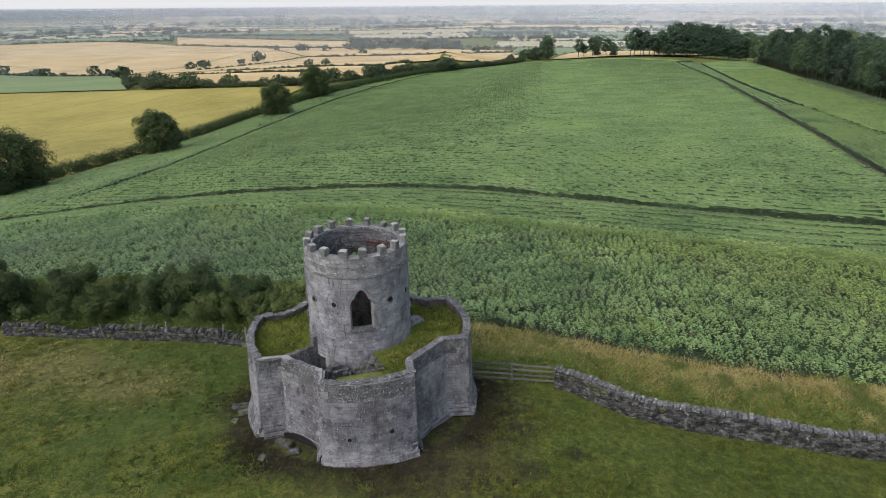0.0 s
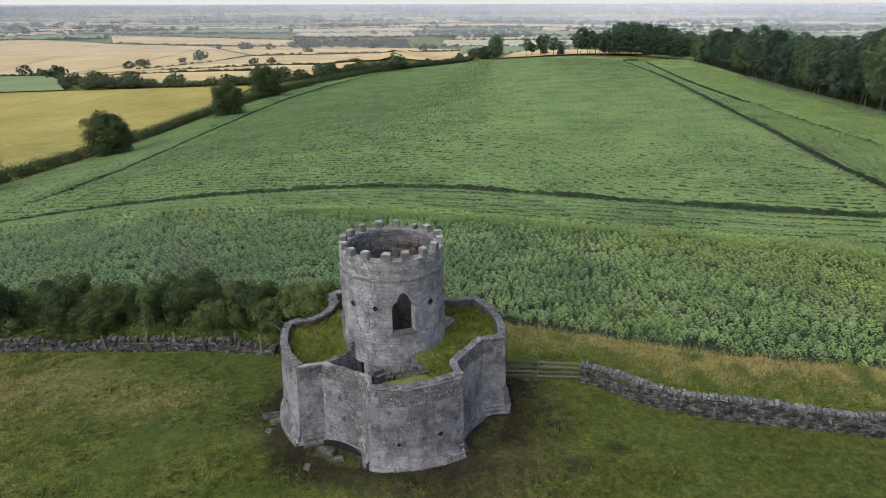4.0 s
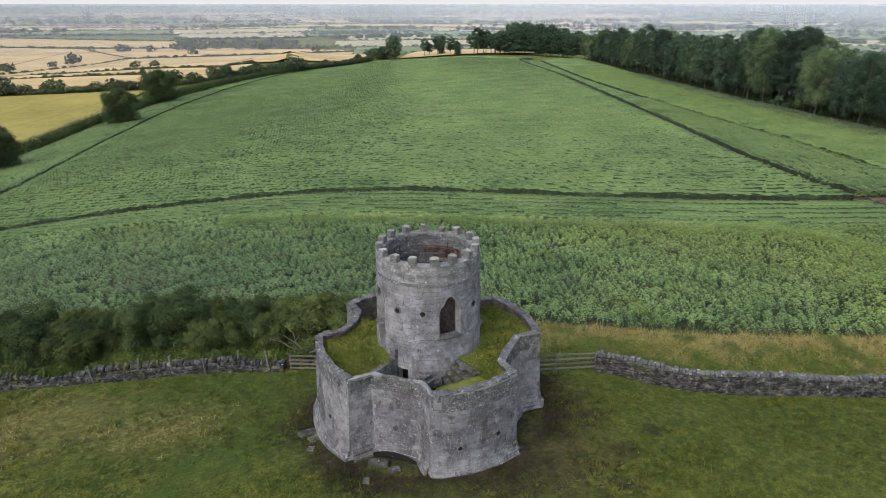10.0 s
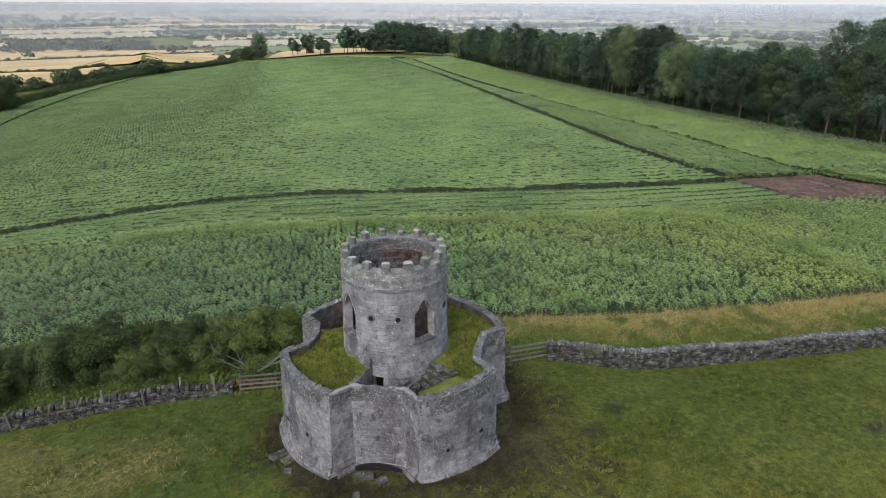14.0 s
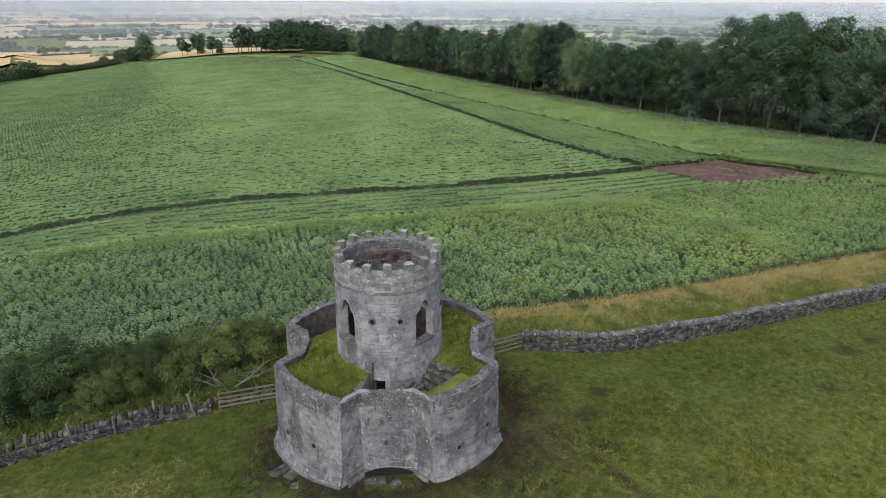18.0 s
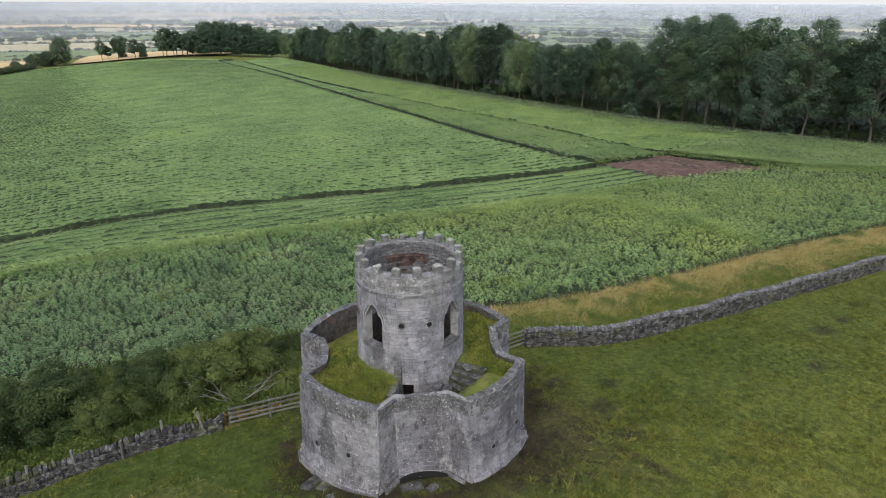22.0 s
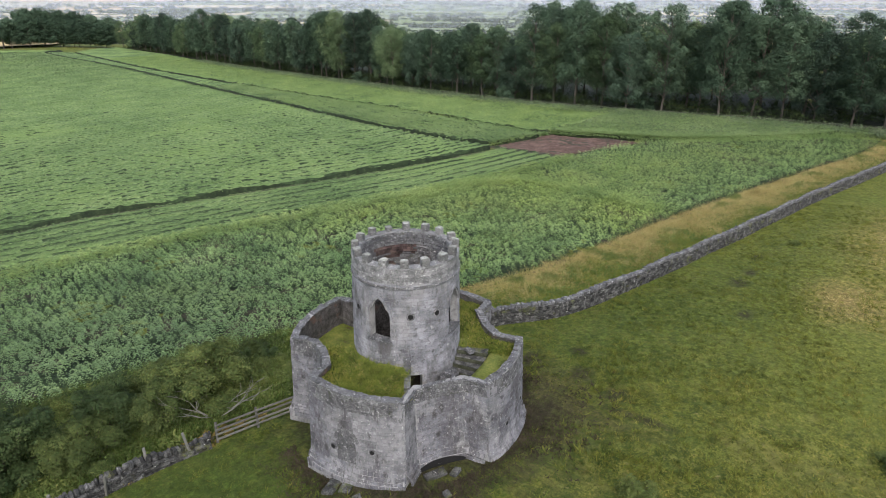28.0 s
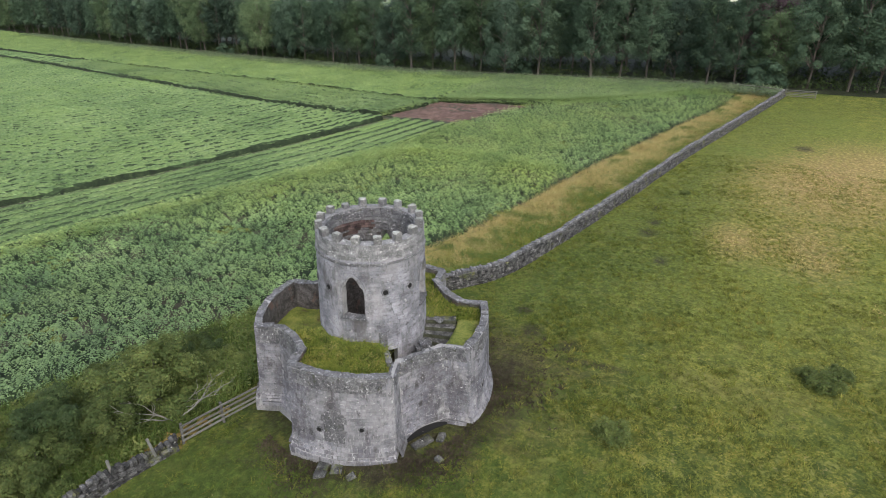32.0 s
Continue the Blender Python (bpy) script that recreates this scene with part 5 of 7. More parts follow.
# fallen stones lying at the foot of the walls
for i, (x, y, a, b, c_) in enumerate(((-3.08, -3.8, 1.5, 0.5, 0.26), (-2.5, -4.38, 0.8, 0.45, 0.24), (-6.0, -0.9, 1.5, 0.6, 0.18), (-5.65, -1.35, 1.3, 0.6, 0.16), (5.2, 1.2, 0.6, 0.45, 0.3), (-3.7, -4.9, 0.5, 0.35, 0.2), (-5.9, -2.2, 0.6, 0.4, 0.2))):
    bm = bmesh.new()
    a, b, c_ = a * 0.6, b * 0.75, c_ * 0.8
    add_box(bm, (a, b, c_), jitter=0.04, rng=rq)
    bmesh.ops.bevel(bm, geom=bm.edges[:], offset=0.03, segments=1, affect='EDGES')
    ob = part("fallen_stone", bm, M_DRY, None, "weathered block lying in the mud by the tower")
    tagged(ob, category="stone", group="fallen stones")
    ob.matrix_basis = pose(x, y, h1(x, y) + c_ * 0.35, rq.uniform(-8, 8), rq.uniform(-8, 8), (-25, 10, 20, 25, 40, 80, 150)[i])


# ---- field walls and fences ----
def rough_stone(seed):
    rng = random.Random(seed)
    bm = bmesh.new()
    bmesh.ops.create_cube(bm, size=1.0)
    bmesh.ops.bevel(bm, geom=bm.edges[:], offset=0.17, segments=1, affect='EDGES')
    for v in bm.verts:
        v.co += Vector((rng.uniform(-.07, .07), rng.uniform(-.06, .06), rng.uniform(-.08, .08)))
    bmesh.ops.triangulate(bm, faces=bm.faces[:])
    me = bpy.data.meshes.new("stone")
    bm.normal_update(); bm.to_mesh(me); bm.free()
    me.materials.append(M_DRY)
    return me


RUBBLE = [rough_stone(200 + i) for i in range(6)]
COPES = [rough_stone(220 + i) for i in range(5)]
for _b in COPES:
    _b.materials[0] = M_COPING


def dry_wall(name, line, label, tall, ragged, limit, near, copes_of, cope_mat):
    """A dry-stone wall: a core, courses of rubble on both faces and a row of upright cope stones."""
    pts = curve_at(line, 200)
    d = np.concatenate([[0], np.cumsum(np.hypot(*np.diff(pts, axis=0).T))])
    L = d[-1]
    base = Vector((*pts[0], h1(*pts[0])))
    wall = thing(name, label, "stone wall", base, kind="structure")
    rng = random.Random(name + str(len(line)))
    def at(s):
        x, y = np.interp(s, d, pts[:, 0]), np.interp(s, d, pts[:, 1])
        x2, y2 = np.interp(min(s + .3, L), d, pts[:, 0]), np.interp(min(s + .3, L), d, pts[:, 1])
        x1, y1 = np.interp(max(s - .3, 0), d, pts[:, 0]), np.interp(max(s - .3, 0), d, pts[:, 1])
        return x, y, math.degrees(math.atan2(y2 - y1, x2 - x1))
    def top(s):
        return tall + 0.05 * math.sin(s * 0.9) - ragged * max(0, math.sin(s * 0.55 + 1.0)) ** 4
    bm = bmesh.new()
    cols = []
    for s in np.arange(0, L, 0.8).tolist() + [L]:
        x, y, a = at(s)
        n = Vector((-math.sin(radians(a)), math.cos(radians(a)), 0))
        z = h1(x, y)
        p = Vector((x, y, z)) - base
        cols.append([bm.verts.new(p + n * o + Vector((0, 0, q))) for o, q in ((-.24, -.3), (-.17, top(s) - .06), (.17, top(s) - .06), (.24, -.3))])
    for p, q in zip(cols, cols[1:]):
        for i in range(3):
            bm.faces.new((p[i], q[i], q[i + 1], p[i + 1]))
    bm.faces.new(cols[0][::-1]); bm.faces.new(cols[-1])
    part("wall_core", bm, M_DRY_J, wall, "dark packed core")
    pieces = []
    for s0 in np.arange(0, L, 6.0):
        far = s0 > near + 14
        z = 0.0
        while z < tall - 0.02:
            h = rng.uniform(0.06, 0.12) * (1.7 if far else 1)
            for side in (-1, 1) if s0 < near + 30 else (-1,):
                s = s0
                while s < min(s0 + 6, L):
                    w = rng.uniform(0.11, 0.32) * (1.6 if far else 1)
                    if z + h < top(s) + 0.04:
                        x, y, a = at(s + w / 2)
                        m = pose(x - base.x, y - base.y, h1(x, y) - base.z + z + h / 2 - 0.03, rng.uniform(-4, 4), rng.uniform(-5, 5), a + rng.uniform(-6, 6))
                        off = Matrix.Translation((0, side * (0.235 - 0.09 * z), 0))
                        pieces.append(m @ off @ Matrix.Diagonal((w * 1.03, rng.uniform(.16, .24), h * 1.06, 1)))
                    s += w
            z += h
    copes = []
    s = 0.0
    while s < L:
        w = rng.uniform(0.12, 0.26)
        x, y, a = at(s)
        hh = rng.uniform(0.16, 0.32)
        copes.append(pose(x - base.x, y - base.y, h1(x, y) - base.z + top(s) + hh * 0.3, rng.uniform(-12, 12), rng.uniform(-18, 18), a + rng.uniform(-10, 10))
                     @ Matrix.Diagonal((w, rng.uniform(.28, .42), hh, 1)))
        s += w * 1.02
    lay(copes, wall, 110, "cope_stone", cope_mat, copes_of)
    lay(pieces, wall, limit - 100, "stone", M_DRY_J, RUBBLE, keep=lambda m: (m.translation.x ** 2 + m.translation.y ** 2) < near ** 2 and m.translation.z > 0.1)
    return wall


def rail_fence(name, a, b, label, rails, tall, spacing, category="fence", rail_h=0.09, group="", mat=None):
    a, b = Vector((*a, 0)), Vector((*b, 0))
    L = (b - a).length
    ang = math.degrees(math.atan2(b.y - a.y, b.x - a.x))
    base = Vector((a.x, a.y, h1(a.x, a.y)))
    f = thing(name, label, category, base, group=group)
    rng = random.Random(int(abs(a.x * 13 + a.y * 7)))
    n = max(1, round(L / spacing))
    ps = []
    for i in range(n + 1):
        p = a.lerp(b, i / n)
        z = h1(p.x, p.y)
        bm = bmesh.new()
        add_box(bm, (0.11, 0.10, tall + 0.55), Matrix.Translation((0, 0, (tall + 0.12 - 0.43) / 2)), 0.008, rng)
        bmesh.ops.bevel(bm, geom=bm.edges[:], offset=0.01, segments=1, affect='EDGES')
        ob = part("post", bm, mat or M_WOOD, f)
        ob.matrix_basis = pose(p.x - base.x, p.y - base.y, z - base.z, rng.uniform(-3, 3), rng.uniform(-3, 3), ang)
        ps.append(Vector((p.x - base.x, p.y - base.y, z - base.z)))
    for i in range(n):
        p, q = ps[i], ps[i + 1]
        for k in range(rails):
            zz = 0.22 + (tall - 0.22) * k / max(1, rails - 1)
            e0, e1 = p + Vector((0, 0, zz + rng.uniform(-.02, .02))), q + Vector((0, 0, zz + rng.uniform(-.02, .02)))
            bm = bmesh.new()
            add_box(bm, ((e1 - e0).length + 0.06, 0.04, rail_h), jitter=0.005, rng=rng)
            ob = part("rail", bm, mat or M_WOOD, f)
            dvec = e1 - e0
            ob.matrix_basis = Matrix.Translation((e0 + e1) / 2) @ dvec.to_track_quat('X', 'Z').to_matrix().to_4x4() @ Matrix.Translation((0, -0.065, 0))
    return f


WALL_EAST = [(9.3, 2.3), (10.2, 1.9), (12.2, 0.0), (14.5, -0.9), (20.3, -2.3), (35, -4.9), (51.6, -7.4), (62.5, -9.7), (72.5, -11.7), (93, -16)]
WALL_WEST = [(-7.3, 5.8), (-9, 6.35), (-12.6, 7.0), (-16.3, 7.15), (-19, 7.4), (-24.5, 7.9)]
dry_wall("field_wall_east", WALL_EAST, "long grey dry-stone wall with upright cope stones", 0.95, 0.05, 300, 17, COPES, M_COPING_J)
dry_wall("field_wall_west", WALL_WEST, "tumbledown grey dry-stone wall with mossy gaps", 0.60, 0.35, 300, 17, RUBBLE, M_DRY_J)
rail_fence("rail_fence", (4.75, 2.55), (9.35, 2.35), "weathered grey four-rail timber fence beside the tower", 4, 1.05, 2.3)
rail_fence("rail_fence", (-7.0, 5.7), (-3.45, 4.55), "leaning grey timber rails closing the wall gap", 4, 0.95, 1.8)
rail_fence("wood_fence", (94.8, -9.5), (93, -16), "grey timber rail fence at the wood edge", 3, 1.1, 2.2)
_wf = curve_at(inset(LINE_WOOD[2:9], 1.0), 14)
for _p, _q in zip(_wf, _wf[1:]):
    rail_fence("wood_fence", tuple(_p), tuple(_q), "low grey post-and-rail fence along the wood", 2, 1.0, 3.0, group="fence along the wood", rail_h=0.07, mat=M_WOOD_D)
rail_fence("field_gate", (93, -16.4), (93.3, -20.5), "grey timber field gate at the end of the wall", 5, 1.15, 4.1, "gate")

rp = random.Random(14)
for x, y in ((-8.2, 5.9), (-9.9, 6.3), (-11.6, 6.5), (-13.4, 6.8), (-15.2, 6.9), (-17.5, 7.0)):
    bm = bmesh.new()
    add_box(bm, (0.10, 0.10, 1.5), Matrix.Translation((0, 0, 0.45)), 0.012, rp)
    bmesh.ops.bevel(bm, geom=bm.edges[:], offset=0.012, segments=1, affect='EDGES')
    ob = tagged(part("fence_post", bm, M_WOOD, None, "leaning weathered timber post by the broken wall"), category="post", group="posts by the west wall")
    ob.matrix_basis = pose(x, y, h1(x, y), rp.uniform(-14, 14), rp.uniform(-14, 14), rp.uniform(0, 90))


# ---- trees and shrubs ----
def leaf_cloud(rng, centres, radii, counts, size, flat=0.75, up=0.45, thick=0.55):
    """Leaf sprays: small bent quads round clump centres, most of them near the clump's outside."""
    cos = []
    for (c, r, n) in zip(centres, radii, counts):
        d = rng.normal(size=(n, 3)) + np.array((0, 0, up)); d /= np.linalg.norm(d, axis=1)[:, None]
        rad = r * rng.uniform(thick, 1.06, (n, 1)) * (1 + 0.16 * np.sin(d[:, :1] * 7 + d[:, 2:] * 5 + r * 9))
        rad = rad * np.where(rng.random((n, 1)) < 0.16, rng.uniform(1.0, 1.38, (n, 1)), 1.0)
        p = np.array(c) + d * rad * np.array((1, 1, flat))
        nrm = d * 1.2 + rng.normal(size=(n, 3)) * 0.34 + np.array((0, 0, 0.35)); nrm /= np.linalg.norm(nrm, axis=1)[:, None]
        sp = rng.normal(size=(n, 3))
        t = np.cross(nrm, sp); t /= np.linalg.norm(t, axis=1)[:, None]
        b = np.cross(nrm, t)
        s = size * rng.uniform(0.6, 1.35, (n, 1))
        q = np.stack([p - t * s - b * s * .45, p + t * s - b * s * .35 + nrm * s * .15, p + t * s * .15 + b * s * .95 + nrm * s * .10], 1)
        cos.append(q.reshape(-1, 3))
    co = np.vstack(cos)
    return co, np.arange(len(co)).reshape(-1, 3)


def make_tree(name, seed, tall, spread_r, bole, n_clumps, per, leaf, label, mat=None, category="tree", trunk_r=0.22):
    rng = np.random.default_rng(seed)
    tree = thing(name, label, category)
    bm = bmesh.new()
    pts, rad = [(0, 0, -0.4)], [trunk_r * 1.3]
    x = y = 0.0
    for i in range(1, 7):
        x += rng.normal() * 0.12; y += rng.normal() * 0.12
        pts.append((x, y, tall * 0.86 * i / 6)); rad.append(trunk_r * (1 - 0.14 * i))
    add_tube(bm, pts, rad)
    part("trunk", bm, M_BARK, tree)
    centres, radii, counts = [], [], []
    for i in range(n_clumps):
        u = (i + 0.5) / n_clumps
        z = tall * (bole + (0.92 - bole) * u)
        prof = math.sin(math.pi * min(1, 0.22 + 0.62 * u)) ** 0.5
        a = i * 2.4 + rng.normal() * 0.4
        rr = spread_r * prof * rng.uniform(0.30, 0.92) * (0.5 if u > 0.93 else 1)
        centres.append((rr * math.cos(a), rr * math.sin(a), z))
        radii.append(spread_r * rng.uniform(0.15, 0.34) * (0.8 + 0.4 * prof)); counts.append(int(per * rng.uniform(0.7, 1.3)))
    limbs = bmesh.new()
    for i in range(0, n_clumps, 2):
        c = centres[i]
        z0 = max(tall * bole * 0.8, c[2] - rng.uniform(0.1, 0.22) * tall)
        k = min(5, int(z0 / (tall * 0.86) * 6))
        add_tube(limbs, [(pts[k + 1][0], pts[k + 1][1], z0), ((c[0]) * 0.5, c[1] * 0.5, (z0 + c[2]) / 2 + 0.3), c], [trunk_r * 0.45, trunk_r * 0.28, trunk_r * 0.08], 5)
    part("branchwork", limbs, M_BARK, tree)
    co, f = leaf_cloud(rng, centres, radii, counts, leaf, 0.85, 0.8, 0.72)
    part("crown", quads_mesh("crown", co, f, mat or M_LEAF), None, tree)
    return tree


def place(ob, x, y, turn, s=1.0, sz=None, sink=0.0):
    m = pose(x, y, h1(x, y) - sink, 0, 0, turn) @ Matrix.Diagonal((s, s, sz or s, 1))
    c = copy_thing(ob, Matrix())
    c.matrix_basis = m
    return c


rng = random.Random(77)
LOOKS = ((20.0, 4.9, 0.20, M_LEAF), (17.5, 5.2, 0.16, M_LEAF_B), (21.0, 4.3, 0.24, M_LEAF_C), (18.5, 4.7, 0.26, M_LEAF), (15.5, 5.0, 0.14, M_LEAF_C), (19.0, 5.4, 0.20, M_LEAF_B), (21.5, 4.5, 0.18, M_LEAF))
protos = [make_tree("woodland_tree", 400 + i % 7, *LOOKS[i % 7][:3], 56, 400 if i < 7 else 160, 0.135 if i < 7 else 0.22, "tall broadleaf tree with dense green crown in the wood", LOOKS[i % 7][3]) for i in range(14)]
edge = curve_at([(112, -95), (104, -60)] + LINE_WOOD, 400)
ed = np.concatenate([[0], np.cumsum(np.hypot(*np.diff(edge, axis=0).T))])
used = set()
for row, (off, gap) in enumerate(((3.5, 5.4), (10.0, 6.5), (18.0, 7.5))):
    s = 0.0 + row * 2
    while s < ed[-1]:
        x, y = np.interp(s, ed, edge[:, 0]), np.interp(s, ed, edge[:, 1])
        x2, y2 = np.interp(s + 1, ed, edge[:, 0]), np.interp(s + 1, ed, edge[:, 1])
        t = Vector((x2 - x, y2 - y)).normalized() if s + 1 < ed[-1] else t
        o = off + rng.uniform(-2.2, 2.2)
        px, py = x + t.y * o, y - t.x * o
        k = rng.randrange(7) + (0 if row == 0 and y < 150 else 7)
        sc = rng.uniform(0.82, 1.08) * (0.90 + 0.10 * math.sin(s * 0.06)) * (1.0 if row else 0.98) * (1.08 if y < 20 else 1.0)
        m = pose(px, py, h1(px, py), 0, 0, rng.uniform(0, 360)) @ Matrix.Diagonal((sc, sc, sc * rng.uniform(0.92, 1.1), 1))
        if k not in used:
            used.add(k); protos[k].matrix_basis = m; ob = protos[k]
        else:
            ob = copy_thing(protos[k], Matrix()); ob.matrix_basis = m
        ob["group"] = "trees of the wood"
        s += gap * rng.uniform(0.75, 1.25)
copper = make_tree("copper_beech", 530, 14.0, 4.6, 0.14, 48, 330, 0.15, "dark purple-leaved beech among the green trees", M_COPPER)
copper.matrix_basis = pose(106, -12.5, h1(106, -12.5))
# single trees in the hedge
hedge_proto = make_tree("hedgerow_tree", 500, 11.0, 6.0, 0.02, 70, 420, 0.15, "round dark green tree standing in the hedge", trunk_r=0.3, mat=M_HEDGE)
first = True
for x, y, s in ((-77.6, 133, 1.0), (-71, 211, 1.05), (-69, 262, 1.2), (-84, 88, 1.1), (-84, 80, 0.7)):
    m = pose(x, y, h1(x, y), 0, 0, x * 7) @ Matrix.Diagonal((s, s, s, 1))
    if first:
        hedge_proto.matrix_basis = m; first = False
    else:
        copy_thing(hedge_proto, Matrix()).matrix_basis = m

# shade-loving undergrowth inside the wood
ru = np.random.default_rng(88)
e2 = curve_at([(112, -95), (104, -60)] + LINE_WOOD, 520)
tn = np.gradient(e2, axis=0); tn /= np.hypot(*tn.T)[:, None]
cu, rad_u = [], []
for off in (4.0, 8.5, 13.5):
    q = e2 + np.stack([tn[:, 1], -tn[:, 0]], 1) * (off + ru.normal(0, 1.0, (520, 1)))
    for x, y in q:
        if ru.random() < 0.8:
            cu.append((x, y, h1(x, y) + ru.uniform(0.3, 1.5))); rad_u.append(ru.uniform(0.8, 1.8))
co, f = leaf_cloud(ru, cu, rad_u, [90] * len(cu), 0.15, 0.9)
tagged(new("undergrowth", quads_mesh("undergrowth", co, f, M_HEDGE)), "dark shrubby undergrowth filling the foot of the wood", "shrub", kind="stuff")


# ---- crops, grass and scrub as stuff ----
def leaf_quads(rng, base, n_leaf, tall, size, lean=0.35, droop=0.25):
    """Plants of n_leaf leaves each, rising from base points; corners and faces."""
    n = len(base)
    B = np.repeat(base, n_leaf, 0)
    k = n * n_leaf
    lvl = np.tile(np.linspace(0.35, 1.0, n_leaf), n) * np.repeat(tall, n_leaf)
    a = rng.uniform(0, 2 * np.pi, k)
    out = np.stack([np.cos(a), np.sin(a), np.zeros(k)], 1)
    side = np.stack([-np.sin(a), np.cos(a), np.zeros(k)], 1)
    s = size * rng.uniform(0.65, 1.35, (k, 1))
    p = B + np.stack([rng.normal(0, lean * size, k), rng.normal(0, lean * size, k), lvl], 1)
    up = np.array((0, 0, 1.0))
    lift = rng.uniform(-droop, 0.8, (k, 1))
    q = np.stack([p, p + out * s * .55 + side * s * .42 + up * s * lift * .7, p + out * s * 1.15 + up * s * lift, p + out * s * .55 - side * s * .42 + up * s * lift * .7], 1)
    return q.reshape(-1, 3), np.arange(4 * k).reshape(-1, 4)


def blades(rng, base, n_blade, tall, width, splay=0.5):
    """Grass tufts of thin bent triangles."""
    n = len(base)
    k = n * n_blade
    B = np.repeat(base, n_blade, 0) + np.concatenate([rng.normal(0, 0.07, (k, 2)), np.zeros((k, 1))], 1)
    h = np.repeat(tall, n_blade)[:, None] * rng.uniform(0.6, 1.2, (k, 1))
    a = rng.uniform(0, 2 * np.pi, k)
    side = np.stack([np.cos(a), np.sin(a), np.zeros(k)], 1) * width
    tip = B + np.concatenate([rng.normal(0, splay, (k, 2)) * h, h], 1)
    q = np.stack([B - side - np.array((0, 0, .03)), B + side - np.array((0, 0, .03)), tip], 1)
    return q.reshape(-1, 3), np.arange(3 * k).reshape(-1, 3)


def between(a, b, n, rng):
    """n random plan points between two lines, even over the ground."""
    A, B = curve_at(a, 300), curve_at(b, 300)
    wid = np.hypot(*(A - B).T) + 0.01
    seg = np.hypot(*np.gradient(A, axis=0).T) + np.hypot(*np.gradient(B, axis=0).T)
    pr = wid * seg
    i = rng.choice(300, n, p=pr / pr.sum())
    u = rng.uniform(0, 1, (n, 1))
    f = rng.uniform(0, 1, (n, 1))
    j = np.minimum(i + 1, 299)
    a_, b_ = A[i] * (1 - f) + A[j] * f, B[i] * (1 - f) + B[j] * f
    return a_ * (1 - u) + b_ * u


def on_ground(p, lift=0.0):
    return np.column_stack([p, height(p[:, 0], p[:, 1]) + lift])


def stuff(name, co, f, mat, label, category):
    return tagged(new(name, quads_mesh(name, co, f, mat)), label, category, kind="stuff")


def bean_dome(rng, base, n_leaf, tall, size, r):
    """Single bean plants: whorls of broad leaves, upright at the tip and drooping lower down."""
    n, k = len(base), len(base) * n_leaf
    u = np.tile(np.linspace(0, 1, n_leaf), n)[:, None]
    a = np.tile(np.arange(n_leaf) * 2.4, n) + np.repeat(rng.uniform(0, 6.28, n), n_leaf) + rng.normal(0, 0.25, k)
    out = np.stack([np.cos(a), np.sin(a), np.zeros(k)], 1)
    side = np.stack([-np.sin(a), np.cos(a), np.zeros(k)], 1)
    w = np.repeat(rng.uniform(0.75, 1.25, n), n_leaf)[:, None]
    p = np.repeat(base, n_leaf, 0) + out * r * w * (0.08 + 0.92 * u ** 0.8) + np.concatenate([np.zeros((k, 2)), np.repeat(tall, n_leaf)[:, None] * (1 - 0.42 * u ** 1.5)], 1)
    z = np.array((0, 0, 1.0))
    t = out * (0.55 + 0.45 * u) + z * (0.50 - 0.85 * u + rng.normal(0, 0.16, (k, 1)))
    s = size * w * rng.uniform(0.75, 1.25, (k, 1))
    q = np.stack([p - side * s * .16, p + t * s * .75 + side * s * .52 + z * s * .05, p + t * s - side * s * .42], 1)
    return q.reshape(-1, 3), np.arange(3 * k).reshape(-1, 3)


def sown(a, b, gap_u, gap_v, rng, jitter):
    """Plan points in uneven rows that follow line a and stop at line b."""
    la = np.hypot(*np.diff(np.array(a), axis=0).T).sum()
    A, B = curve_at(a, int(la / gap_u)), curve_at(b, int(la / gap_u))
    wid = np.hypot(*(B - A).T)
    nv = int(wid.max() / gap_v)
    v = (np.arange(nv)[:, None] + 0.5) * gap_v / wid[None]
    P = A[None] + (B - A)[None] * v[..., None]
    P = P + rng.normal(0, jitter, P.shape) + (np.arange(nv) % 2)[:, None, None] * np.array((gap_u / 2, 0))
    return P[(v < 0.995) & (rng.random(v.shape) < 0.96)]


def in_rows(line_a, line_b, turn, pitch, gap, rng, jitter=0.10):
    """Plan points in straight rows square to a compass turn, between two lines that run side by side."""
    A, B = curve_at(line_a, 200), curve_at(line_b, 200)
    lo, hi = np.vstack([A, B]).min(0), np.vstack([A, B]).max(0)
    c, s_ = math.cos(radians(turn)), math.sin(radians(turn))
    mid, span = (lo + hi) / 2, float(np.hypot(*(hi - lo)))
    k0 = mid[0] * s_ + mid[1] * c
    vs = np.arange(math.floor((k0 - span / 2) / pitch), math.ceil((k0 + span / 2) / pitch)) * pitch
    us = np.arange(-span / 2, span / 2, gap)
    U, V = np.meshgrid(us + mid[0] * c - mid[1] * s_, vs)
    U = U + rng.uniform(-0.5, 0.5, (len(vs), 1)) * gap + rng.uniform(-0.45, 0.45, U.shape) * gap
    P = np.stack([U * c + V * s_, -U * s_ + V * c], -1).reshape(-1, 2) + rng.normal(0, jitter, (U.size, 2))
    return P


R = np.random.default_rng(5)
p = sown(near_a, near_b, 0.48, 0.50, R, 0.11)
t = 0.82 + 0.18 * wave(p[:, 0], p[:, 1], 1.3) + R.normal(0, 0.13, len(p))
co, f = bean_dome(R, on_ground(p), 30, t, 0.110, 0.142)
stuff("bean_plants", co, f, M_BEAN, "leafy grey-green bean plants crowding the near field", "crop")
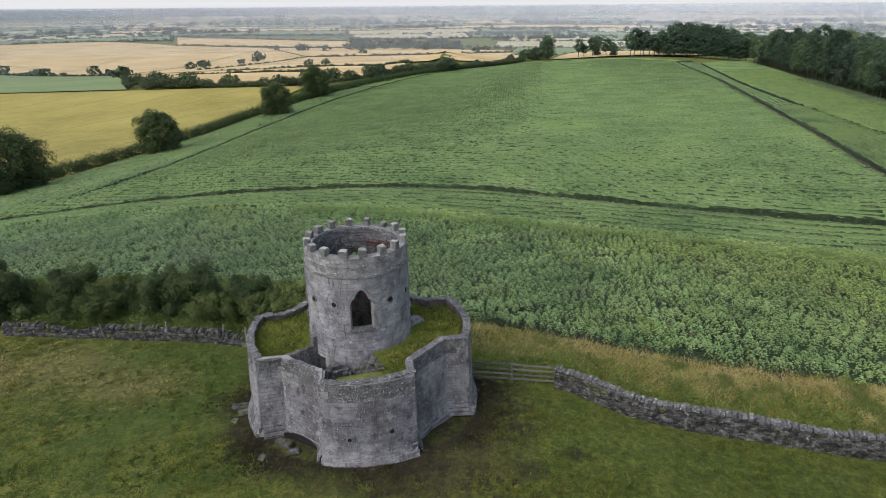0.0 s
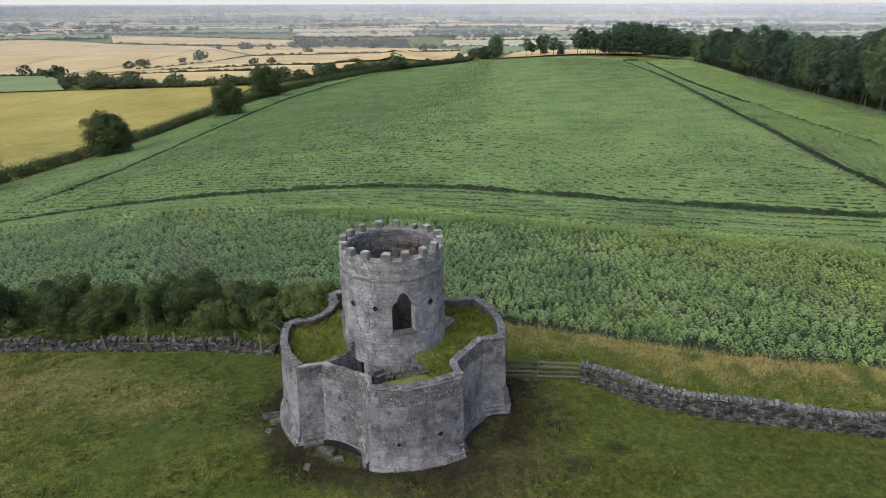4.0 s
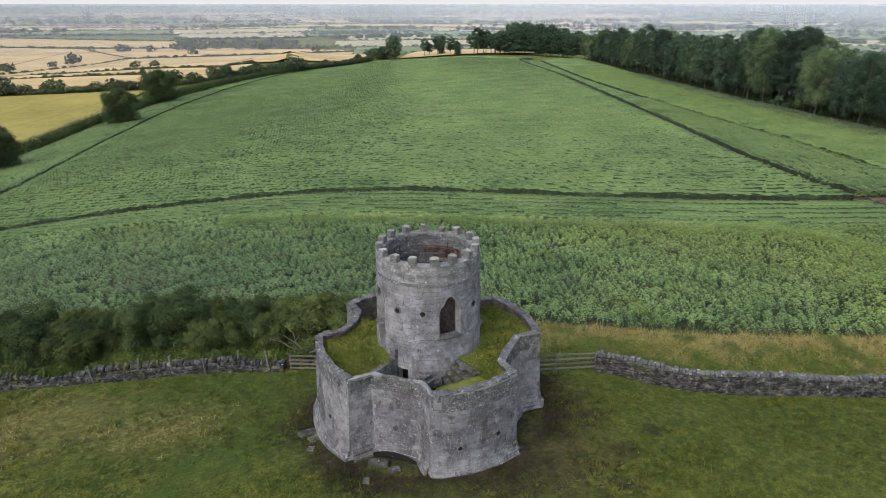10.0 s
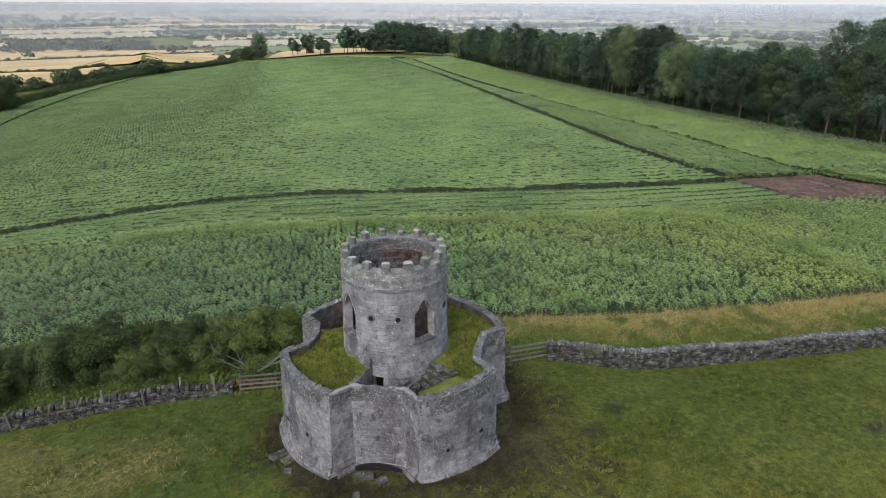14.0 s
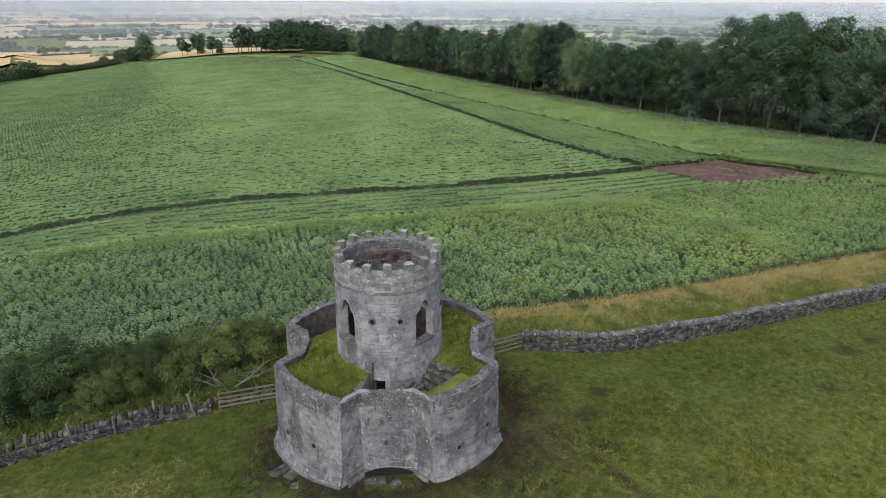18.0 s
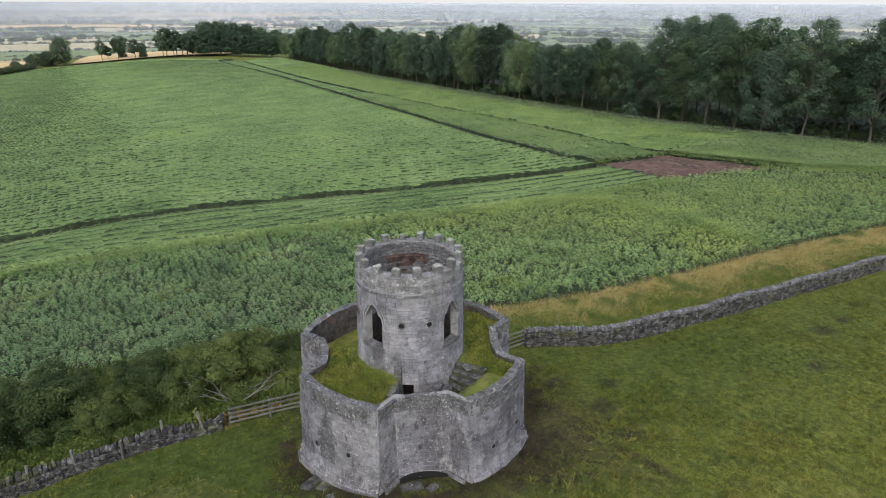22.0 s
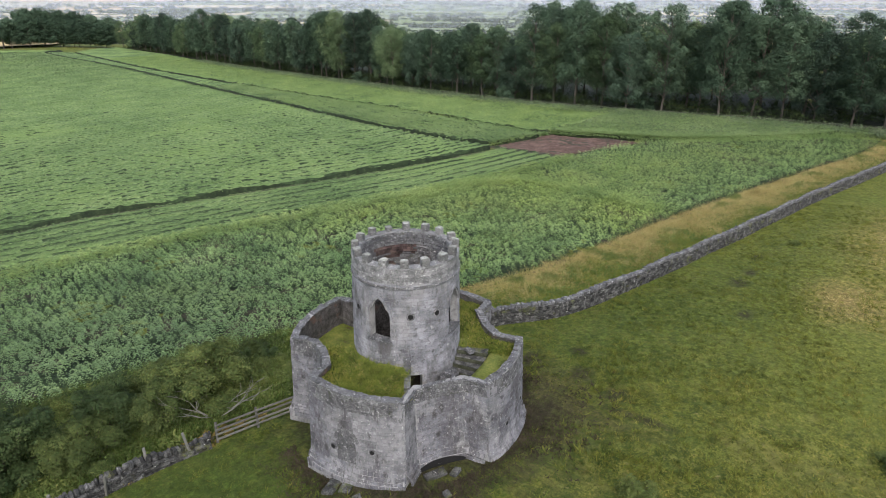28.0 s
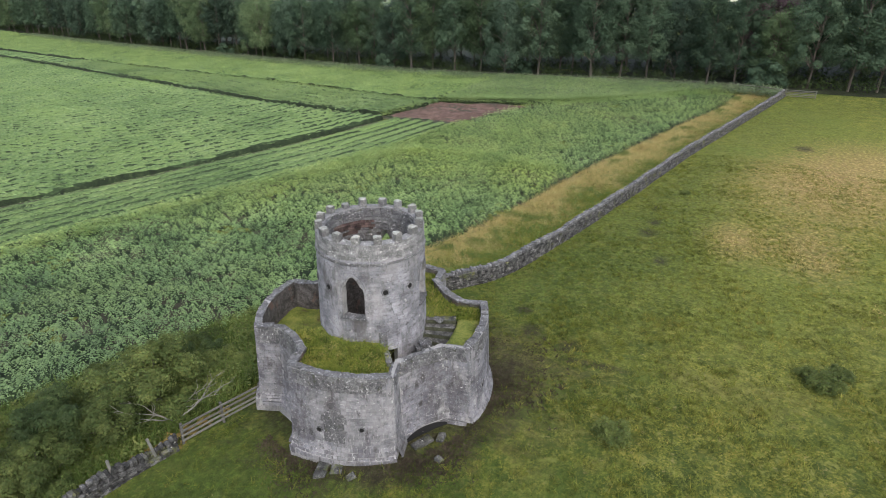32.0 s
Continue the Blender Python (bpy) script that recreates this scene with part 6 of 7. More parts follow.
def ridge_leaves(rng, p, lift, size, n):
    """Short sprays of leaves on top of a closed crop row."""
    return bean_dome(rng, on_ground(p, lift), n, np.full(len(p), 0.24) + rng.normal(0, 0.05, len(p)), size, 0.14)


# drilled rows of the strip, counted from the tramline
A, B = curve_at(inset(LINE_TRACK, -1.4), 400), curve_at(inset(LINE_STRIP, 0.4), 400)
wid = np.hypot(*(A - B).T)
rows = []
for u in np.arange(0.92, 12.5, 1.85):
    for r in (-0.15, 0.15):
        v = (u + r + R.normal(0, .05, 400)) / wid
        rows.append((A + (B - A) * v[:, None] + R.normal(0, 0.05, (400, 2)))[v < 0.98])
p = np.vstack(rows)
co, f = ridge_leaves(R, p, 0.44, 0.11, 12)
stuff("bean_rows", co, f, M_BEAN_FAR, "bean plants standing in drilled rows", "crop")
# the large field in rows, the headlands and the crop by the wood
e_l, e_r, e_n, e_f = (np.array(curve_at(q, 200)) for q in (LINE_LEFT, LINE_RIGHT, inset(LINE_TRACK, 0.5), LINE_BROW))
cos, fs, base = [], [], 0
for lo, hi, gap, leaves, size in ((40, 125, 0.62, 9, 0.15), (125, 230, 1.0, 6, 0.22), (230, 465, 1.6, 5, 0.34)):
    for off in (-0.15, 0.15):
        p = in_rows([(-64, lo), (125, lo)], [(-64, hi), (125, hi)], 15.0, 1.9, gap, R, 0.08) + np.array((math.sin(radians(15)), math.cos(radians(15)))) * (off + 0.95)
        p = p[(p[:, 1] >= lo) & (p[:, 1] < hi) & (p[:, 0] > np.interp(p[:, 1], e_l[:, 1], e_l[:, 0], right=-300) + 0.2) & (p[:, 0] < np.interp(p[:, 1], e_r[:, 1], e_r[:, 0], right=300) - 0.2)
              & (p[:, 1] > np.interp(p[:, 0], e_n[:, 0], e_n[:, 1])) & (p[:, 1] < np.interp(p[:, 0], e_f[:, 0], e_f[:, 1]))]
        co, f = ridge_leaves(R, p, 0.55, size, leaves)
        cos.append(co); fs.append(f + base); base += len(co)
co, f = np.vstack(cos), np.vstack(fs)
stuff("bean_plants", co, f, M_BEAN_FAR, "small-looking bean plants over the hilltop field", "crop")
p = np.vstack([between(inset(LINE_RIGHT[:5], -1.9), inset(LINE_MARGIN[:5], 1.1), 6500, R), between([(74.5, 15), (73.5, 20), (70.5, 33)], [(93.5, -8), (96, 15), (96, 33)], 11000, R),
               between(inset(LINE_LEFT[:5], 1.8), inset(LINE_HEDGE[1:6], -2.5), 8000, R)])
co, f = bean_dome(R, on_ground(p), 14, 0.93 + R.normal(0, 0.08, len(p)), 0.19, 0.26)
stuff("bean_plants", co, f, M_BEAN_FAR, "bean plants on the headlands", "crop")
# yellower plants: the margin by the wood, the edge of the drilled strip and a patch in the near field
p = np.vstack([between(inset(LINE_MARGIN[:7], -0.9), inset(LINE_WOOD[4:10], 5.0), 24000, R), 
               between(inset(LINE_STRIP[3:], 0.2), inset(LINE_STRIP[3:], -2.2), 1500, R), curve_at([(28, 25.4), (39, 23), (41, 19), (40.4, 14), (39, 8), (38.3, 3.6)], 1300) + R.normal(0, 0.9, (1300, 2)), np.stack([R.normal(40, 5, 500), R.normal(12, 3.5, 500)], 1), between(curve_at([(16, 9), (40, 5), (70, 0)], 20), curve_at([(16, 28), (38, 22), (62, 19)], 20), 1200, R), np.stack([R.normal(52, 5, 500), R.normal(13, 3, 500)], 1)])
co, f = bean_dome(R, on_ground(p), 16, 0.96 + R.normal(0, 0.08, len(p)), 0.15, 0.20)
stuff("bean_plants", co, f, M_BEAN_Y, "yellower young bean plants at the field edges", "crop")
# grey-green weeds along the fence of the wood
p = np.vstack([between(inset(LINE_WOOD[1:9], 1.4), inset(LINE_WOOD[1:9], 7.0), 12000, R), between([(78, 15), (77, 20), (74, 33)], [(93.5, -8), (96, 15), (96, 33)], 3500, R), between(inset(LINE_WOOD[1:9], 0.2), inset(LINE_WOOD[1:9], 1.4), 3000, R)])
co, f = leaf_quads(R, on_ground(p), 7, 0.85 + 0.3 * R.random(len(p)), 0.22, 0.6)
stuff("rough_weeds", co, f, M_WEED, "grey-green weeds and nettles along the wood fence", "weeds")
# crop edges along the tramlines
edge_pts = np.vstack([curve_at(inset(LINE_MARGIN[:5], -0.45), 900), curve_at(inset(LINE_MARGIN[:5], -0.6), 600), curve_at(inset(LINE_LEFT[:5], -0.1), 400),
                      curve_at([(74.2, 15.4), (84, 3.5), (93.3, -8)], 420) + np.array((-0.25, -0.2)),
                      curve_at([(70.6, 33.2), (72.6, 25), (73.6, 19)], 120), curve_at([(57.4, 36.2), (64, 34.9), (70.6, 33.4)], 120)])
edge_pts = edge_pts + R.normal(0, 0.10, edge_pts.shape)
co, f = bean_dome(R, on_ground(edge_pts), 15, R.uniform(0.3, 0.9, len(edge_pts)), 0.15, 0.20)
stuff("bean_edges", co, f, M_BEAN, "bean plants leaning over the tramlines", "crop")
# verge of seeding grass between wall and beans
verge_a = [(5.5, 3.2), (9, 3.0), (12, 1.0), (14.8, -0.2), (20.3, -1.6), (35, -4.2), (51.6, -6.7), (62.5, -9.0), (72.5, -11.0), (92.5, -15)]
verge_b = [(3, 10.2), (10, 8), (17, 5.2), (28, 2.8), (39, 1.4), (49, -0.8), (66, -4.4), (79, -8.0), (91, -9.5)]
p = between(verge_a, verge_b, 22000, R)
e_a, e_b = np.array(curve_at(verge_a, 200)), np.array(curve_at(verge_b, 200))
v = (p[:, 1] - np.interp(p[:, 0], e_a[:, 0], e_a[:, 1])) / (np.interp(p[:, 0], e_b[:, 0], e_b[:, 1]) - np.interp(p[:, 0], e_a[:, 0], e_a[:, 1]) + 0.01)
ripe = np.clip(v, 0, 1) * 1.15 - 0.25 + np.clip((p[:, 0] - 16) / 90, -0.35, 0.35) + 0.20 * wave(p[:, 0], p[:, 1], 2.6, 3.0) + 0.34 * R.normal(size=len(p))
dry = ripe > 0.43
q = p[dry]
co, f = blades(R, on_ground(q), 10, 0.26 + 0.26 * R.random(len(q)), 0.013, 0.85)
stuff("verge_grass", co, f, M_TAN, "tall straw-coloured seeding grass along the wall", "grass")
q = p[~dry]
co, f = blades(R, on_ground(q), 10, 0.18 + 0.22 * R.random(len(q)), 0.014, 0.9)
stuff("verge_grass", co, f, M_TURF, "yellow-green grass in the verge", "grass")
q = p[(~dry) & (R.random(len(p)) < 0.45)]
co, f = leaf_quads(R, on_ground(q), 6, 0.16 + 0.34 * R.random(len(q)), 0.10, 0.9)
stuff("verge_grass", co, f, M_RANK, "rank green grass and weeds in the verge", "grass")
# rank grass behind the west wall and round the scrub
p = between([(-32, 9), (-16, 8), (-8, 6.6), (-3, 5.6), (3, 6)], [(-32, 18.2), (-14, 17.2), (-9, 16.2), (-4.8, 14.6), (4, 10.8)], 9000, R)
co, f = blades(R, on_ground(p), 8, 0.5 + 0.35 * R.random(len(p)), 0.018, 0.4)
stuff("rank_grass", co, f, M_RANK, "rank green grass behind the tumbledown wall", "grass")
p = between([(-32, 9), (-16, 8), (-8, 6.6), (-3, 5.6), (3, 6)], [(-32, 18.2), (-14, 17.2), (-9, 16.2), (-4.8, 14.6), (4, 10.8)], 5000, R)
co, f = leaf_quads(R, on_ground(p), 8, 0.3 + 0.4 * R.random(len(p)), 0.12, 0.8)
stuff("nettles", co, f, M_SCRUB, "leafy green nettles and weeds among the scrub", "weeds")
# pasture tufts
r = 46 * R.random(120000) ** 0.6; a = R.uniform(0, 2 * np.pi, 120000)
p = np.stack([r * np.cos(a) + 6, r * np.sin(a) - 12], 1)
wl = np.array(curve_at(WALL_WEST[::-1] + [(-3.5, 4.6)] + [(4.7, 2.5)] + WALL_EAST, 400))
lim = np.interp(p[:, 0], wl[:, 0], wl[:, 1])
p = p[(p[:, 1] < lim - 0.4) & (np.hypot(p[:, 0] - CX, p[:, 1] - CY) > 5.9)]
dens = wave(p[:, 0], p[:, 1], 3.3, 5.0)
mud_d = np.minimum(np.hypot(p[:, 0] - 3.0, p[:, 1] + 4.8) + 1.9, np.hypot(p[:, 0] + 0.2, p[:, 1]) - 2.7)
p = p[(R.random(len(p)) < 0.55 + 0.4 * dens) & (mud_d > 2.5 + 1.5 * R.random(len(p)))]
hump = np.clip(0.9 * wave(p[:, 0], p[:, 1], 0.31, 9.0) + 0.5 * wave(p[:, 0], p[:, 1], 0.83, 2.0) + 0.4 * wave(p[:, 0], p[:, 1], 1.9, 4.0), -0.6, 1.4)
co, f = blades(R, on_ground(p), 9, 0.035 + 0.05 * R.random(len(p)) + 0.10 * (hump + 0.6), 0.019, 1.0)
# Low tufts in the hollows take darker blades: tussock shade as colour.
dark = np.repeat(hump + 0.35 * R.normal(size=len(p)) < 0.10, 9)
stuff("pasture_tufts", co[np.repeat(dark, 3)], np.arange(3 * int(dark.sum())).reshape(-1, 3), M_BLADE_D, "dark green tufts in the hollows, tussock shade in their colour", "grass")
co, f = co[np.repeat(~dark, 3)], np.arange(3 * int((~dark).sum())).reshape(-1, 3)
stuff("pasture_tufts", co, f, M_BLADE, "short tufted pasture grass round the tower", "grass")
spot = np.min([np.hypot((p[:, 0] - x) / r_, (p[:, 1] - y) / (r_ * q_)) for x, y, r_, q_ in ((42, -19, 9, 0.55), (47, -22, 8, 0.6), (26, -18.5, 4, 0.5), (-20, 2.8, 4.5, 0.7), (-12.5, 1.2, 3, 0.6), (26, -14, 3, 0.6), (16, -24, 4, 0.6))], axis=0)
sel = p[spot + 0.35 * wave(p[:, 0], p[:, 1], 0.8, 2.0) + 0.25 * R.normal(size=len(p)) < 0.8]
co, f = blades(R, on_ground(sel), 14, 0.07 + 0.09 * R.random(len(sel)), 0.012, 1.2)
stuff("dry_tufts", co, f, M_TAN, "straw-coloured dry tufts in the pasture", "grass")
# trodden clods and stray blades in the mud
a = R.uniform(0, 2 * np.pi, 9000); rr = 5.5 + np.abs(R.normal(0, 0.8, 9000))
m_ = np.vstack([np.stack([CX + rr * np.cos(a), CY + rr * np.sin(a)], 1), np.stack([R.normal(3.6, 1.4, 1100), R.normal(-5.0, 1.2, 1100)], 1)])
m_ = m_[(m_[:, 1] < 2.5) & (np.hypot(m_[:, 0] - CX, m_[:, 1] - CY) > 5.5)]
k_ = R.random(len(m_)) < 0.86
co, f = blades(R, on_ground(m_[k_]), 7, 0.03 + 0.07 * R.random(int(k_.sum())) ** 2, 0.045, 1.0)
stuff("mud_clods", co, f, M_MUD, "dark trodden clods of mud round the tower", "mud")
co, f = blades(R, on_ground(m_[~k_]), 8, 0.05 + 0.06 * R.random(int((~k_).sum())), 0.016, 1.1)
stuff("trodden_grass", co, f, M_BLADE_D, "trodden dark grass at the edge of the mud", "grass")
# turf on the terrace
a = R.uniform(radians(WELL[1]), radians(WELL[0] + 360), 15000); rr = 2.35 + 2.6 * np.sqrt(R.random(15000))
ok = np.array([rr[i] < inner_r(math.degrees(a[i])) - 0.05 and not 66 < near_angle(math.degrees(a[i]), 0) < 141 for i in range(len(a))])
a, rr = a[ok], rr[ok]
zt = np.array([terrace_z(rr[i] * math.cos(a[i]), rr[i] * math.sin(a[i]), math.degrees(a[i]), (rr[i] - 2.28) / (inner_r(math.degrees(a[i])) - 2.28)) for i in range(len(a))]) - 0.02
co, f = blades(R, np.stack([CX + rr * np.cos(a), CY + rr * np.sin(a), zt], 1), 7, 0.07 + 0.16 * R.random(len(a)) ** 2, 0.016, 1.1)
stuff("terrace_grass", co, f, M_TURF, "short green grass on the terrace", "grass")
k_ = R.random(len(a)) < 0.10 + 0.10 * wave(a * 3, rr, 0.7)
co, f = blades(R, np.stack([CX + rr[k_] * np.cos(a[k_]), CY + rr[k_] * np.sin(a[k_]), zt[k_]], 1), 9, 0.08 + 0.10 * R.random(int(k_.sum())), 0.010, 1.0)
stuff("terrace_grass", co, f, M_TAN, "dry straw-coloured tufts on the terrace", "grass")
k_ = R.random(len(a)) < 0.10
co, f = blades(R, np.stack([CX + rr[k_] * np.cos(a[k_]), CY + rr[k_] * np.sin(a[k_]), zt[k_]], 1), 9, 0.10 + 0.16 * R.random(int(k_.sum())), 0.020, 0.9)
stuff("terrace_grass", co, f, M_BLADE_D, "dark green tufts on the terrace", "grass")


# ---- scrub ----
def make_bush(name, seed, w, h, n, per, leaf, label, mat):
    rng = np.random.default_rng(seed)
    b = thing(name, label, "shrub")
    bm = bmesh.new()
    centres, radii, counts = [], [], []
    for i in range(n):
        a, q = rng.uniform(0, 6.28), w * math.sqrt(rng.random()) * 0.8
        c = (q * math.cos(a), q * math.sin(a), h * rng.uniform(0.15, 0.92) * (1 - 0.40 * (q / w) ** 2))
        centres.append(c); radii.append(w * rng.uniform(0.16, 0.33)); counts.append(int(per * rng.uniform(0.6, 1.4)))
        if i % 2 == 0:
            add_tube(bm, [(c[0] * .15, c[1] * .15, -0.2), (c[0] * .5, c[1] * .5, c[2] * .6), c], [0.05, 0.035, 0.012], 5)
    part("branchwork", bm, M_BARK, b)
    co, f = leaf_cloud(rng, centres, radii, counts, leaf, 0.9, 0.8, 0.72)
    part("foliage", quads_mesh("foliage", co, f, mat), None, b)
    return b


def put(proto, spots, group=""):
    for i, (x, y, s, turn) in enumerate(spots):
        m = pose(x, y, h1(x, y) - 0.05, 0, 0, turn) @ Matrix.Diagonal((s, s, s * (0.9 + 0.2 * ((i * 37) % 10) / 10), 1))
        ob = proto if i == 0 else copy_thing(proto, Matrix())
        ob.matrix_basis = m
        if group:
            ob["group"] = group


G_SCRUB = "scrub behind the west wall"
KINDS = [(make_bush("hawthorn_bush", 601, 1.6, 2.5, 34, 800, 0.034, "dense dark green hawthorn bush behind the stone wall", M_HEDGE), 0.45, 0.9),
         (make_bush("elder_bush", 606, 1.5, 2.0, 38, 800, 0.033, "rounded mid-green elder bush with lighter crown", M_SCRUB), 0.4, 0.85),
         (make_bush("bramble_clump", 602, 1.7, 1.0, 24, 700, 0.034, "low sprawling green bramble clump", M_SCRUB), 0.55, 1.1),
         (make_bush("pale_willow_scrub", 603, 1.4, 1.4, 24, 700, 0.033, "pale yellow-green scrub bush at the field edge", M_LEAF_Y), 0.45, 0.95)]
rs = random.Random(5150)
lists = [[(-26.5, 9.8, 1.9, 20), (-29.5, 12.0, 1.8, 150), (-13.4, 11.4, 1.5, 110), (-14.6, 10.6, 1.5, 0), (-9.4, 10.6, 1.2, 60), (-21.5, 10.6, 1.5, 300), (-17.2, 11.6, 1.15, 200)], [(-5.4, 9.4, 1.75, 0), (-7.8, 9.0, 1.25, 200), (-11.2, 9.2, 1.2, 10), (-15.2, 13.6, 1.2, 70), (-19.4, 9.8, 1.2, 140), (-4.0, 9.2, 0.9, 250)], [(-4.4, 8.4, 0.7, 0)], [(-10.0, 13.6, 0.9, 0)]]
taken = [(x, y, 1.7 * q) for li in lists for x, y, q, _ in li]
for _ in range(900):
    x = rs.uniform(-30, -1.2)
    lo = float(np.interp(x, [-24.5, -12.6, -7.3, -3, 0], [9.0, 8.1, 7.4, 7.4, 8.4])) + 0.2
    hi = float(np.interp(x, [-45, -25, -14, -9, -4.8, 0.5], [18.5, 16.6, 16.1, 15.1, 13.6, 10.6]))
    y = rs.uniform(lo, hi)
    v = (y - lo) / (hi - lo)
    k = rs.choices(range(4), (3 * (0.3 < v < 0.8), 3, 3 * (v < 0.5) + 1, 3 + 3 * (v > 0.6)))[0]
    q = rs.uniform(KINDS[k][1], KINDS[k][2]) * (0.75 if v < 0.2 or v > 0.9 else 1.0)
    if all(math.hypot(x - a, y - b) > 0.70 * (1.55 * q + c) for a, b, c in taken):
        taken.append((x, y, 1.5 * q)); lists[k].append((x, y, q, rs.uniform(0, 360)))
for (proto, _, _), li in zip(KINDS, lists):
    put(proto, li, G_SCRUB)
put(make_bush("thistle_patch", 604, 0.9, 0.75, 40, 170, 0.035, "tall grey-green thistle patch in the pasture", M_SCRUB), [(8.4, -18.7, 1.0, 0), (0.4, -10.8, 0.95, 80), (36, -9, 0.5, 10), (9.6, -19.3, 0.8, 120), (9.0, -17.9, 0.6, 200)], "thistles")
put(make_bush("wood_edge_bush", 605, 3.0, 4.5, 30, 300, 0.15, "broad green bush at the wood edge", M_LEAF), [(99.0, -13.0, 1.2, 0), (100.5, 30, 0.7, 50), (101, 62, 0.8, 100), (112, 120, 0.8, 10)], "bushes of the wood edge")

put(make_bush("dead_bracken", 607, 0.7, 0.45, 16, 260, 0.03, "rusty brown dead bracken on the broken wall", M_BRACKEN), [(-7.2, 6.1, 0.9, 0), (-8.0, 6.3, 0.7, 30), (-8.8, 6.5, 0.8, 70), (-9.6, 6.6, 0.6, 100), (-10.6, 6.8, 0.8, 140), (-6.4, 6.1, 0.7, 200), (-5.6, 5.9, 0.6, 10), (-11.6, 6.9, 0.6, 260), (-4.7, 5.6, 0.5, 300)], "bracken on the wall")
# grey dead branches standing out of the scrub
rb = random.Random(31)
snag = thing("dead_branch", "bare grey dead branches standing out of the scrub", "branch", (-6.0, 7.3, h1(-6.0, 7.3)))
for i in range(9):
    bm = bmesh.new()
    a, L_ = rb.uniform(0, 6.28), rb.uniform(1.9, 2.9)
    q = [(0, 0, -0.1)]
    for j in range(1, 7):
        a += rb.uniform(-0.7, 0.7)
        q.append((q[-1][0] + 0.17 * L_ * math.cos(a), q[-1][1] + 0.17 * L_ * math.sin(a) - 0.05, L_ * 0.75 * (j / 6) ** 0.8))
    add_tube(bm, q, [0.036, 0.03, 0.026, 0.02, 0.015, 0.01, 0.005], 5)
    for j in (2, 3, 4, 5):
        b_ = a + rb.uniform(-1.8, 1.8)
        add_tube(bm, [q[j], (q[j][0] + 0.3 * math.cos(b_), q[j][1] + 0.3 * math.sin(b_), q[j][2] + 0.2), (q[j][0] + 0.55 * math.cos(b_ + 0.5), q[j][1] + 0.55 * math.sin(b_ + 0.5), q[j][2] + 0.42)], [0.02, 0.013, 0.006], 4)
    part("twig", bm, M_DEADWOOD, snag)


# ---- the country beyond the hill ----
def patch(name, corners, mat, label, lift=0.25, n=10):
    """A far field draped over the land between its corners (a quadrilateral)."""
    c = np.array(corners, float)
    u, v = np.meshgrid(np.linspace(0, 1, n), np.linspace(0, 1, n))
    P = (c[0] * ((1 - u) * (1 - v))[..., None] + c[1] * (u * (1 - v))[..., None] + c[2] * (u * v)[..., None] + c[3] * ((1 - u) * v)[..., None])
    X, Y = P[..., 0], P[..., 1]
    lift = lift + 0.0014 * float(np.hypot(*c.mean(0)))
    i = np.arange(n * n).reshape(n, n)
    f = np.stack([i[:-1, :-1], i[:-1, 1:], i[1:, 1:], i[1:, :-1]], -1).reshape(-1, 4)
    return tagged(new(name, quads_mesh(name, np.stack([X, Y, height(X, Y) + lift], -1).reshape(-1, 3), f, mat, True)), label, "field", kind="stuff")


patch("wheat_field", [(-84, 92), (-175, 100), (-242, 293), (-82, 300)], M_GOLD, "golden ripening wheat field below the hedge", n=24)
patch("green_field", [(-176, 297), (-312, 288), (-560, 660), (-335, 575)], M_GREENF, "flat green field beyond the wheat", n=20)
patch("barley_field", [(-83, 308), (-164, 311), (-220, 437), (-112, 416)], M_STRAW, "pale ripe barley field beyond the wheat", n=16)
patch("barley_field", [(-172, 312), (-333, 581), (-246, 612), (-222, 441)], M_STRAW, "pale ripe barley field on the low ground", n=16)
patch("barley_field", [(-58, 352), (-110, 420), (-140, 540), (-44, 432)], M_STRAW, "ripe barley behind the hedge")
patch("barley_field", [(-112, 422), (-222, 443), (-250, 605), (-143, 538)], M_STRAW, "pale ripe barley strip between hedges", n=16)
patch("barley_field", [(36, 470), (-245, 613), (-239, 890), (80, 972)], M_STRAW, "wide pale barley field on the plain", n=20)
patch("barley_field", [(82, 988), (-239, 902), (-356, 1098), (-160, 1105)], M_STRAW, "far pale barley field", n=12)
patch("barley_field", [(-336, 582), (-560, 668), (-562, 1148), (-362, 1100)], M_STRAW, "far pale barley field", n=12)
patch("barley_field", [(-176, 1112), (-546, 1156), (-687, 1460), (-194, 1300)], M_STRAW, "far pale barley field", n=12)
patch("meadow", [(-310, 300), (-800, 420), (-1000, 980), (-560, 664)], M_STRAW, "pale meadow on the low ground", n=12)
patch("meadow", [(-445, 668), (-1000, 990), (-1150, 1500), (-560, 1150)], M_STRAW, "pale meadow far off", n=12)
patch("barley_field", [(-46, 440), (-140, 545), (-244, 610), (34, 474)], M_STRAW, "ripe barley behind the brow hedge", n=12)
patch("barley_field", [(-243, 614), (-334, 583), (-361, 1097), (-240, 896)], M_STRAW, "pale barley strip on the plain", n=12)
patch("barley_field", [(150, 440), (60, 482), (130, 700), (260, 620)], M_STRAW, "ripe barley beyond the pines", n=12)
hedges = []
rng = np.random.default_rng(9)


def hedge(a, b, size, gap, keep=1.0):
    a, b = np.array(a, float), np.array(b, float)
    n = max(2, int(np.hypot(*(b - a)) / gap))
    for u in np.linspace(0, 1, n):
        if rng.random() < keep:
            q = a + (b - a) * u + rng.normal(0, gap * 0.12, 2)
            hedges.append((q[0], q[1], size * rng.uniform(0.6, 1.3)))


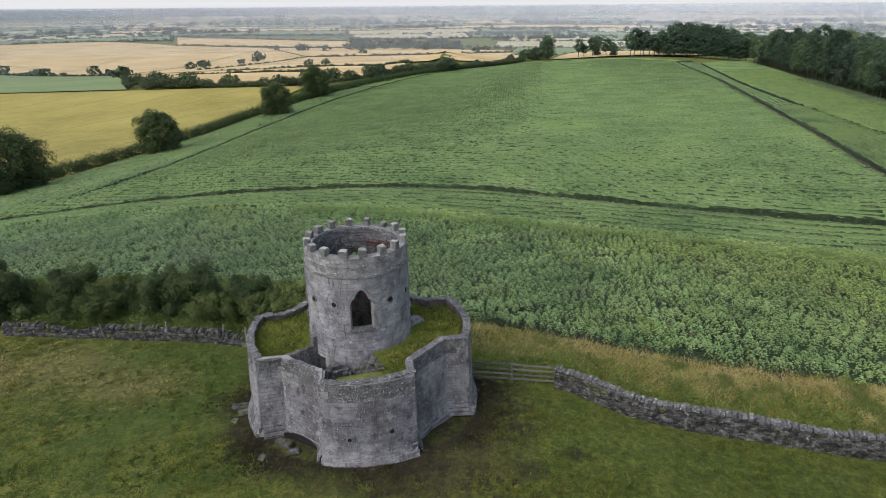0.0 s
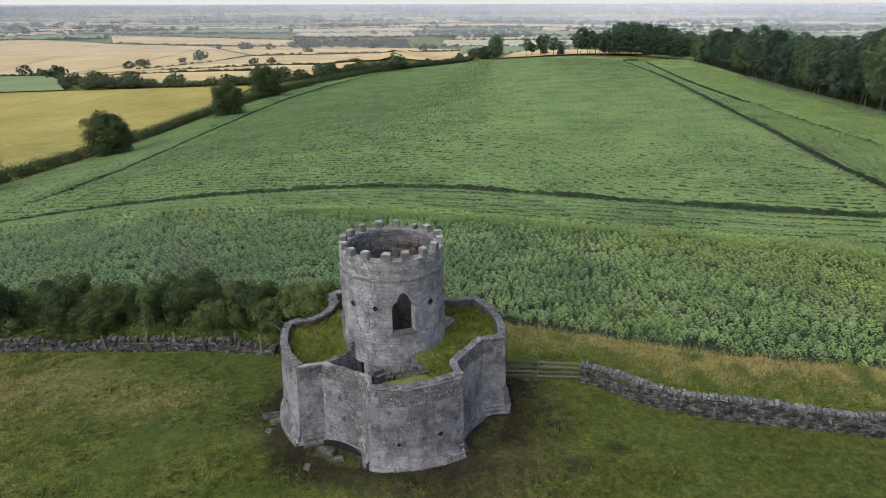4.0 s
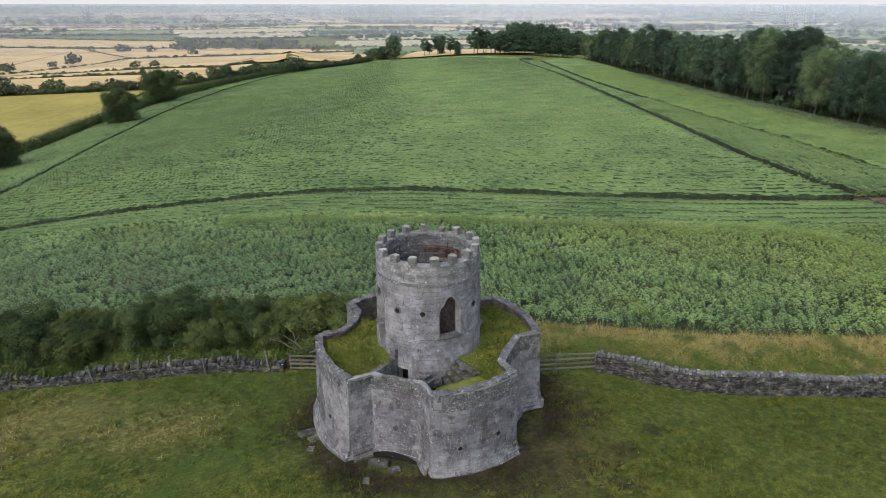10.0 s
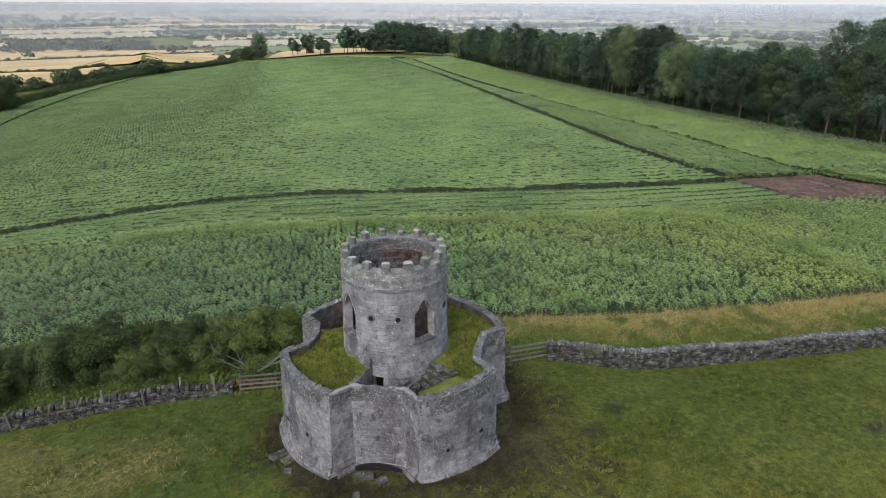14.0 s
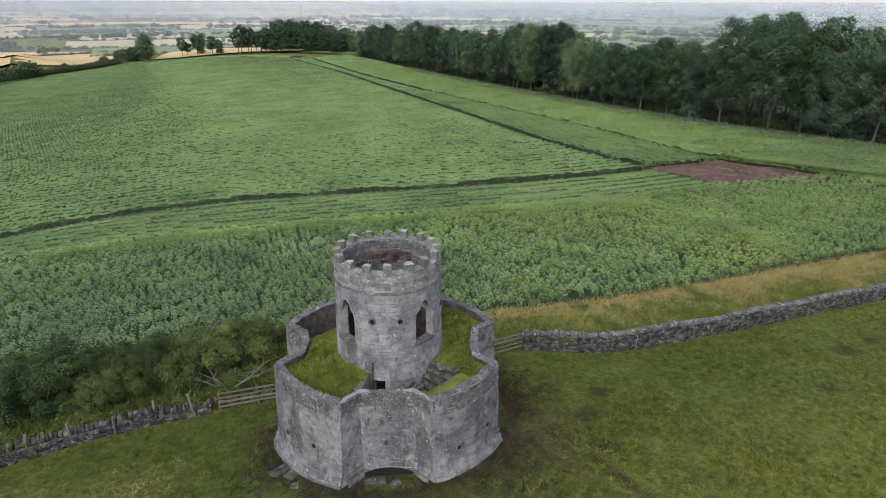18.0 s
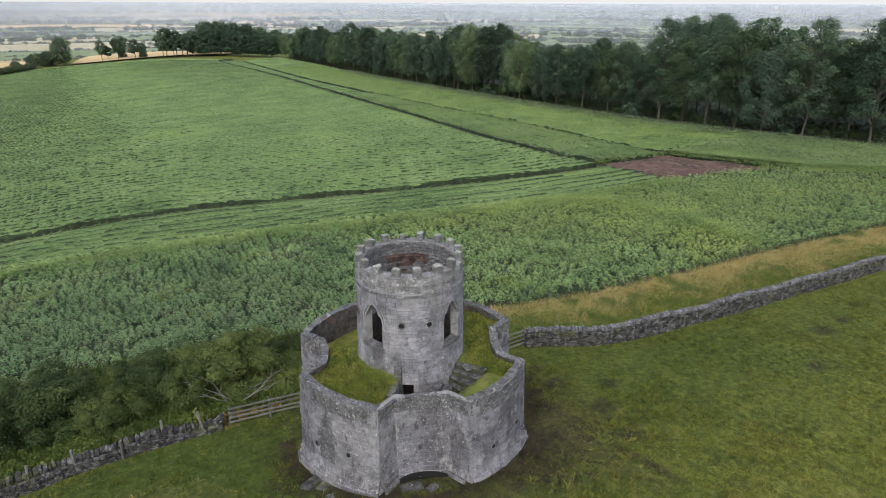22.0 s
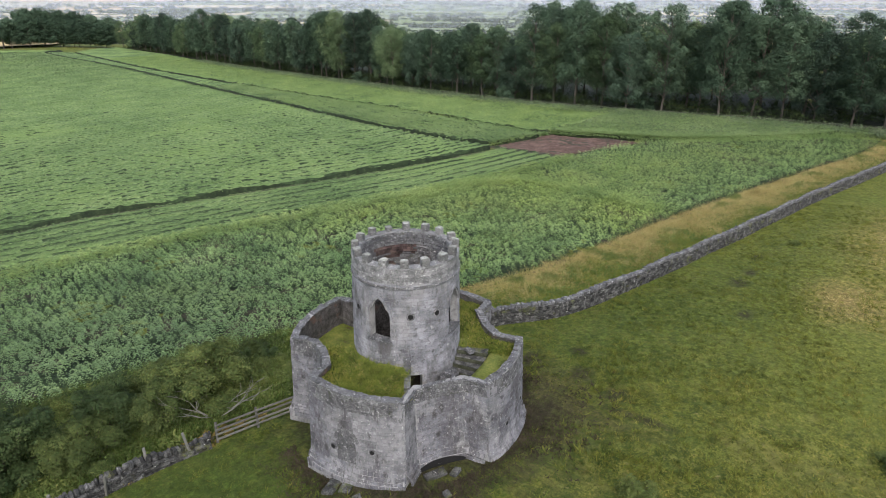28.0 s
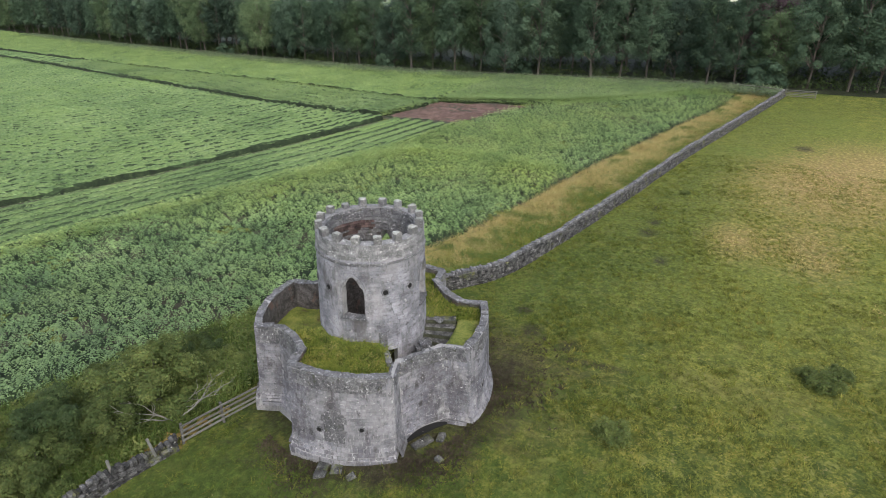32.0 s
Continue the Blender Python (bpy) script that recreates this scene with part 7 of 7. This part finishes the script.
for a, b, s, g, k in (((-163, 307), (-120, 300), 3.4, 3.4, 1), ((-116, 302), (-84, 306), 3.4, 3.2, 1), ((-222, 439), (-112, 418), 1.5, 3, 1), ((-250, 609), (-142, 541), 1.8, 4, 1), ((-142, 541), (-44, 436), 1.6, 3, 1),
                      ((-286, 640), (-240, 895), 2.0, 5, 1), ((-239, 896), (82, 980), 2.4, 5, 1), ((-546, 1151), (-176, 1106), 2.6, 6, 1), ((-687, 1467), (-194, 1303), 3.2, 7, .95), ((-112, 418), (-142, 541), 1.2, 4, .8),
                      ((-57, 349), (-42, 356), 3.4, 3, 1), ((-42, 358), (-17, 390), 3.6, 3, 1), ((-17, 390), (33, 460), 2.8, 3, 1), ((-84, 306), (-57, 346), 2.2, 3, .9), ((-166, 300), (-182, 340), 3.6, 5, 1), ((-336, 580), (-560, 664), 2.6, 5, .9),
                      ((-140, 910), (80, 985), 1.8, 5, .8), ((-180, 306), (-332, 574), 2.0, 5, .6)):
    hedge(a, b, s, g, k)
for x, y, s in ((-281, 811, 9), (-309, 669, 6), (-304, 693, 7), (-292, 779, 5), (-286, 1035, 9), (-280, 1040, 7), (-330, 1049, 5), (-171, 960, 7), (-179, 672, 5), (-171, 715, 5), (-78, 339, 5), (-67, 334, 4), (-58, 349, 5),
                (-16, 387, 6.5), (55, 487, 7), (43, 495, 6), (-2, 976, 8), (-150, 313, 5.5), (-124, 304, 5), (-158, 309, 4.5), (-170, 322, 5), (-176, 330, 5.5), (-186, 326, 5), (-262, 450, 6), (-272, 462, 5), (-302, 520, 6), (-350, 584, 5), (-372, 592, 7), (-440, 620, 6), (-452, 624, 6), (-500, 640, 7)):
    hedges.append((x, y, s))
for _ in range(70):
    hedges.append((rng.normal(-110, 60), rng.normal(1110, 40), rng.uniform(4, 10)))
# patchwork of the plain
kinds = [M_STRAW, M_PALE, M_PALE, M_GREENF, M_GREENF, M_PALE]
d = 620.0
k = 0
while d < 4300:
    depth = 90 + d * 0.10
    az = -52 + rng.uniform(0, 6)
    while az < 84:
        w = rng.uniform(6, 15)
        g = [(d0 * math.sin(radians(q)), d0 * math.cos(radians(q))) for d0, q in ((d, az + rng.uniform(-.6, .6)), (d + rng.uniform(-20, 20), az + w), (d + depth * rng.uniform(.8, .95), az + w), (d + depth * .9, az))]
        cm = np.array(g).mean(0)
        inside = np.hypot(cm[0] - 60, cm[1] - 150) < 430 or (-760 < cm[0] < 90 and cm[1] < 1500) or (cm[0] < -150 and cm[1] < 700) or (-1150 < cm[0] < 0 and cm[1] < 1300)
        if not inside:
            pick = kinds[int(rng.integers(len(kinds)))] if az < 25 or rng.random() < 0.3 else M_GREENF
            patch("far_field", g, pick, "pale distant field on the plain", 0.3 + 0.0004 * d, 7)
            sz = 2.4 + d * 0.0014
            hedge(g[0], g[1], sz * 0.8, sz * 1.5, 0.9)
            hedge(g[1], g[2], sz * 0.7, sz * 1.6, 0.8)
            if rng.random() < (0.5 if az < 20 else 0.9):
                c0 = np.array(g).mean(0)
                ta = math.atan2(-c0[0], c0[1]) + rng.normal(0, 0.2)
                for _ in range(int(rng.integers(10, 45))):
                    o1, o2 = rng.normal(0, 0.05 * d), rng.normal(0, depth * 0.05)
                    o = (math.cos(ta) * o1 - math.sin(ta) * o2, math.sin(ta) * o1 + math.cos(ta) * o2)
                    hedges.append((c0[0] + o[0], c0[1] + o[1], sz * rng.uniform(1.2, 2.0)))
        az += w
    d += depth * 0.93
cs = np.array(hedges)
n_leaf = np.where(np.hypot(cs[:, 0], cs[:, 1]) < 520, 400, 38)
idx = np.repeat(np.arange(len(cs)), n_leaf)
dv = rng.normal(size=(len(idx), 3)); dv /= np.linalg.norm(dv, axis=1)[:, None]
s = cs[idx, 2][:, None]
pp = np.column_stack([cs[idx, 0], cs[idx, 1], height(cs[idx, 0], cs[idx, 1])]) + np.array((0, 0, 0.8)) * s + dv * s * rng.uniform(0.5, 1.0, (len(idx), 1)) * np.array((1.15, 1.15, 0.72))
nv = dv + rng.normal(size=dv.shape) * 0.5; nv /= np.linalg.norm(nv, axis=1)[:, None]
tv = np.cross(nv, rng.normal(size=dv.shape)); tv /= np.linalg.norm(tv, axis=1)[:, None]
bv = np.cross(nv, tv)
ls = s * np.where(np.hypot(cs[idx, 0], cs[idx, 1]) < 520, 0.125, 0.36)[:, None]
q = np.stack([pp - tv * ls - bv * ls * .5, pp + tv * ls - bv * ls * .4, pp + bv * ls], 1)
stuff("distant_hedges", q.reshape(-1, 3), np.arange(3 * len(idx)).reshape(-1, 3), M_FARLEAF, "hedges, copses and trees of the distant plain", "hedge")
# bright overcast sky low over the horizon
bm = bmesh.new()
cols = [[bm.verts.new((4850 * math.sin(radians(q)), 4850 * math.cos(radians(q)), zz)) for zz in (-120, 60, 400, 900)] for q in range(-180, 181, 6)]
for p_, q_ in zip(cols, cols[1:]):
    for j in range(3):
        bm.faces.new((p_[j], q_[j], q_[j + 1], p_[j + 1]))
M_CLOUD = bpy.data.materials.new("overcast_horizon")
M_CLOUD.use_nodes = True
ct = M_CLOUD.node_tree
ct.nodes.remove(ct.nodes["Principled BSDF"])
ce = ct.nodes.new("ShaderNodeEmission")
ce.inputs["Color"].default_value, ce.inputs["Strength"].default_value = (0.92, 0.93, 0.96, 1), 0.50
ct.links.new(ce.outputs[0], ct.nodes["Material Output"].inputs["Surface"])
tagged(part("backdrop", bm, M_CLOUD, None, "pale overcast sky at the horizon", True), category="sky", kind="structure")
# distance haze over the plain, put into added sheer pale veils, lit by the daylight
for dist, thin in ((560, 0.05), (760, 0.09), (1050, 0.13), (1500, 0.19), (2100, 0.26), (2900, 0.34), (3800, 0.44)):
    M_HAZE = bpy.data.materials.new("haze_veil")
    M_HAZE.use_nodes = True
    mt_ = M_HAZE.node_tree
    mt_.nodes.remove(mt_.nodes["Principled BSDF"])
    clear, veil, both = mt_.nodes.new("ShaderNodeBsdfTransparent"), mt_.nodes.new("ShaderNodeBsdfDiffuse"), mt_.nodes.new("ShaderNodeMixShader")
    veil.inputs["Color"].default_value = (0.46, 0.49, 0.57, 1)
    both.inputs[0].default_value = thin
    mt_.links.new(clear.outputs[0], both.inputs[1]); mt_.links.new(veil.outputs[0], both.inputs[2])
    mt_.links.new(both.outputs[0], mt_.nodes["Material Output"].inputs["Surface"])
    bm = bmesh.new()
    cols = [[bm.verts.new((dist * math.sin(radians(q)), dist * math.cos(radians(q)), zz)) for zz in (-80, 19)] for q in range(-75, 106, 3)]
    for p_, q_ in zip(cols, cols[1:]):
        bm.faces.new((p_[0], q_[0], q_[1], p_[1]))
    tagged(part("backdrop", bm, M_HAZE, None, "sheer pale veil added as haze over the distant plain", True), category="mist", kind="structure")
# the hedge along the bean field
hp = curve_at(LINE_HEDGE[1:], 330)
centres = [(x, y, h1(x, y) + 1.5) for x, y in hp + rng.normal(0, 0.3, hp.shape)]
co, f = leaf_cloud(rng, centres, [2.6 + 0.5 * math.sin(i * 0.9) + 0.3 * math.sin(i * 2.7) for i in range(330)], [300] * 330, 0.20, 0.8)
stuff("field_hedge", co, f, M_HEDGE, "thick green hedge between beans and wheat", "hedge")
# pines and broadleaf trees on the brow
pine = make_tree("brow_pine", 520, 13.0, 3.8, 0.36, 26, 200, 0.26, "dark pine with bare trunk and flat crown on the brow", M_LEAF)
spots = [(84, 484, 1.0), (90, 480, 1.25), (93, 478, 1.1), (97, 462, 1.15), (100, 455, 0.8), (111, 447, 1.4), (114, 449, 1.45), (118, 446, 1.3), (121, 450, 1.35), (124, 447, 1.4), (125, 441, 1.2), (128, 449, 1.5), (130, 442, 1.45), (80, 482, 1.0)]
for i, (x, y, sc) in enumerate(spots):
    ob = pine if i == 0 else copy_thing(pine, Matrix())
    ob.matrix_basis = pose(x, y, h1(x, y), 0, 0, i * 77) @ Matrix.Diagonal((sc, sc, sc * (0.8 + 0.03 * (i * 5 % 11)), 1))
    ob["group"] = "trees on the brow"
dome = make_tree("brow_tree", 521, 17.0, 6.4, 0.16, 60, 190, 0.30, "round dark green tree on the brow of the hill", M_LEAF)
spots = [(134, 446, 1.15), (139, 438, 1.2), (141, 446, 1.25), (146, 434, 1.25), (149, 442, 1.3), (152, 428, 1.25), (157, 436, 1.3), (158, 422, 1.2), (164, 430, 1.3), (165, 416, 1.2), (171, 424, 1.25), (171, 408, 1.2), (178, 414, 1.2), (57, 490, 1.0), (49, 494, 0.8), (37, 480, 0.55), (28, 474, 0.5), (95, 490, .5), (104, 470, .45), (-16, 387, .65), (-24, 384, .6), (-52, 345, .6), (3, 430, .5)]
for i, (x, y, sc) in enumerate(spots):
    ob = dome if i == 0 else copy_thing(dome, Matrix())
    ob.matrix_basis = pose(x, y, h1(x, y) - (2.5 * sc if sc < 0.9 else 0), 0, 0, i * 77) @ Matrix.Diagonal((sc, sc, sc * (0.72 + 0.035 * (i * 5 % 11)), 1))
    ob["group"] = "trees on the brow"


# ---- masonry pieces ----
for k in range(4):
    rl = random.Random(60 + k)
    near = k in (0, 3)
    for courses, parent, limit in ((courses_on_line(lobe_line(k, 33), rl, TOP + 0.02), lobe_walls[k], 300 if near else 40), (courses_on_line(recess_line(k), rl, TOP + 0.0), recess_walls[k], 300 if k == 3 else 60)):
        low = [m for m in courses if m.translation.z < TOP - 0.72]
        lay(low, parent, min(limit, 250), "stone", M_WALL_J, WALL_BLOCKS)
        lay([m for m in courses if m.translation.z >= TOP - 0.72], parent, 50 if limit > 100 else 10, "rubble_stone", M_COPING_J, TOP_BLOCKS)
facing = lambda m: near_angle(math.degrees(math.atan2(m.translation.y, m.translation.x)), -115) ** 2 < 75 ** 2
lay([m for m in stones_tower if m.translation.z < 7.2], tower, 240, "stone", M_STONE_J, keep=facing)
lay([m for m in stones_tower if m.translation.z >= 7.2], tower, 60, "stone", M_MERLON_J, UPPER_BLOCKS, keep=facing)
lay(stones_lining, tower, 160, "lining_stone", M_COPING_J, TOP_BLOCKS, keep=lambda m: m.translation.z > 6.5)
lay(bricks_red, tower, 100, "brick", M_BRICK, BRICKS)
